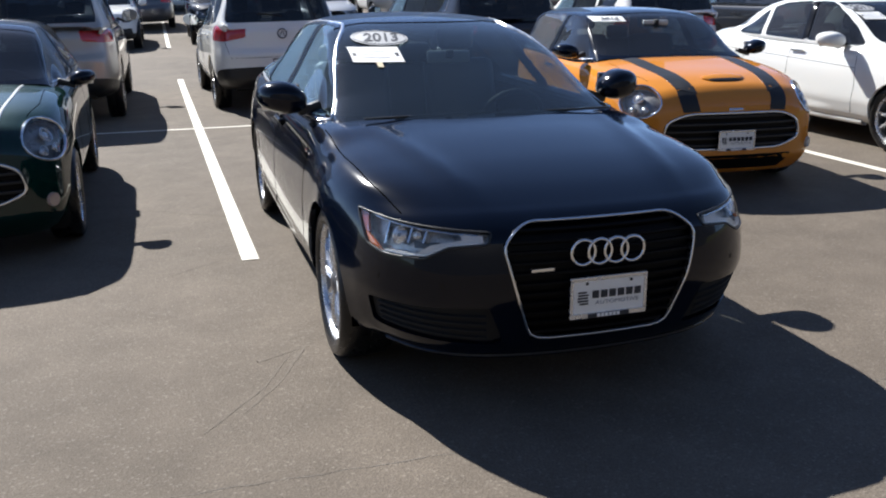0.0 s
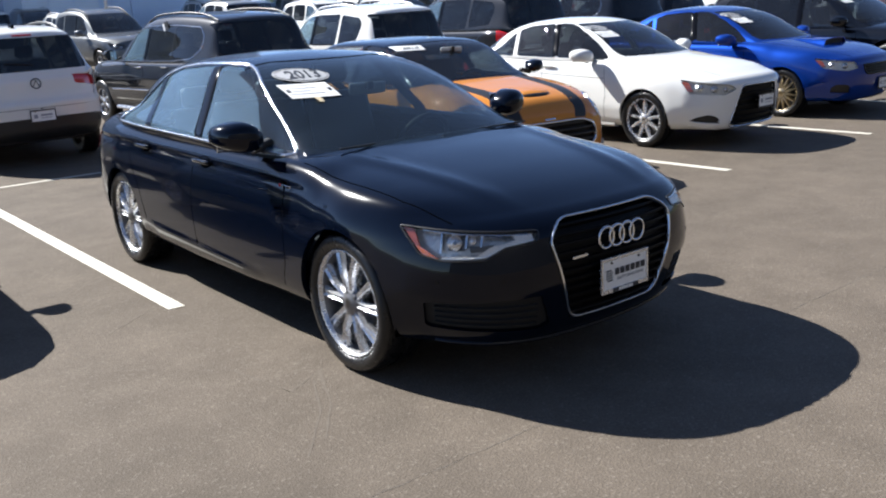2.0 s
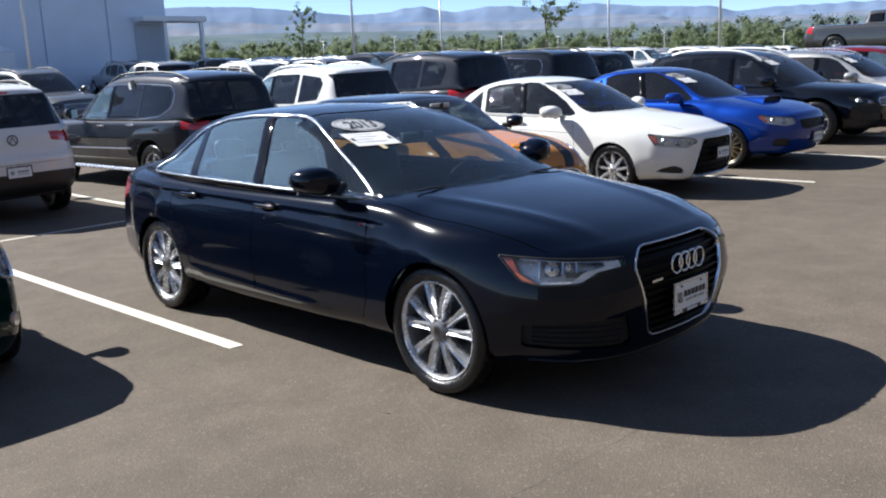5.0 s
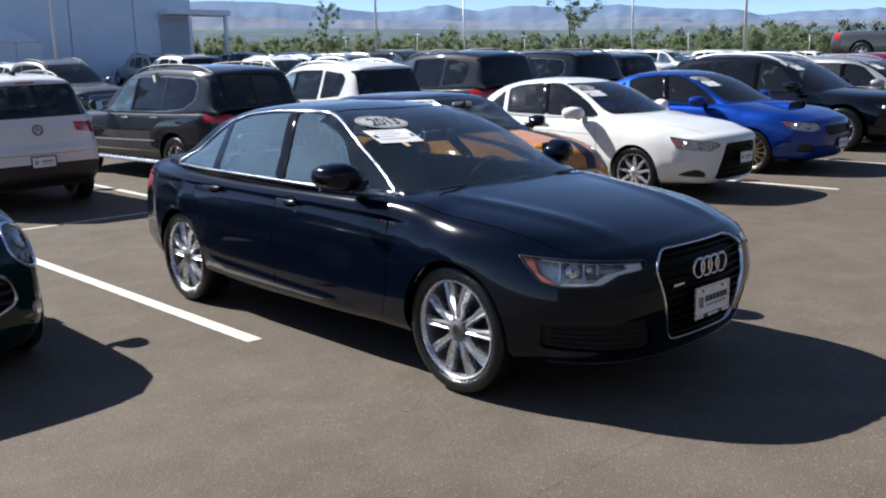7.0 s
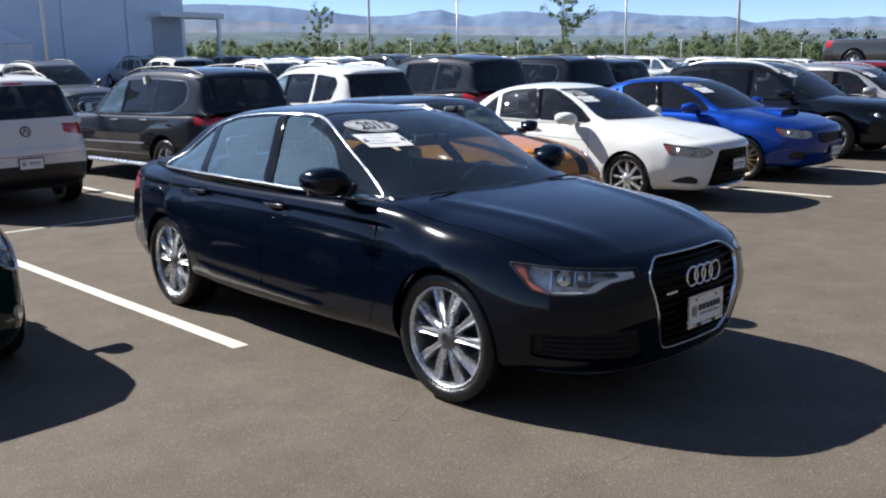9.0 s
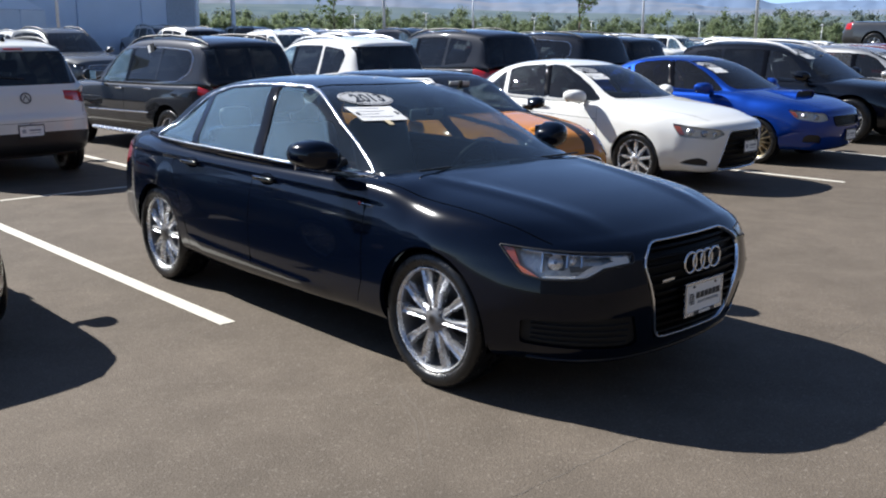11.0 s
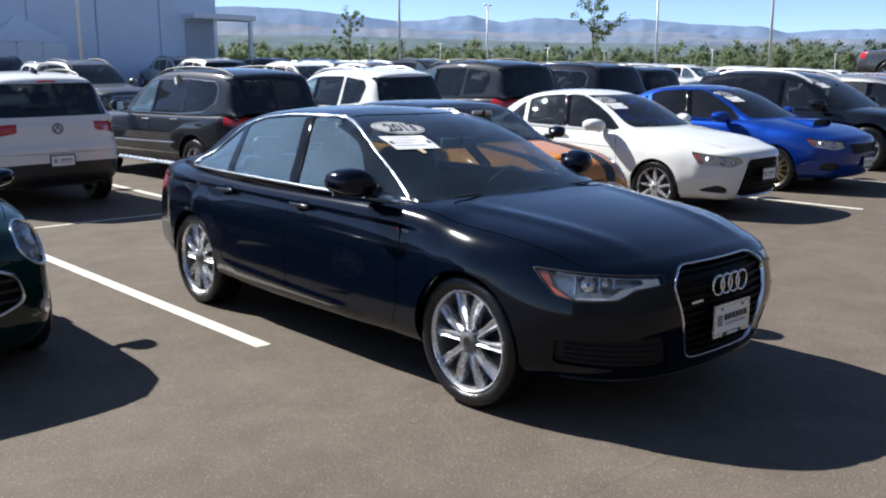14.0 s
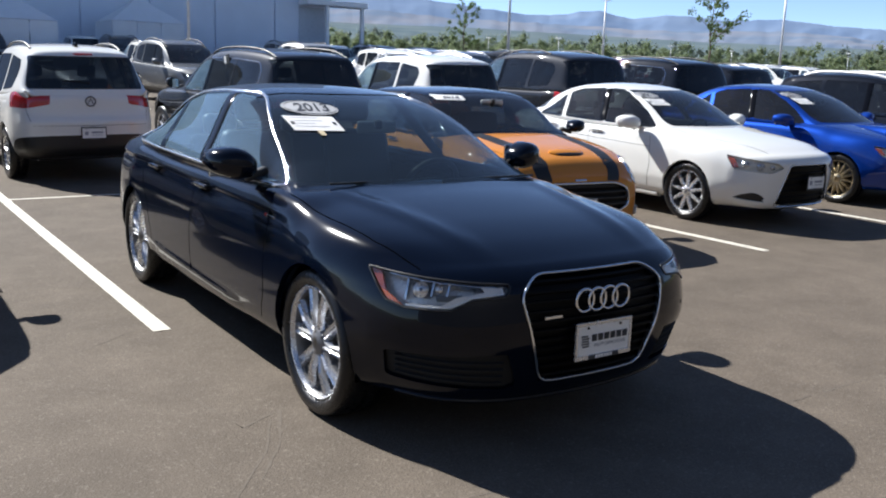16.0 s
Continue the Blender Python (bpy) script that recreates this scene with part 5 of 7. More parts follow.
SEDAN = {k: v for k, v in EXECUTIVE.items() if k not in ("amber", "red_marker", "drl", "side", "tuck", "under", "crease", "flare", "lamp_mat", "lamp_dark", "bulb_mat", "dish_mat")}
WHITE_SPORT = resize(SEDAN, 0.97, 2.635, 1.00, 1.76, 1.48, 0.327, 0.238, r0=0.045, screen=[(0.632, 1.045), (0.512, 1.388)], nose=[(0.2, 0.09), (0.28, 0.035), (0.45, 0.022), (0.62, 0.004), (0.70, 0.0), (0.76, 0.03), (0.82, 0.09)], spokes=9, style="single", glass0=SHADEGLASS, glass1=SHADEGLASS, glass2=MIDTINT, seat_mat=DARKSEAT,
                lamp_mat=LAMPPALE, headlamp=("F", [(44.5, 0.785), (20, 0.715), (17.5, 0.662), (24, 0.612), (41, 0.645)], 0.006), bulbs=((36, 0.70, 0.04), (29, 0.68, 0.042), (23, 0.672, 0.025)),
                red_marker=[(44.2, 0.772), (40.5, 0.760), (38.5, 0.662), (41, 0.658)],
                grille=("F", [(20.5, 0.25), (-20.5, 0.25), (-14, 0.70), (14, 0.70)], 0.02), intake=("F", [(24, 0.30), (40, 0.33), (34, 0.40), (28, 0.39)], 0.01),
                mirror=(0.98, 0.83, 1.045), mirror_size=(0.24, 0.175, 0.14), grille_fn=grille_bars(7, CHROME, 0.014, GRILLEBLACK),
                extras=(handles((1.50, 0.90), (2.38, 0.925)),
                        seams([[(0.60, 0.94), (0.55, 0.6), (0.60, 0.27)], [(1.63, 0.97), (1.63, 0.27)], [(2.50, 1.0), (2.42, 0.7), (2.25, 0.45), (2.2, 0.27)], [(0.6, 0.78), (2.9, 0.86)]],
                              top=[("T", [(-0.70, 0.40), (-0.62, -0.3), (-0.45, -0.75)]), ("T", [(0.70, 0.40), (0.62, -0.3), (0.45, -0.75)])]),
                        side_strip([(0.45, 0.235), (2.2, 0.235)], 0.09, PAINT["white"], "side_skirt", 0.03),
                        plate_front(0.50, None, 0.10), price_sheet(-0.54, -0.33, 1.24, 1.31, (-0.43, 1.35, 0.115, 0.033), "2011")))
BLUE_SPORT = resize(SEDAN, 0.93, 2.65, 1.015, 1.795, 1.475, 0.327, 0.238, r0=0.05, screen=[(0.645, 1.04), (0.522, 1.385)], spokes=15, style="single", rim_mat=BRASS, glass0=SHADEGLASS, glass1=TINT, glass2=MIDTINT, seat_mat=DARKSEAT,
             lamp_mat=LAMPPALE, headlamp=("F", [(45, 0.79), (22, 0.73), (21, 0.650), (28, 0.625), (41, 0.67)], 0.006), bulbs=((36, 0.715, 0.035), (29, 0.69, 0.04)),
             red_marker=[(44.6, 0.772), (41, 0.76), (39, 0.685), (41, 0.685)],
             grille=("F", [(15, 0.56), (-15, 0.56), (-17, 0.69), (17, 0.69)], 0.01), intake=("F", [(24, 0.33), (36, 0.35), (36, 0.45), (26, 0.44)], 0.01),
             mirror=(0.99, 0.80, 1.03), grille_fn=grille_bars(4, GLOSSBLACK, 0.02, TRIM),
             extras=(handles((1.50, 0.88), (2.38, 0.90)),
                     seams([[(0.60, 0.94), (0.55, 0.6), (0.60, 0.27)], [(1.63, 0.97), (1.63, 0.27)], [(2.50, 1.0), (2.42, 0.7), (2.25, 0.45), (2.2, 0.27)]],
                           top=[("T", [(-0.70, 0.40), (-0.62, -0.3), (-0.45, -0.75)]), ("T", [(0.70, 0.40), (0.62, -0.3), (0.45, -0.75)])]),
                     plate_front(0.42, None, 0.10), hood_scoop(-0.28), price_sheet(-0.54, -0.33, 1.24, 1.31, (-0.43, 1.35, 0.115, 0.033), "2015")))
def tail_emblem(z):
    """A round chrome mark on the tailgate, kept plain."""
    def fn(c, skin, gskin, root, fine, col):
        p, n = skin.at("B", 0, z)
        e = new("tailgate_emblem")
        e.parent = root
        e.matrix_basis = Matrix.Translation(p + n * 0.004) @ Vector(n).to_track_quat("Z", "Y").to_matrix().to_4x4()
        bm = bmesh.new()
        tor(bm, 0.060, 0.009, 28, 6)
        part("ring", bm, plain_disc, e, smooth=True)
        for a in (-28, 28):
            bm = box(bmesh.new(), -0.005, 0.005, -0.045, 0.045, -0.003, 0.004, 0.001, pose(0.018 if a > 0 else -0.018, 0, 0, 0, 0, a))
            part("bar", bm, plain_disc, e)
    return fn


def tail_fittings(z_bar, z_wiper):
    """The raised brake light under the roof edge and the wiper on the rear glass."""
    def fn(c, skin, gskin, root, fine, col):
        S = ribbon(gskin, "B", [(-9, z_bar), (9, z_bar)], 0.028, 0.012, False, 0.04)
        shell_ob("brake_light", S, REDLENS, root, "narrow raised brake light")
        S = ribbon(gskin, "B", [(-2, z_wiper), (8, z_wiper + 0.02), (19, z_wiper + 0.035)], 0.016, 0.014, False, 0.04)
        shell_ob("rear_wiper", S, TRIM, root)
    return fn


PALE_SUV = resize(SUV, 0.87, 2.604, 0.956, 1.81, 1.775)
PALE_SUV.update(belt=[(0.3, 1.03), (1.2, 1.07), (2.6, 1.13), (3.46, 1.18)], zt=[(-0.87, 0.93), (-0.5, 1.02), (0.0, 1.08), (0.35, 1.11), (0.6, 1.12), (2.4, 1.17), (3.2, 1.215), (3.56, 1.16)],
                zs=[(-0.87, 0.83), (-0.4, 0.96), (0.2, 1.01), (1.2, 1.05), (2.6, 1.12), (3.2, 1.17), (3.56, 1.12)],
                tail=[(0.33, 0.08), (0.5, 0.0), (0.80, 0.0), (0.88, 0.05), (1.18, 0.09)], backlight=[(0.72, 1.235), (0.64, 1.60)],
                taillamp=("B", [(22, 1.03), (35, 0.97), (49, 0.98), (49, 1.165), (35, 1.165), (22, 1.14)], 0.01),
                windows=[[(0.76, 1.09), (1.50, 1.12), (1.54, 1.61), (1.35, 1.59), (1.15, 1.50)], [(1.58, 1.122), (2.32, 1.15), (2.36, 1.625), (1.62, 1.62)],
                         [(2.40, 1.17), (2.90, 1.21), (2.98, 1.46), (2.90, 1.56), (2.42, 1.61)]],
                extras=(handles((1.42, 0.98), (2.28, 1.01)),
                        seams([[(0.55, 1.02), (0.50, 0.7), (0.55, 0.4)], [(1.54, 1.08), (1.54, 0.40)], [(2.45, 1.12), (2.50, 0.85), (2.25, 0.6), (2.2, 0.42)]],
                              top=[("B", [(-36, 1.20), (-34, 0.92), (-30, 0.76), (30, 0.76), (34, 0.92), (36, 1.20)])]),
                        plate_rear(0.66), roof_rails(1.2, 2.9, TRIM), tail_emblem(1.06), roof_fin(2.85), tail_fittings(1.645, 1.285)))
LONG_SUV = resize(SUV, 1.0, 3.02, 1.19, 1.99, 1.80, 0.37, 0.23, spokes=6, taillamp=("B", [(27, 0.97), (36, 0.96), (46, 0.99), (46, 1.09), (36, 1.10), (27, 1.08)], 0.01),
                  windows=[[(0.95, 1.10), (1.72, 1.115), (1.76, 1.60), (1.50, 1.585), (1.25, 1.48)], [(1.80, 1.117), (2.62, 1.13), (2.66, 1.61), (1.84, 1.605)],
                           [(2.66, 1.132), (3.25, 1.17), (3.46, 1.30), (3.48, 1.48), (3.38, 1.575), (2.70, 1.61)]],
                  extras=(handles((1.60, 1.0), (2.50, 1.02), material=CHROME),
                          seams([[(0.6, 1.0), (0.55, 0.7), (0.6, 0.4)], [(1.75, 1.05), (1.75, 0.42)], [(2.72, 1.1), (2.75, 0.85), (2.55, 0.6), (2.5, 0.42)]]),
                          side_strip([(0.55, 0.62), (2.5, 0.66)], 0.03, CHROME, "door_moulding"), side_strip([(0.55, 0.325), (2.55, 0.325)], 0.06, SATIN, "running_board", 0.05), roof_rails(1.4, 3.7, TRIM),
                          window_trim([(0.90, 1.085), (1.75, 1.10), (2.64, 1.113), (3.25, 1.150), (3.51, 1.29), (3.52, 1.49), (3.40, 1.60), (2.68, 1.635), (1.78, 1.625), (1.49, 1.605), (1.22, 1.49)], 0.014), window_tags((1, 2.35, 1.62))))
DARK_SUV = resize(SUV, 0.96, 2.74, 1.08, 1.885, 1.645, 0.37, 0.235, spokes=5, glass0=SHADEGLASS, headlamp=("F", [(44, 0.83), (24, 0.76), (22, 0.69), (30, 0.69), (42, 0.75)], 0.01),
            extras=(handles((1.5, 0.95), (2.4, 0.97)), seams([[(0.6, 1.0), (0.55, 0.7), (0.6, 0.4)], [(1.62, 1.05), (1.62, 0.42)]]), roof_rails(1.15, 3.0, PALERAIL, 0.03), side_strip([(0.78, 1.005), (1.55, 1.02), (2.3, 1.035)], 0.016, CHROME, "window_moulding"), plate_front(0.55, None, 0.05),
                    price_sheet(-0.55, -0.34, 1.36, 1.44, (-0.44, 1.485, 0.12, 0.035), "2014")))

HATCH = dict(
    shelf=0.45, y0=-0.72, y1=3.13, wheelbase=2.495, track=0.75, R=0.308, rim=0.215, tyre=0.205, spokes=5, style="pair", arch=0.352,
    zt=[(-0.72, 0.835), (-0.4, 0.915), (0.0, 0.965), (0.35, 1.005), (0.6, 1.01), (2.8, 1.0), (3.13, 0.95)],
    zs=[(-0.72, 0.745), (-0.3, 0.865), (0.2, 0.925), (1.0, 0.94), (2.5, 0.965), (3.13, 0.90)],
    w=[(-0.72, 0.78), (-0.3, 0.85), (0.0, 0.863), (1.5, 0.864), (2.5, 0.86), (3.13, 0.74)],
    ins=[(-0.72, 0.13), (0.0, 0.12), (0.6, 0.075), (2.6, 0.06), (3.13, 0.08)],
    zb=[(-0.72, 0.145), (-0.35, 0.15), (0, 0.17), (2.5, 0.18), (3.13, 0.26)],
    bow0=(0.09, 0.20, 0.95), bow1=(0.10, 0.30, 0.8), r0=0.10, r1=0.09,
    nose=[(0.2, 0.06), (0.3, 0.0), (0.5, 0.0), (0.64, 0.01), (0.72, 0.03), (0.85, 0.085)], tail=[(0.25, 0.05), (0.4, 0.0), (0.95, 0.05)],
    g0=0.36, g1=3.06,
    zr=[(0.36, 1.0), (0.6, 1.13), (0.85, 1.265), (1.05, 1.35), (1.3, 1.395), (1.8, 1.414), (2.4, 1.405), (2.72, 1.37), (2.85, 1.28), (3.06, 0.99)],
    wb=[(0.36, 0.73), (0.8, 0.79), (1.5, 0.80), (2.5, 0.79), (3.06, 0.72)], wt=[(0.36, 0.70), (0.9, 0.635), (1.4, 0.60), (2.4, 0.59), (3.06, 0.60)],
    belt=[(0.36, 0.945), (1.2, 0.955), (2.5, 0.975), (3.06, 0.985)], gbow0=0.20,
    screen=[(0.66, 1.04), (0.57, 1.345)], backlight=[(0.60, 1.05), (0.53, 1.31)], screen_y=1.15, back_y=2.6,
    windows=[[(0.72, 0.995), (1.58, 0.995), (1.60, 1.335), (1.22, 1.33), (1.02, 1.25)], [(1.66, 0.997), (2.50, 1.003), (2.56, 1.27), (2.48, 1.325), (1.68, 1.335)]],
    glass0=SHADEGLASS, glass1=MIDTINT, roof="black", mirror_col="black",
    headlamp=("F", disc_poly(34.3, 0.725, 7.8, 0.115), 0.0), bulbs=((34.8, 0.760, 0.046), (37.2, 0.672, 0.030), (31.8, 0.672, 0.030)),
    taillamp=("B", [(27, 0.72), (40, 0.72), (40, 0.92), (27, 0.92)], 0.02),
    grille=("F", [(17, 0.365), (-17, 0.365), (-25.5, 0.44), (-24, 0.585), (-17, 0.645), (17, 0.645), (24, 0.585), (25.5, 0.44)], 0.02),
    valance=None, mirror=(0.93, 0.70, 1.05), mirror_size=(0.20, 0.14, 0.13), seat_y=1.38, seat_z=0.42, seat_gap=0.75, screen_mirror=(0.88, 1.27),
    grille_fn=grille_bars(5, CHROME, 0.024, TRIM), lamp_mat=LAMPMID, bezel=True,
)
del HATCH["valance"]


def hatch_extras(stripe, scoop=True):
    def fn(c, skin, gskin, root, fine, col):
        for s in (1, -1):
            if scoop:
                S = patch(skin, "T", [(s * a, b) for a, b in ((0.30, -0.63), (0.45, -0.56), (0.50, 0.0), (0.52, 0.42), (0.38, 0.42), (0.36, 0.0))], 0.003, 0.004, 0.05)
                shell_ob("bonnet_stripe", S, stripe, root)
                S = patch(skin, "F", [(s * a, b) for a, b in ((13.0, 0.665), (18.8, 0.655), (21.6, 0.83), (15.2, 0.845))], 0.0032, 0.004, 0.04)
                shell_ob("bonnet_stripe", S, stripe, root)
            if not scoop:
                S = ribbon(skin, "T", [(s * 0.44, -0.56), (s * 0.49, 0.0), (s * 0.515, 0.40)], 0.024, 0.0045, False, 0.05)
                shell_ob("stripe_edge", S, PAINT["white"], root)
            ring = [(s * a, z) for a, z in disc_poly(34.3, 0.725 * c.get('zk', 1), 8.1, 0.119, 28)]
            shell_ob("lamp_ring", ribbon(skin, "F", ring, 0.016, 0.010, True, 0.03), CHROME, root)
            p, n = skin.at("F", s * 31.5, 0.37)
            bm = bmesh.new()
            bmesh.ops.create_cone(bm, cap_ends=True, segments=20, radius1=0.045, radius2=0.042, depth=0.03,
                                  matrix=Matrix.Translation(p) @ Vector(n).to_track_quat("Z", "Y").to_matrix().to_4x4())
            part("fog_lamp", bm, LAMPGREY if scoop else AMBERGREY, root)
            shell_ob("bonnet_seam", ribbon(skin, "T", [(s * 0.66, 0.36), (s * 0.66, -0.1), (s * 0.6, -0.35)], 0.006, 0.001, False, 0.05, 0.003), SEAM, root)
        if scoop:
            p, n = skin.at("T", 0, -0.45)
            tilt = Matrix.Translation(p) @ pose(0, 0, 0, 20)
            bm = bmesh.new()
            bmesh.ops.create_uvsphere(bm, u_segments=24, v_segments=10, radius=1, matrix=tilt @ Matrix.Diagonal((0.185, 0.075, 0.020, 1)))
            part("bonnet_scoop", bm, col, root, smooth=True)
            bm = bmesh.new()
            bmesh.ops.create_uvsphere(bm, u_segments=24, v_segments=10, radius=1, matrix=tilt @ Matrix.Translation((0, -0.035, 0.003)) @ Matrix.Diagonal((0.150, 0.045, 0.014, 1)))
            part("scoop_slot", bm, TRIM, root, smooth=True)
            S = patch(skin, "F", [(-20, 0.195), (20, 0.195), (22, 0.315), (-22, 0.315)], 0.004, 0.01, 0.05)
            shell_ob("lower_intake", S, GRILLEBLACK, root)
        p, n = skin.at("F", 0, 0.675)
        bm = box(bmesh.new(), -0.06, 0.06, -0.006, 0.006, -0.012, 0.012, 0.006, Matrix.Translation(p) @ pose(0, 0, 0, -45))
        part("wing_badge", bm, CHROME, root, smooth=True)
        S = ribbon(gskin, "L", [(0.6, 0.975), (2.75, 0.99)], 0.02, 0.008, False, 0.06)
        shell_ob("belt_trim", S, CHROME, root)
        S = ribbon(gskin, "R", [(0.6, 0.975), (2.75, 0.99)], 0.02, 0.008, False, 0.06)
        shell_ob("belt_trim", S, CHROME, root)
    return fn


AMBERGREY = plain("frosted_amber", (0.55, 0.40, 0.33), 0.3, coat=1)
HATCH_ORANGE = dict(HATCH, extras=(hatch_extras(VINYL), handles((1.45, 0.88), material=CHROME), seams([[(0.58, 0.95), (0.55, 0.5), (0.65, 0.25)], [(1.62, 0.96), (1.62, 0.25)]]),
                            plate_front(0.435, None, 0.0, True), price_sheet(-0.55, -0.27, 1.292, 1.336, None, "2016", False, 1)))
HATCH_GREEN = dict(resize(HATCH, 0.68, 2.467, 0.50, 1.688, 1.407, 0.30, 0.215, mirror=(0.89, 0.66, 1.0), mirror_size=(0.17, 0.12, 0.12)), extras=(hatch_extras(VINYL, False), handles((1.45, 0.88), material=CHROME),
              seams([[(0.58, 0.95), (0.55, 0.5), (0.65, 0.25)], [(1.62, 0.96), (1.62, 0.25)]]), price_sheet(-0.54, -0.33, 1.25, 1.33, None, "", False, 3)))


# ---- ground ----
def ground_z(x, y):
    """The lot lies flat round the cars at hand and rises gently behind them, less so far off, with a slight cross fall."""
    x, y = np.asarray(x, float), np.asarray(y, float)
    s, t = 0.7071 * (x + y) - 7.0, 0.7071 * (y - x)
    rise = 0.019 * (s + np.sqrt(s * s + 16)) - 0.02
    ease = 0.008 * (s - 18 + np.sqrt((s - 18) ** 2 + 64)) - 0.0136
    strip = np.clip((x - 27.5) / 2.2, 0, 1) * np.clip((17.0 - y) / 3.5, 0, 1)
    return np.maximum(0, rise - ease + 0.024 * np.clip(t, -60, 60) * np.clip((s - 8) / 40, 0, 1)) + 1.0 * strip * strip * (3 - 2 * strip)


def spot(x, y, heading=0.0, up=0.0):
    """Where a thing stands on the ground, leaning with its slope."""
    z = float(ground_z(x, y))
    gx, gy = float(ground_z(x + 0.5, y) - ground_z(x - 0.5, y)), float(ground_z(x, y + 0.5) - ground_z(x, y - 0.5))
    n = Vector((-gx, -gy, 1)).normalized()
    tilt = Vector((0, 0, 1)).rotation_difference(n).to_matrix().to_4x4()
    return Matrix.Translation((x, y, z + up)) @ tilt @ pose(0, 0, 0, 0, 0, heading)


def sheet(xs, ys, up):
    X, Y = np.meshgrid(xs, ys, indexing="ij")
    V = np.stack([X, Y, ground_z(X, Y) + up], -1).reshape(-1, 3)
    F = grid_faces(len(xs), len(ys), False)
    if normals(V, F)[:, 2].mean() < 0:
        F = F[:, ::-1]
    return V, normals(V, F), F


def asphalt():
    m, n, l, b = node_mat("asphalt")
    tc = n.new("ShaderNodeTexCoord")

    def tex(scale, detail=6, rough=0.6):
        t = n.new("ShaderNodeTexNoise")
        t.inputs["Scale"].default_value, t.inputs["Detail"].default_value, t.inputs["Roughness"].default_value = scale, detail, rough
        l.new(tc.outputs["Object"], t.inputs["Vector"])
        return t
    big, mid, fine = tex(0.35, 5), tex(3.0, 8), tex(110, 4, 0.85)
    r1 = n.new("ShaderNodeValToRGB")
    r1.color_ramp.elements[0].position, r1.color_ramp.elements[0].color = 0.3, (0.094, 0.078, 0.061, 1)
    r1.color_ramp.elements[1].position, r1.color_ramp.elements[1].color = 0.72, (0.130, 0.107, 0.084, 1)
    l.new(big.outputs["Fac"], r1.inputs[0])
    mx = n.new("ShaderNodeMixRGB")
    mx.blend_type, mx.inputs[0].default_value = "OVERLAY", 0.35
    l.new(r1.outputs[0], mx.inputs[1])
    l.new(mid.outputs["Fac"], mx.inputs[2])
    m2 = n.new("ShaderNodeMixRGB")
    m2.blend_type, m2.inputs[0].default_value = "OVERLAY", 0.9
    l.new(mx.outputs[0], m2.inputs[1])
    l.new(fine.outputs["Fac"], m2.inputs[2])
    v = n.new("ShaderNodeTexVoronoi")
    v.inputs["Scale"].default_value = 105
    l.new(tc.outputs["Object"], v.inputs["Vector"])
    # pale stones that show here and there in the binder
    sp, st, m3 = n.new("ShaderNodeSeparateColor"), n.new("ShaderNodeMapRange"), n.new("ShaderNodeMixRGB")
    l.new(v.outputs["Color"], sp.inputs[0])
    l.new(sp.outputs[0], st.inputs["Value"])
    st.inputs["From Min"].default_value, st.inputs["From Max"].default_value, st.inputs["To Max"].default_value = 0.89, 1.0, 0.20
    l.new(st.outputs[0], m3.inputs[0])
    l.new(m2.outputs[0], m3.inputs[1])
    m3.inputs[2].default_value = (0.36, 0.32, 0.27, 1)
    l.new(m3.outputs[0], b.inputs["Base Color"])
    b.inputs["Roughness"].default_value = 0.85
    b.inputs["Specular IOR Level"].default_value = 0.18
    bp = n.new("ShaderNodeBump")
    bp.inputs["Strength"].default_value, bp.inputs["Distance"].default_value = 0.45, 0.004
    l.new(v.outputs["Distance"], bp.inputs["Height"])
    l.new(bp.outputs[0], b.inputs["Normal"])
    return m


ASPHALT = asphalt()
FIELD = plain("dry_grass", (0.11, 0.115, 0.045), 0.95, var=0.5, scale=0.05)
fx = np.concatenate([np.linspace(-4400, -60, 16), np.linspace(-40, 160, 41), np.linspace(200, 4400, 16)])
shell = sheet(fx, fx, -0.06)
tagged(shell_ob("ground", shell, FIELD, None), "dry grassland running out to the foothills", "ground", kind="structure")
xs = np.concatenate([np.arange(-30, 30, 1.5), np.arange(30, 151, 6.0)])
tagged(shell_ob("pavement", sheet(xs, xs, 0.0), ASPHALT, None), "worn grey-brown asphalt of a car lot", "asphalt", kind="structure")
LINE = plain("line_paint", (0.56, 0.53, 0.45), 0.7, var=0.35, scale=18, bump=0.3)


def stripe(x0, y0, x1, y1, w=0.105):
    d = Vector((x1 - x0, y1 - y0))
    n = max(2, int(d.length / 1.0))
    side = Vector((-d.y, d.x)).normalized() * w / 2
    V = []
    for i in range(n + 1):
        p = Vector((x0, y0)) + d * i / n
        for s in (1, -1):
            q = p + side * s
            V.append((q.x, q.y, float(ground_z(q.x, q.y)) + 0.004))
    V = np.array(V)
    F = grid_faces(n + 1, 2, False)
    if normals(V, F)[:, 2].mean() < 0:
        F = F[:, ::-1]
    tagged(shell_ob("parking_line", (V, normals(V, F), F), LINE, None), "white painted parking line on asphalt", "parking line", "parking lines", "structure")


for i in range(-2, 9):
    x = -1.10 + 2.84 * i
    if i == 1:
        x = 1.62
    stripe(x, 1.60, x - 0.16, 13.6)
for i in range(-2, 6):
    stripe(-1.37 + 2.84 * i, 21.3, -1.45 + 2.84 * i, 33)
stripe(-9, 7.38, 1.4, 7.40, 0.07)
stripe(1.7, 7.40, 24, 7.5, 0.07)

# joints, cracks and scuffs in the surface
CRACK = plain("crack_tar", (0.118, 0.102, 0.085), 0.9, var=0.3, scale=30)
SCUFF = plain("pale_scuff", (0.131, 0.112, 0.092), 0.9, var=0.35, scale=40, spec=0.12)


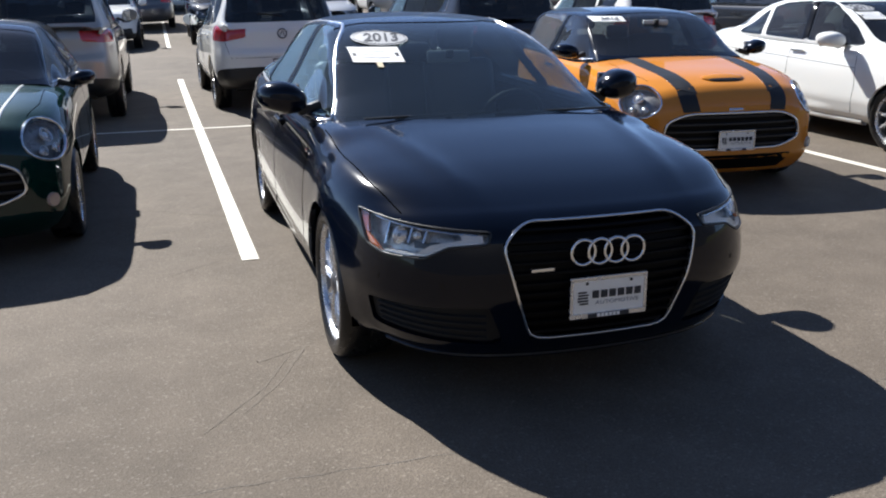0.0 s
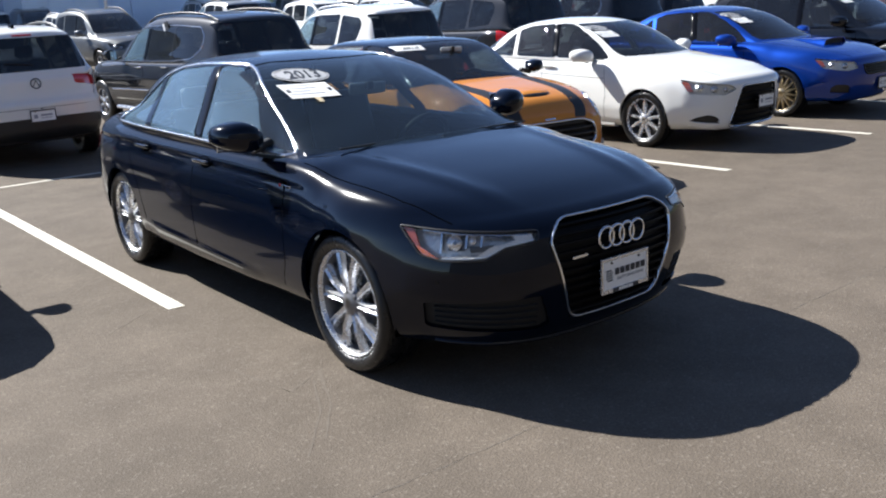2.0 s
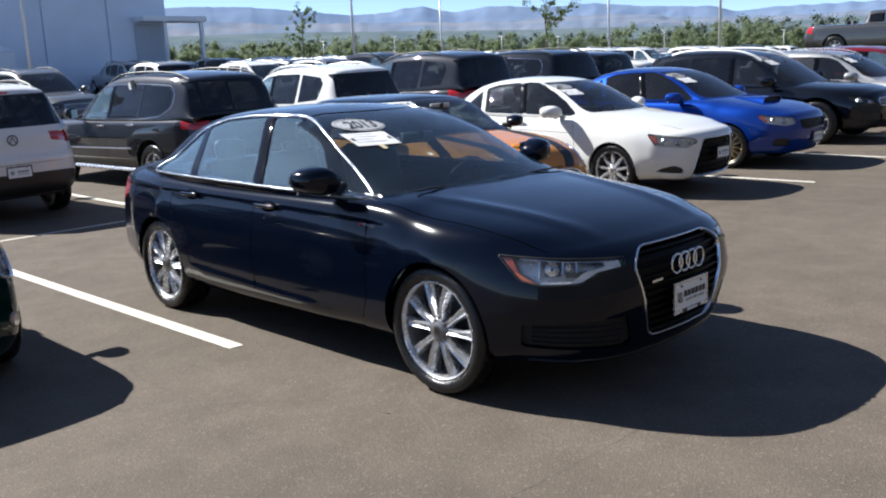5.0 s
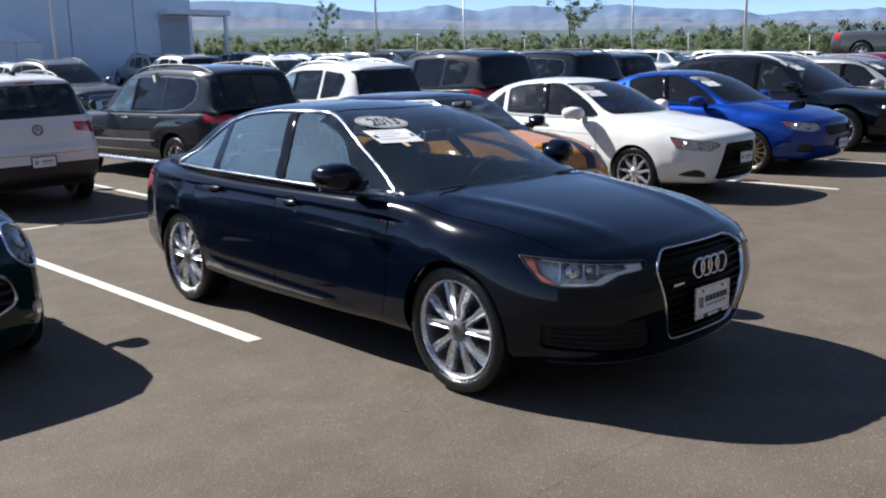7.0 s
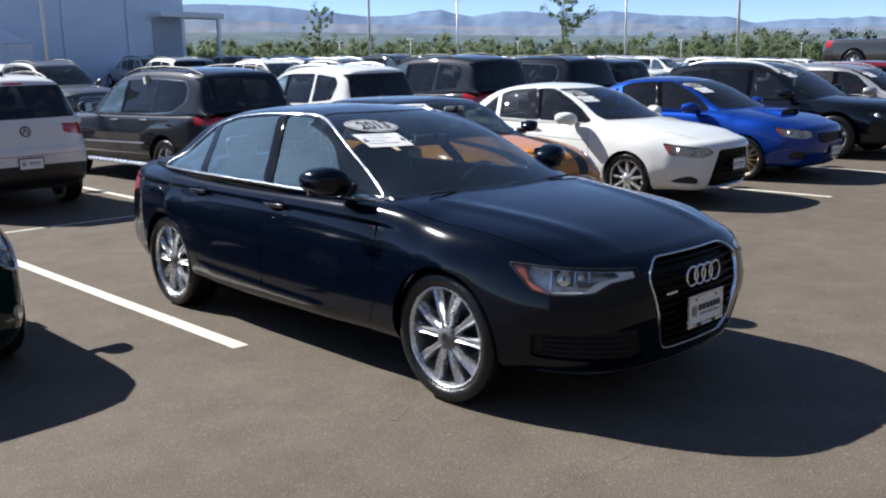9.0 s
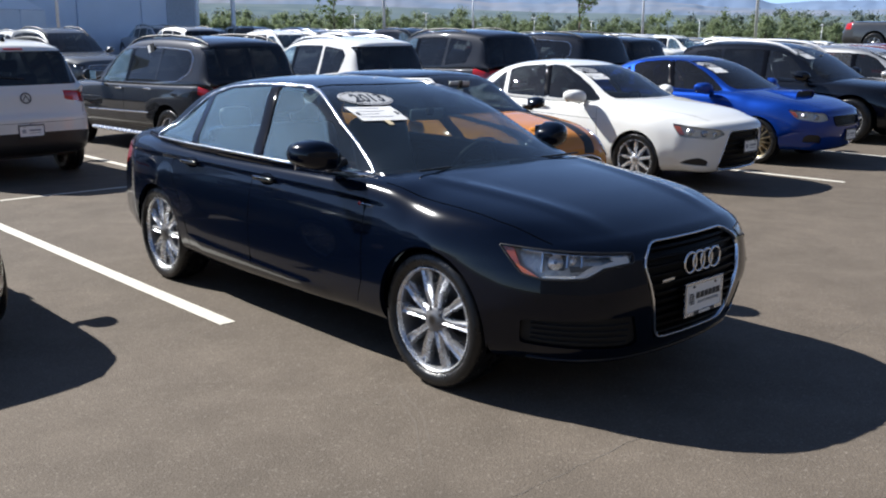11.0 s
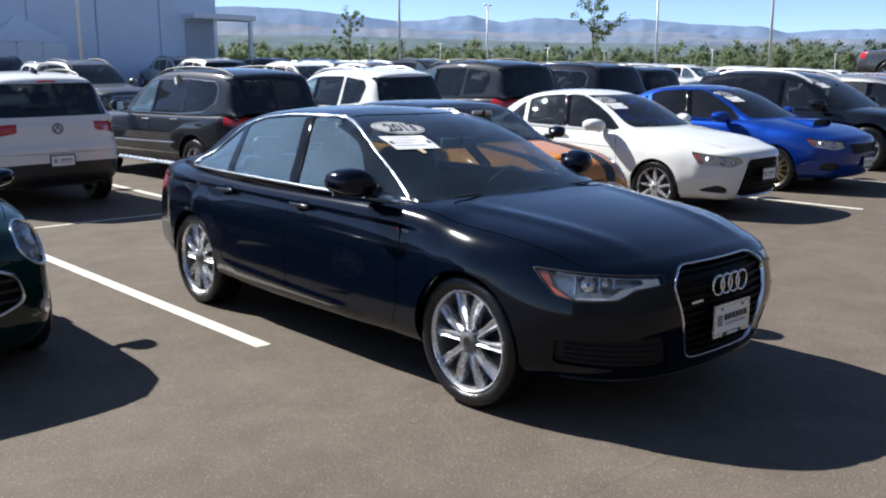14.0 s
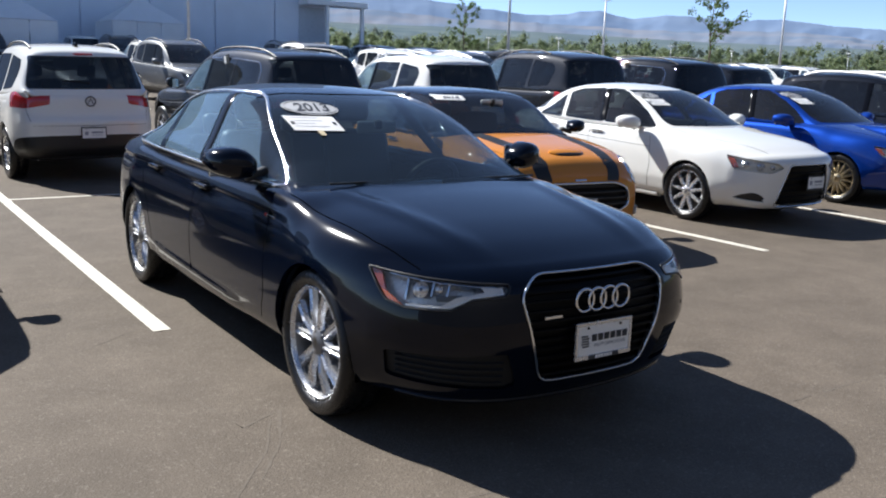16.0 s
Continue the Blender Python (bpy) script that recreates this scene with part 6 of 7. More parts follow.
def streak(name, pts, w, material, seed, label, wander=0.006):
    g = random.Random(seed)
    V, n = [], 0
    for a, b in zip(pts, pts[1:]):
        a, b = Vector(a), Vector(b)
        k = max(2, int((b - a).length / 0.06))
        side = Vector((-(b - a).y, (b - a).x)).normalized()
        for i in range(k + (b == Vector(pts[-1]))):
            q = a.lerp(b, i / k) + side * g.uniform(-wander, wander)
            ww = w * g.uniform(0.25, 1.0) / 2
            for s in (1, -1):
                r = q + side * ww * s
                V.append((r.x, r.y, float(ground_z(r.x, r.y)) + 0.0012))
            n += 1
    V = np.array(V)
    F = grid_faces(n, 2, False)
    if normals(V, F)[:, 2].mean() < 0:
        F = F[:, ::-1]
    tagged(shell_ob(name, (V, normals(V, F), F), material, None), label, name.replace("_", " "), kind="structure")


streak("asphalt_joint", [(-9, -1.06), (-4, -1.05), (-1.7, -1.03), (-0.6, -1.04), (2, -1.0), (7, -0.95), (14, -0.9)], 0.005, CRACK, 1, "narrow dark joint between two asphalt lanes")
streak("asphalt_joint", [(-9, 3.25), (-1.75, 3.19), (-1.1, 2.72), (-0.4, 2.6), (3, 2.7), (9, 2.9)], 0.007, SCUFF, 2, "fine pale crack across the parking bays", 0.02)
streak("tyre_scuff", [(-1.58, 1.42), (-1.15, 1.75), (-0.73, 2.05)], 0.016, SCUFF, 3, "pale tyre scuff on asphalt", 0.002)
streak("tyre_scuff", [(-1.30, 0.45), (-1.22, -0.01), (-0.97, 0.12)], 0.014, SCUFF, 4, "pale tyre scuff beside the front wheel", 0.002)
streak("tyre_scuff", [(-1.00, 0.10), (-1.15, -0.25), (-1.34, -0.52)], 0.016, SCUFF, 5, "pale tyre scuff beside the front wheel", 0.002)
streak("tyre_scuff", [(-1.08, 0.02), (-1.22, -0.28), (-1.48, -0.62)], 0.012, SCUFF, 6, "pale tyre scuff beside the front wheel", 0.002)

# ---- vehicles in place ----
build_car(EXECUTIVE, "sedan", "glossy black executive sedan with chrome window trim and single-frame grille", "black", spot(0, 0), 2)
build_car(HATCH_ORANGE, "hatchback", "orange small hatchback with black roof and black bonnet stripes", "orange", spot(2.82, 2.93, -6), 1)
build_car(WHITE_SPORT, "sedan", "white compact sports sedan with trapezoid black grille", "white", spot(6.10, 3.22), 1)
build_car(BLUE_SPORT, "sedan", "bright blue sports sedan with gold multi-spoke wheels", "blue", spot(9.05, 3.25), 1)
build_car(DARK_SUV, "crossover", "black crossover with silver roof rails", "navy", spot(12.4, 3.36), 1)
build_car(HATCH_GREEN, "hatchback", "dark green small hatchback with pale bonnet stripes", "green", spot(-2.95, 2.58, 1.5), 1)
build_car(PALE_SUV, "crossover", "white crossover seen from its tail, with dealer plate", "white", spot(-0.064, 12.05, 182), 1)
build_car(LONG_SUV, "large_crossover", "charcoal three-row crossover with chrome door handles", "charcoal", spot(3.08, 12.70, 185), 1)


# ---- the rest of the rows ----
SUV_B = resize(SUV, 0.9, 2.75, 1.05, 1.86, 1.76, 0.36, 0.23, spokes=6, extras=(roof_rails(1.2, 2.9),))
SUV_C = resize(SUV, 0.95, 2.9, 1.1, 1.95, 1.88, 0.38, 0.23, spokes=5, extras=(roof_rails(1.2, 3.0, TRIM),))
build_car(dict(SUV_B, glass1=TINT), "crossover", "white crossover with dark glass and roof rails", "white", spot(6.3, 12.6, 180), 1)
build_car(SUV_C, "sport_utility", "dark grey boxy sport utility with chrome-edged windows", "charcoal", spot(9.3, 12.7, 180), 1)
build_car(LONG_SUV, "large_crossover", "black large crossover with tinted glass", "navy", spot(12.4, 13.0, 180), 1)
build_car(resize(SUV, 0.95, 2.9, 1.1, 1.92, 1.68, 0.37, 0.23, spokes=5, extras=(roof_rails(1.2, 3.0, TRIM),)), "sport_utility", "black sport utility with tinted tail glass", "navy", spot(15.1, 13.6, 180), 1)
build_car(resize(SUV, 0.92, 2.68, 1.02, 1.83, 1.52, 0.36, 0.23, spokes=6, glass0=SHADEGLASS, glass1=MIDTINT, extras=(roof_rails(1.2, 2.9, SATIN), price_sheet(-0.55, -0.34, 1.26, 1.34, (-0.44, 1.37, 0.12, 0.035), "2014"))), "crossover", "silver crossover with roof rails", "silver", spot(15.35, 3.1), 1)
build_car(resize(SUV, 0.95, 2.95, 1.15, 1.92, 1.52, 0.37, 0.23, spokes=5), "sport_utility", "dark red sport utility beside the silver crossover", "red", spot(18.7, 3.2), 1)
build_car(resize(SUV, 1.0, 2.85, 1.06, 1.86, 1.92, 0.37, 0.22, spokes=5, lower=[(-1, 0.52), (3, 0.5), (4, 0.62)], taillamp=("B", [(24, 1.05), (35, 1.02), (49, 1.02), (49, 1.20), (35, 1.22), (24, 1.17)], 0.01)), "estate_car",
          "champagne silver estate car with red tail lamps and dark lower cladding", "champagne", spot(-2.97, 11.9, 180), 1)

build_car(dict(SUV_B, glass0=SHADEGLASS), "crossover", "white crossover parked nose-out in the next row", "white", spot(-2.95, 21.9), 1)
build_car(dict(SUV_C, glass0=SHADEGLASS), "sport_utility", "black sport utility parked nose-out in the next row", "navy", spot(0.2, 22.4), 1)
build_car(dict(SEDAN, glass0=SHADEGLASS, glass1=MIDTINT, extras=()), "sedan", "silver sedan parked nose-out in the next row", "silver", spot(3.1, 22.5), 1)
build_car(dict(SUV_C, glass0=SHADEGLASS), "sport_utility", "grey boxy sport utility with dark roof rails", "grey", spot(6.3, 22.7, 4), 1)

FAR = [build_car(spec, nm, lab, colr, spot(-40 - 6 * i, -60, 0), 0, "car", "cars parked in far rows") for i, (spec, nm, lab, colr) in enumerate((
    (SUV_B, "crossover", "white crossover in a far row", "white"), (SUV_C, "sport_utility", "black sport utility in a far row", "navy"),
    (dict(SEDAN, extras=()), "sedan", "silver sedan in a far row", "silver"), (dict(SEDAN, extras=()), "sedan", "white sedan in a far row", "white"),
    (SUV_B, "crossover", "grey crossover in a far row", "grey"), (SUV_C, "sport_utility", "silver sport utility in a far row", "silver"),
    (dict(SEDAN, extras=()), "sedan", "dark sedan in a far row", "charcoal"), (SUV_B, "crossover", "red crossover in a far row", "red")))]
rng = random.Random(11)
ROWS_Y = ((22.6, 0), (32.2, 180), (41.0, 0), (50.6, 180), (60, 0), (70, 180), (80, 0), (90, 180), (99, 0))
first = [True] * len(FAR)


def put_far(k, x, y, h):
    m = spot(x, y, h)
    if first[k]:
        FAR[k].matrix_basis = m
        first[k] = False
    else:
        copy_thing(FAR[k], m)


for y, h in ROWS_Y:
    lo, hi = max(-4.5, 0.22 * y - 9), 1.75 * y + 12
    step = 3.0 if y < 60 else 3.4
    for x in np.arange(lo, min(hi, 130), step):
        if rng.random() < 0.10:
            continue
        if math.hypot(x, y) > 112:
            continue
        kind = rng.choice((0, 0, 1, 2, 3, 3, 4, 5, 6))
        if y < 30 and x < 8.2:
            continue
        put_far(kind, x + rng.uniform(-0.2, 0.2), y + rng.uniform(-0.3, 0.3), h)

PICKUP = resize(SUV, 1.0, 3.4, 1.35, 2.0, 1.9, 0.40, 0.23, spokes=6, taillamp=("B", [(40, 0.92), (49, 0.92), (49, 1.18), (40, 1.18)], 0.01))
PICKUP.update(g1=2.55, zr=[(0.45, 1.2), (0.85, 1.42), (1.2, 1.58), (1.5, 1.645), (2.0, 1.655), (2.3, 1.63), (2.45, 1.48), (2.55, 1.2)], back_y=2.2, shelf=0.2, g0=0.45,
              windows=[[(1.0, 1.21), (1.72, 1.215), (1.75, 1.53), (1.48, 1.53), (1.22, 1.42)], [(1.80, 1.215), (2.25, 1.22), (2.25, 1.50), (1.84, 1.53)]],
              wb=[(0.45, 0.86), (1.5, 0.94), (2.55, 0.90)], wt=[(0.45, 0.80), (1.5, 0.74), (2.55, 0.74)], roof=None)
build_car(PICKUP, "pickup", "dark grey pickup truck on the raised strip beside the lot", "gunmetal", spot(31.0, 7.2), 1, "pickup truck")

# ---- building, canopy, tents ----
METALWALL = plain("grey_wall_panel", (0.64, 0.68, 0.76), 0.6, var=0.12, scale=0.6, bump=0.05)
STEEL = plain("galvanised_steel", (0.66, 0.67, 0.68), 0.5, 0.2, var=0.15, scale=6)
FABRIC = plain("white_tent_fabric", (0.72, 0.73, 0.75), 0.8, var=0.06, scale=2)
DARKWALL = plain("dark_opening", (0.40, 0.43, 0.48), 0.8, var=0.2)
EYE0 = Vector((-3.67, -3.18, 1.58))


def along(dx, dy, r):
    """A place r metres off in that direction from where the camera mostly stands."""
    d = Vector((dx, dy)).normalized() * r
    return EYE0.x + d.x, EYE0.y + d.y


def building():
    b = new("warehouse")
    tagged(b, "tall blue-grey panelled dealership building behind the lot", "building")
    x1, y0 = along(0.461, 0.887, 62)
    z = float(ground_z(x1, y0)) - 1.5
    H, Lx, Ly = 13.5, 52.0, 30.0
    n = 13
    for i in range(n):
        a = x1 - Lx * (i + 1) / n
        c = x1 - Lx * i / n
        bm = box(bmesh.new(), a + 0.05, c - 0.05, y0, y0 + 0.25, z, z + H, 0.03)
        part("wall_panel", bm, METALWALL, b)
    bm = box(bmesh.new(), x1 - Lx, x1 - 0.02, y0 + 0.12, y0 + Ly, z, z + H - 0.2)
    part("wall", bm, METALWALL, b)
    bm = box(bmesh.new(), x1 - Lx - 0.2, x1 + 0.2, y0 - 0.15, y0 + Ly, z + H - 0.2, z + H + 0.3, 0.05)
    part("parapet", bm, STEEL, b)
    bm = box(bmesh.new(), x1 - 2.3, x1 - 0.2, y0 - 0.05, y0 + 0.02, z, z + 5.6)
    part("doorway", bm, DARKWALL, b)
    bm = box(bmesh.new(), x1 - 5.6, x1 - 5.3, y0 - 0.2, y0, z + 10.0, z + 10.4, 0.03)
    part("wall_lamp", bm, STEEL, b)
    return x1, y0, z


bx, by, bz = building()


def canopy():
    c = new("canopy")
    tagged(c, "flat white steel canopy on slim posts beside the building", "canopy")
    ya, yb = by - 1.5, by - 0.1
    xa, xb = EYE0.x + (ya - EYE0.y) * 0.490, EYE0.x + (ya - EYE0.y) * 0.496 / 0.865
    zt = 1.58 + 0.0765 * math.hypot(xb - EYE0.x, ya - EYE0.y)
    bm = box(bmesh.new(), xa, xb, ya, yb, zt - 0.34, zt, 0.04)
    part("roof_slab", bm, FABRIC, c)
    for x in (xa + 0.35 * (xb - xa), xb - 0.3):
        bm = box(bmesh.new(), x - 0.12, x + 0.12, ya + 0.2, ya + 0.42, bz, zt - 0.33, 0.02)
        part("post", bm, STEEL, c)


canopy()


def tent(x, y, w, h):
    t = new("tent")
    tagged(t, "white frame tent with peaked roof in front of the building", "tent")
    z = float(ground_z(x, y))
    bm = bmesh.new()
    ring = [bm.verts.new((x + a * w / 2, y + b * w / 2, z + h * 0.62)) for a, b in ((-1, -1), (1, -1), (1, 1), (-1, 1))]
    mid = [bm.verts.new((x + a * w * 0.18, y + b * w * 0.18, z + h * 0.84)) for a, b in ((-1, -1), (1, -1), (1, 1), (-1, 1))]
    top = bm.verts.new((x, y, z + h))
    for i in range(4):
        j = (i + 1) % 4
        bm.faces.new((ring[i], ring[j], mid[j], mid[i]))
        bm.faces.new((mid[i], mid[j], top))
    part("roof", bm, FABRIC, t)
    walls = [(x - w / 2 + w * i / 3 + 0.02, x - w / 2 + w * (i + 1) / 3 - 0.02, y - w / 2, y - w / 2 + 0.03) for i in range(3)]
    walls += [(x + w / 2 - 0.03, x + w / 2, y - w / 2 + 0.05, y + w / 2), (x - w / 2, x - w / 2 + 0.03, y - w / 2 + 0.05, y + w / 2)]
    for a in walls:
        part("side_wall", box(bmesh.new(), *a, z, z + h * 0.62 - 0.02), FABRIC, t)


tent(*along(0.279, 0.958, 54), 3.9, 4.1)
tent(*along(0.16, 0.985, 50), 3.9, 3.9)


def lamp_post(dx, dy, r, h=9.0, rad=0.09):
    x, y = along(dx, dy, r)
    z = float(ground_z(x, y))
    p = new("lamp_post")
    tagged(p, "slim grey steel lot lamp post", "lamp post", "lamp posts of the lot")
    bm = bmesh.new()
    bmesh.ops.create_cone(bm, cap_ends=True, segments=14, radius1=rad * 1.15, radius2=rad * 0.75, depth=h - 0.7, matrix=Matrix.Translation((x, y, z + 0.7 + (h - 0.7) / 2)))
    part("pole", bm, STEEL, p, smooth=True)
    bm = bmesh.new()
    bmesh.ops.create_cone(bm, cap_ends=True, segments=18, radius1=0.32, radius2=0.30, depth=0.72, matrix=Matrix.Translation((x, y, z + 0.34)))
    part("concrete_base", bm, plain_disc, p, smooth=False)
    for s in (1, -1):
        bm = box(bmesh.new(), x + s * 0.12, x + s * 0.45, y - 0.13, y + 0.13, z + h - 0.12, z + h + 0.02, 0.03) if s > 0 else box(bmesh.new(), x - 0.45, x - 0.12, y - 0.13, y + 0.13, z + h - 0.12, z + h + 0.02, 0.03)
        part("lamp_head", bm, STEEL, p)


for a in ((0.334, 0.943, 40, 9.0, 0.06), (0.625, 0.78, 60), (0.698, 0.715, 85, 7.2), (0.817, 0.576, 75), (0.878, 0.479, 42, 9.0, 0.06), (0.66, 0.75, 120, 4.4, 0.05), (0.745, 0.667, 135, 4.4, 0.05),
          (0.785, 0.62, 150, 4.4, 0.05), (0.85, 0.527, 130, 4.4, 0.05), (0.60, 0.80, 140, 4.4, 0.05), (0.905, 0.42, 150, 4.4, 0.05)):
    lamp_post(*a)

# ---- trees ----
BARK = plain("bark", (0.10, 0.075, 0.055), 0.9, var=0.4, scale=12, bump=0.6)


def leafmat(name, col):
    m, n, l, b = node_mat(name)
    g = n.new("ShaderNodeNewGeometry")
    r = n.new("ShaderNodeMapRange")
    r.inputs["To Min"].default_value, r.inputs["To Max"].default_value = 0.7, 1.3
    x = n.new("ShaderNodeVectorMath")
    x.operation = "SCALE"
    x.inputs[0].default_value = col
    l.new(g.outputs["Random Per Island"], r.inputs["Value"])
    l.new(r.outputs[0], x.inputs["Scale"])
    l.new(x.outputs[0], b.inputs["Base Color"])
    b.inputs["Roughness"].default_value = 0.6
    t = n.new("ShaderNodeBsdfTranslucent")
    l.new(x.outputs[0], t.inputs[0])
    mx = n.new("ShaderNodeMixShader")
    mx.inputs[0].default_value = 0.55
    l.new(b.outputs[0], mx.inputs[1])
    l.new(t.outputs[0], mx.inputs[2])
    l.new(mx.outputs[0], n["Material Output"].inputs[0])
    return m


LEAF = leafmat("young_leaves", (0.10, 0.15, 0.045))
# far leaves: haze is put into the colours, most in the farthest belt
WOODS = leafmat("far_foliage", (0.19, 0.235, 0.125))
FARWOODS = leafmat("haze_tinted_foliage", (0.16, 0.20, 0.17))


def leaf_cloud(centres, count, size, seed):
    """Many small leaf cards scattered in uneven clumps; (x, y, z, radius) of the clumps."""
    g = np.random.default_rng(seed)
    c = np.array(centres)
    k = g.integers(0, len(c), count)
    d = g.normal(size=(count, 3))
    d /= np.linalg.norm(d, axis=1, keepdims=True)
    p = c[k, :3] + d * c[k, 3:4] * g.random((count, 1)) ** 0.45
    a, b = g.normal(size=(count, 3)), g.normal(size=(count, 3))
    a /= np.linalg.norm(a, axis=1, keepdims=True)
    b = np.cross(a, b)
    b /= np.linalg.norm(b, axis=1, keepdims=True)
    s = size * g.uniform(0.6, 1.4, (count, 1))
    V = np.stack([p - a * s, p + b * s * 0.55, p + a * s, p - b * s * 0.55], 1).reshape(-1, 3)
    i = np.arange(count)[:, None] * 4
    return V, np.concatenate([i + [0, 1, 2], i + [0, 2, 3]])


def young_tree(dx, dy, r, h, seed):
    x, y = along(dx, dy, r)
    z = float(ground_z(x, y))
    g = random.Random(seed)
    t = new("tree")
    t.location = (x, y, z)
    tagged(t, "young thin-crowned deciduous tree in the lot", "tree", "young trees")
    bm = bmesh.new()

    def limb(p, q, r0, r1):
        d = q - p
        m = Matrix.Translation((p + q) / 2) @ d.to_track_quat("Z", "Y").to_matrix().to_4x4()
        bmesh.ops.create_cone(bm, cap_ends=True, segments=7, radius1=r0, radius2=r1, depth=d.length, matrix=m)
    prev = Vector((0, 0, 0))
    clumps = []
    N = 7
    for i in range(N):
        q = Vector((g.uniform(-0.06, 0.06), g.uniform(-0.06, 0.06), h * 0.93 * (i + 1) / N))
        limb(prev, q, 0.085 * (1 - i / N) + 0.012, 0.085 * (1 - (i + 1) / N) + 0.012)
        prev = q
    for i in range(22):
        z0 = h * g.uniform(0.28, 0.88)
        a = g.uniform(0, 6.28)
        ln = h * 0.26 * (1 - abs(z0 / h - 0.52)) * g.uniform(0.6, 1.2)
        p = Vector((0, 0, z0))
        q = p + Vector((math.cos(a) * ln, math.sin(a) * ln, ln * g.uniform(0.5, 1.1)))
        limb(p, q, 0.02, 0.007)
        clumps.append((*q, 0.28 * g.uniform(0.7, 1.4)))
        clumps.append((*p.lerp(q, 0.6), 0.2))
    part("trunk", bm, BARK, t, smooth=True)
    V, F = leaf_cloud(clumps, 2200, 0.075, seed)
    mesh_ob("crown", V, F, LEAF, t, smooth=False)


young_tree(0.776, 0.630, 62, 6.8, 3)
young_tree(0.582, 0.813, 85, 6.4, 5)


def woods():
    """The belt of cottonwoods beyond the lot: trunks with clumped, broken crowns."""
    g = random.Random(21)
    for band, (r0, r1, n, h0, h1) in enumerate(((215, 245, 150, 3.4, 6.4), (250, 300, 230, 5.6, 10.2), (400, 480, 260, 10.0, 14.0))):
        clumps, bm = [], bmesh.new()
        for i in range(n):
            a = radians(-6 + 92 * (i + g.random()) / n)
            r = g.uniform(r0, r1)
            x, y = EYE0.x + r * math.cos(a), EYE0.y + r * math.sin(a)
            z = float(ground_z(x, y)) - 0.3
            h = (h0 + (h1 - h0) * g.random() ** 1.6) * (0.6 if g.random() < 0.2 else 1.0) * (1 + 0.25 * math.exp(-((math.degrees(a) - 28) / 2.5) ** 2) + 0.45 * math.exp(-((math.degrees(a) - 26.9) / 0.7) ** 2))
            bmesh.ops.create_cone(bm, cap_ends=False, segments=5, radius1=0.25, radius2=0.1, depth=h * 0.6, matrix=Matrix.Translation((x, y, z + h * 0.3)))
            wide = g.uniform(0.24, 0.42) * h
            for k in range(g.randint(9, 14)):
                # a rounded crown, widest a little below its middle
                u, b, rad = g.uniform(-0.9, 1.0), g.uniform(0, 6.28), g.uniform(0.3, 1.0)
                side = wide * math.sqrt(max(0.05, 1 - u * u)) * rad
                clumps.append((x + side * math.cos(b), y + side * math.sin(b), z + h * (0.52 + 0.36 * u), h * g.uniform(0.14, 0.23)))
            if g.random() < 0.7:
                # low scrub between the trunks
                clumps.append((x + g.uniform(-1, 1) * h, y + g.uniform(-1, 1) * h, z + 0.6, h * g.uniform(0.16, 0.26)))
        w = new("woods")
        tagged(w, "belt of green cottonwoods beyond the car lot", "woods", kind="stuff")
        part("trunks", bm, BARK, w)
        V, F = leaf_cloud(clumps, (210000, 230000, 100000)[band], (0.20, 0.23, 0.41)[band], 31 + band)
        # the dense inside of every clump, under its leaves
        q = np.random.default_rng(41 + band)
        ball = bmesh.new()
        bmesh.ops.create_icosphere(ball, subdivisions=1, radius=1.0)
        bv, bf = np.array([v.co[:] for v in ball.verts]), np.array([[v.index for v in f.verts] for f in ball.faces])
        ball.free()
        c = np.array(clumps)
        core = (c[:, None, :3] + bv[None] * c[:, None, 3:4] * q.uniform(0.2, 0.5, (len(c), len(bv), 1))).reshape(-1, 3)
        F = np.concatenate([F, len(V) + (np.arange(len(c))[:, None, None] * len(bv) + bf[None]).reshape(-1, 3)])
        V = np.concatenate([V, core])
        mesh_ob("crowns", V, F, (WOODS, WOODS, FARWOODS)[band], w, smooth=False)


woods()


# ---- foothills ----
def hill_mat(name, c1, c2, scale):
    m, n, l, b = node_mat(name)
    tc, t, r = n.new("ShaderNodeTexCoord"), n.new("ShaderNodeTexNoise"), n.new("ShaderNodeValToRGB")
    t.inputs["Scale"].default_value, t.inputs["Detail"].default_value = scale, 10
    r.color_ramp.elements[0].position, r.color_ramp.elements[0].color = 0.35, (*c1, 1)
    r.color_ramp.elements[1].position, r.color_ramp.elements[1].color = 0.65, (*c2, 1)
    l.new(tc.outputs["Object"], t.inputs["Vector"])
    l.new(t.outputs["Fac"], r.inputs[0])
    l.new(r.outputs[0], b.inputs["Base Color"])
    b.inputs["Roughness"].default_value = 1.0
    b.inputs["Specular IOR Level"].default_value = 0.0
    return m


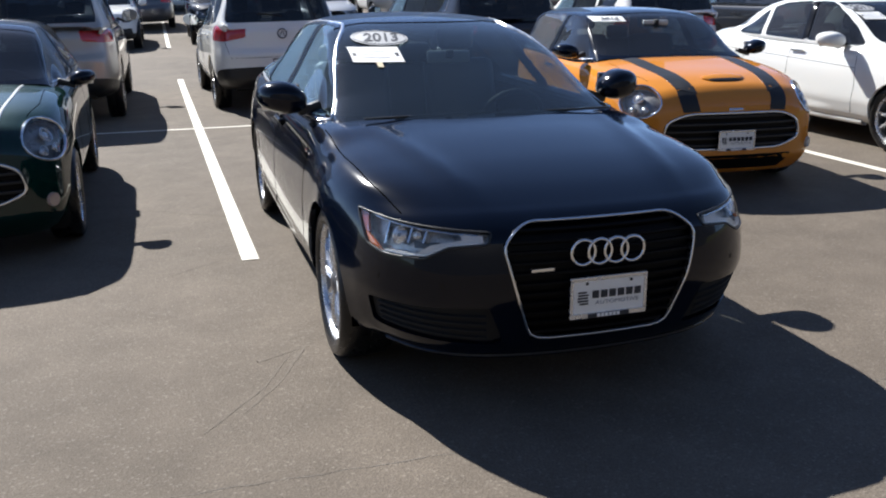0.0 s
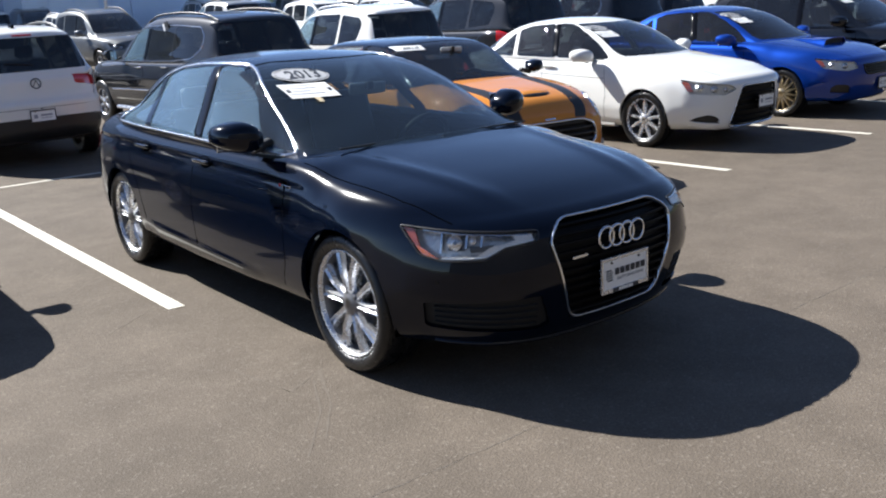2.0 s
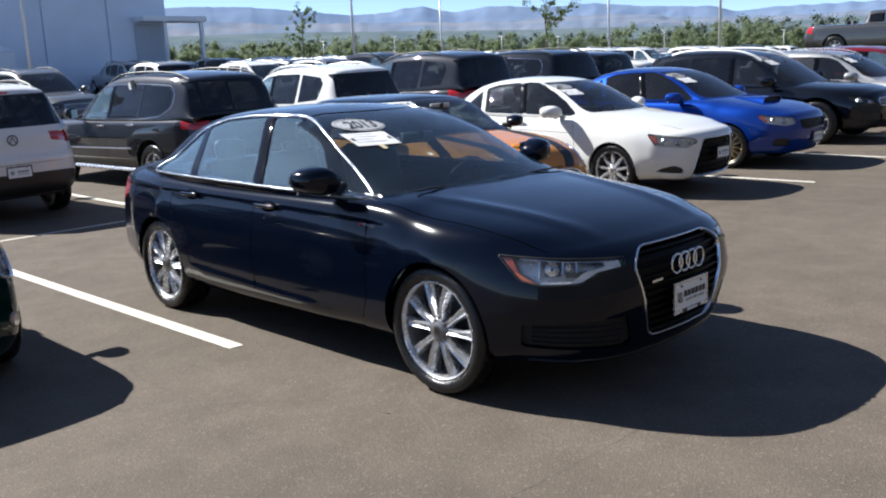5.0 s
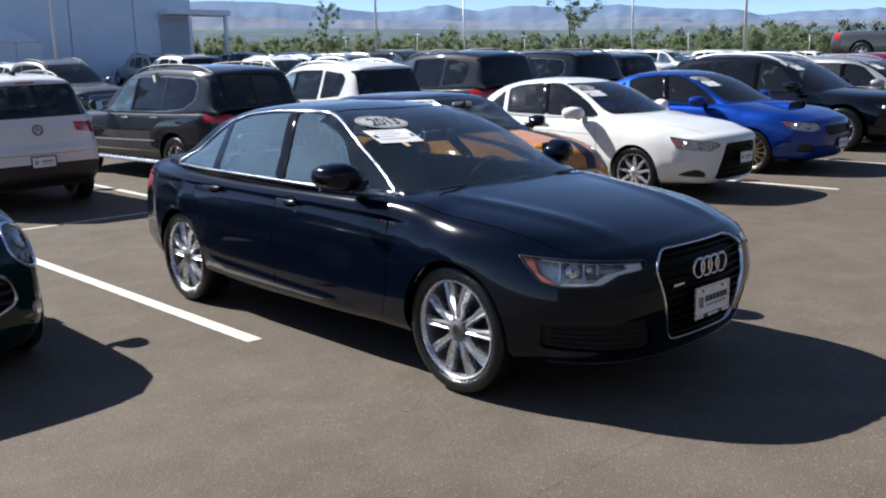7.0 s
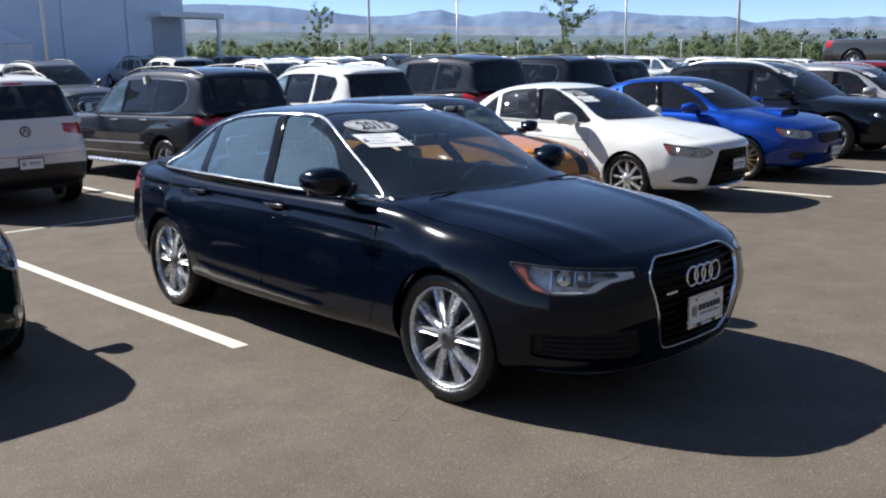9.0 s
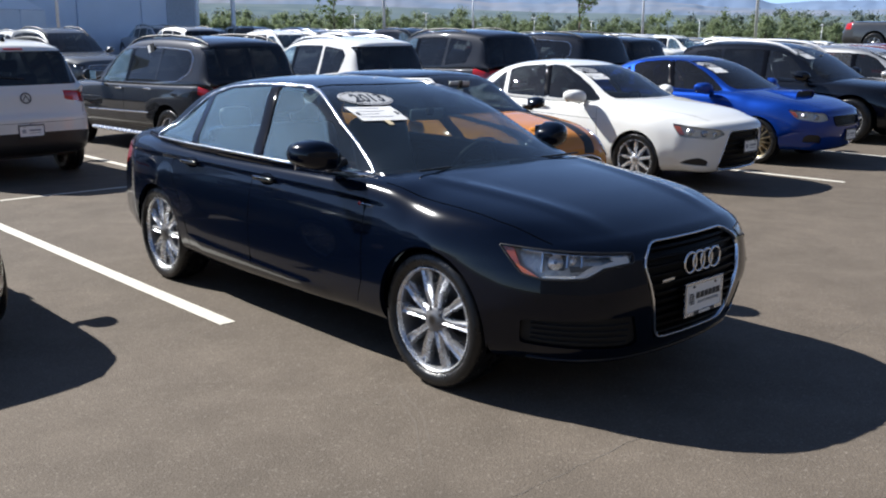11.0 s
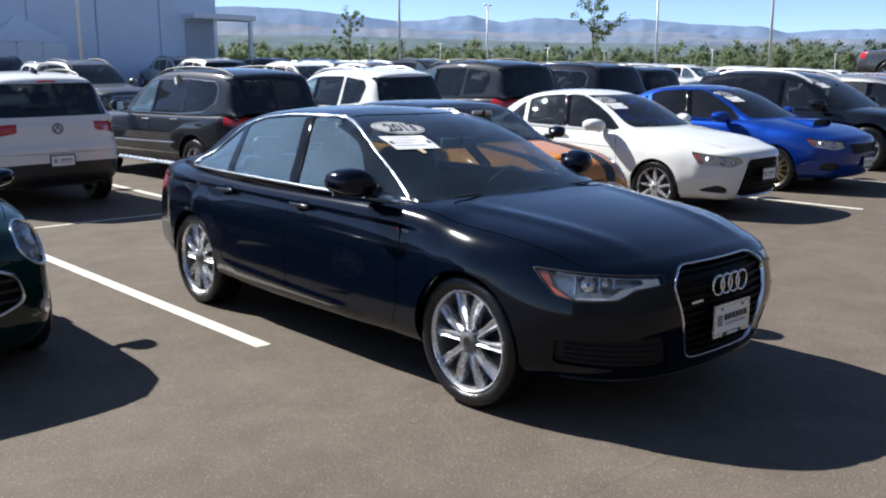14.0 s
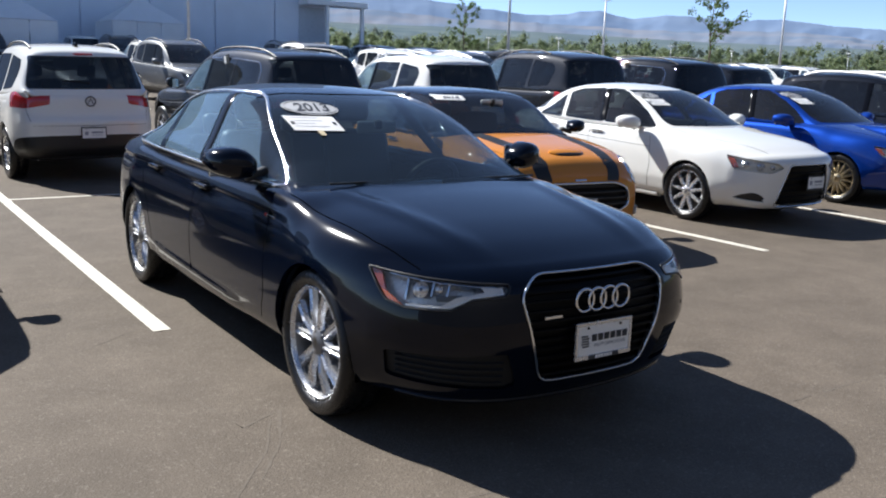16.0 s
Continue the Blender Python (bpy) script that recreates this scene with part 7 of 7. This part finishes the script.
def hills(r, base, elev, rough, seed, material, label):
    """A ridge of foothills: crest heights by direction, broken into peaks, with spurs and gullies running down from it."""
    A = np.radians(np.linspace(-20, 120, 700))
    R = 22
    f = curve_fn(elev)

    def ridged(u, v, w):
        return 1 - 2 * abs(noise.noise(Vector((u, v, w))))
    crest = [(float(f(math.degrees(a))) - base) * r + rough * r * (0.55 * ridged(a * 16, seed, 0) + 0.45 * ridged(a * 43, seed, 1) + 0.22 * ridged(a * 110, seed, 2) - 0.25) for a in A]
    V = []
    for j in range(R):
        t = j / (R - 1)
        for a, c in zip(A, crest):
            rr = r - 900 * (1 - t) + 60 * noise.noise(Vector((a * 9, t * 3, seed)))
            x, y = EYE0.x + rr * math.cos(a), EYE0.y + rr * math.sin(a)
            skew = a + 0.05 * t
            spur = ridged(skew * 36, t * 1.3, seed + 5) + 0.55 * ridged(skew * 85, t * 2.2, seed + 9) + 0.3 * ridged(skew * 190, t * 4, seed + 3)
            h = c * t ** 1.25 + rough * r * 0.85 * spur * math.sin(math.pi * t) * (0.4 + 0.6 * t)
            V.append((x, y, 1.58 + base * rr + max(h, -20)))
    V = np.array(V)
    F = grid_faces(R, len(A), False)
    if normals(V, F)[:, 2].mean() < 0:
        F = F[:, ::-1]
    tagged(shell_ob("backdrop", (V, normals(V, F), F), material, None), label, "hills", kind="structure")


# aerial haze is put into these base colours, bluer with distance
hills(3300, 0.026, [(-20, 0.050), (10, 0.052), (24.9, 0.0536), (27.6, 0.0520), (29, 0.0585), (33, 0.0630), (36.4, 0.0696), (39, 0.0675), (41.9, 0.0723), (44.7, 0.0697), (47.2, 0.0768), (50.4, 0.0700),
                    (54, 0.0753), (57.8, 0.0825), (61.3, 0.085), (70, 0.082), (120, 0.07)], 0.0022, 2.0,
      hill_mat("haze_tinted_ridge", (0.135, 0.192, 0.295), (0.165, 0.222, 0.32), 0.004), "foothills on the horizon with blue haze in their colour")
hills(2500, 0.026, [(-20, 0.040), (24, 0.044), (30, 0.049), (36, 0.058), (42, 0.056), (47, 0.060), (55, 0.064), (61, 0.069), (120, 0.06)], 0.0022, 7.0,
      hill_mat("haze_tinted_tan_hills", (0.135, 0.182, 0.255), (0.20, 0.215, 0.255), 0.006), "pale tan lower foothills below the ridge, haze in their colour")
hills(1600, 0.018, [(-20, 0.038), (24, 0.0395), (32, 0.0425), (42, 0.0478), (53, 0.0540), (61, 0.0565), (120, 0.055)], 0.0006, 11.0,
      hill_mat("haze_tinted_plain", (0.09, 0.125, 0.145), (0.13, 0.165, 0.175), 0.012), "wooded plain below the foothills, haze in its colour")


# ---- plain unseen wall behind the camera, added to darken reflections ----
UNSEENWALL = plain("unseen_dark_wall", (0.05, 0.052, 0.056), 0.5, var=0.15, scale=0.5)
bm = box(bmesh.new(), -45, 45, -15, -14, -0.2, 8.0)
tagged(part("unseen_wall_south", bm, UNSEENWALL), "plain dark unseen wall, added to close the lot and darken reflections", "wall", kind="structure")
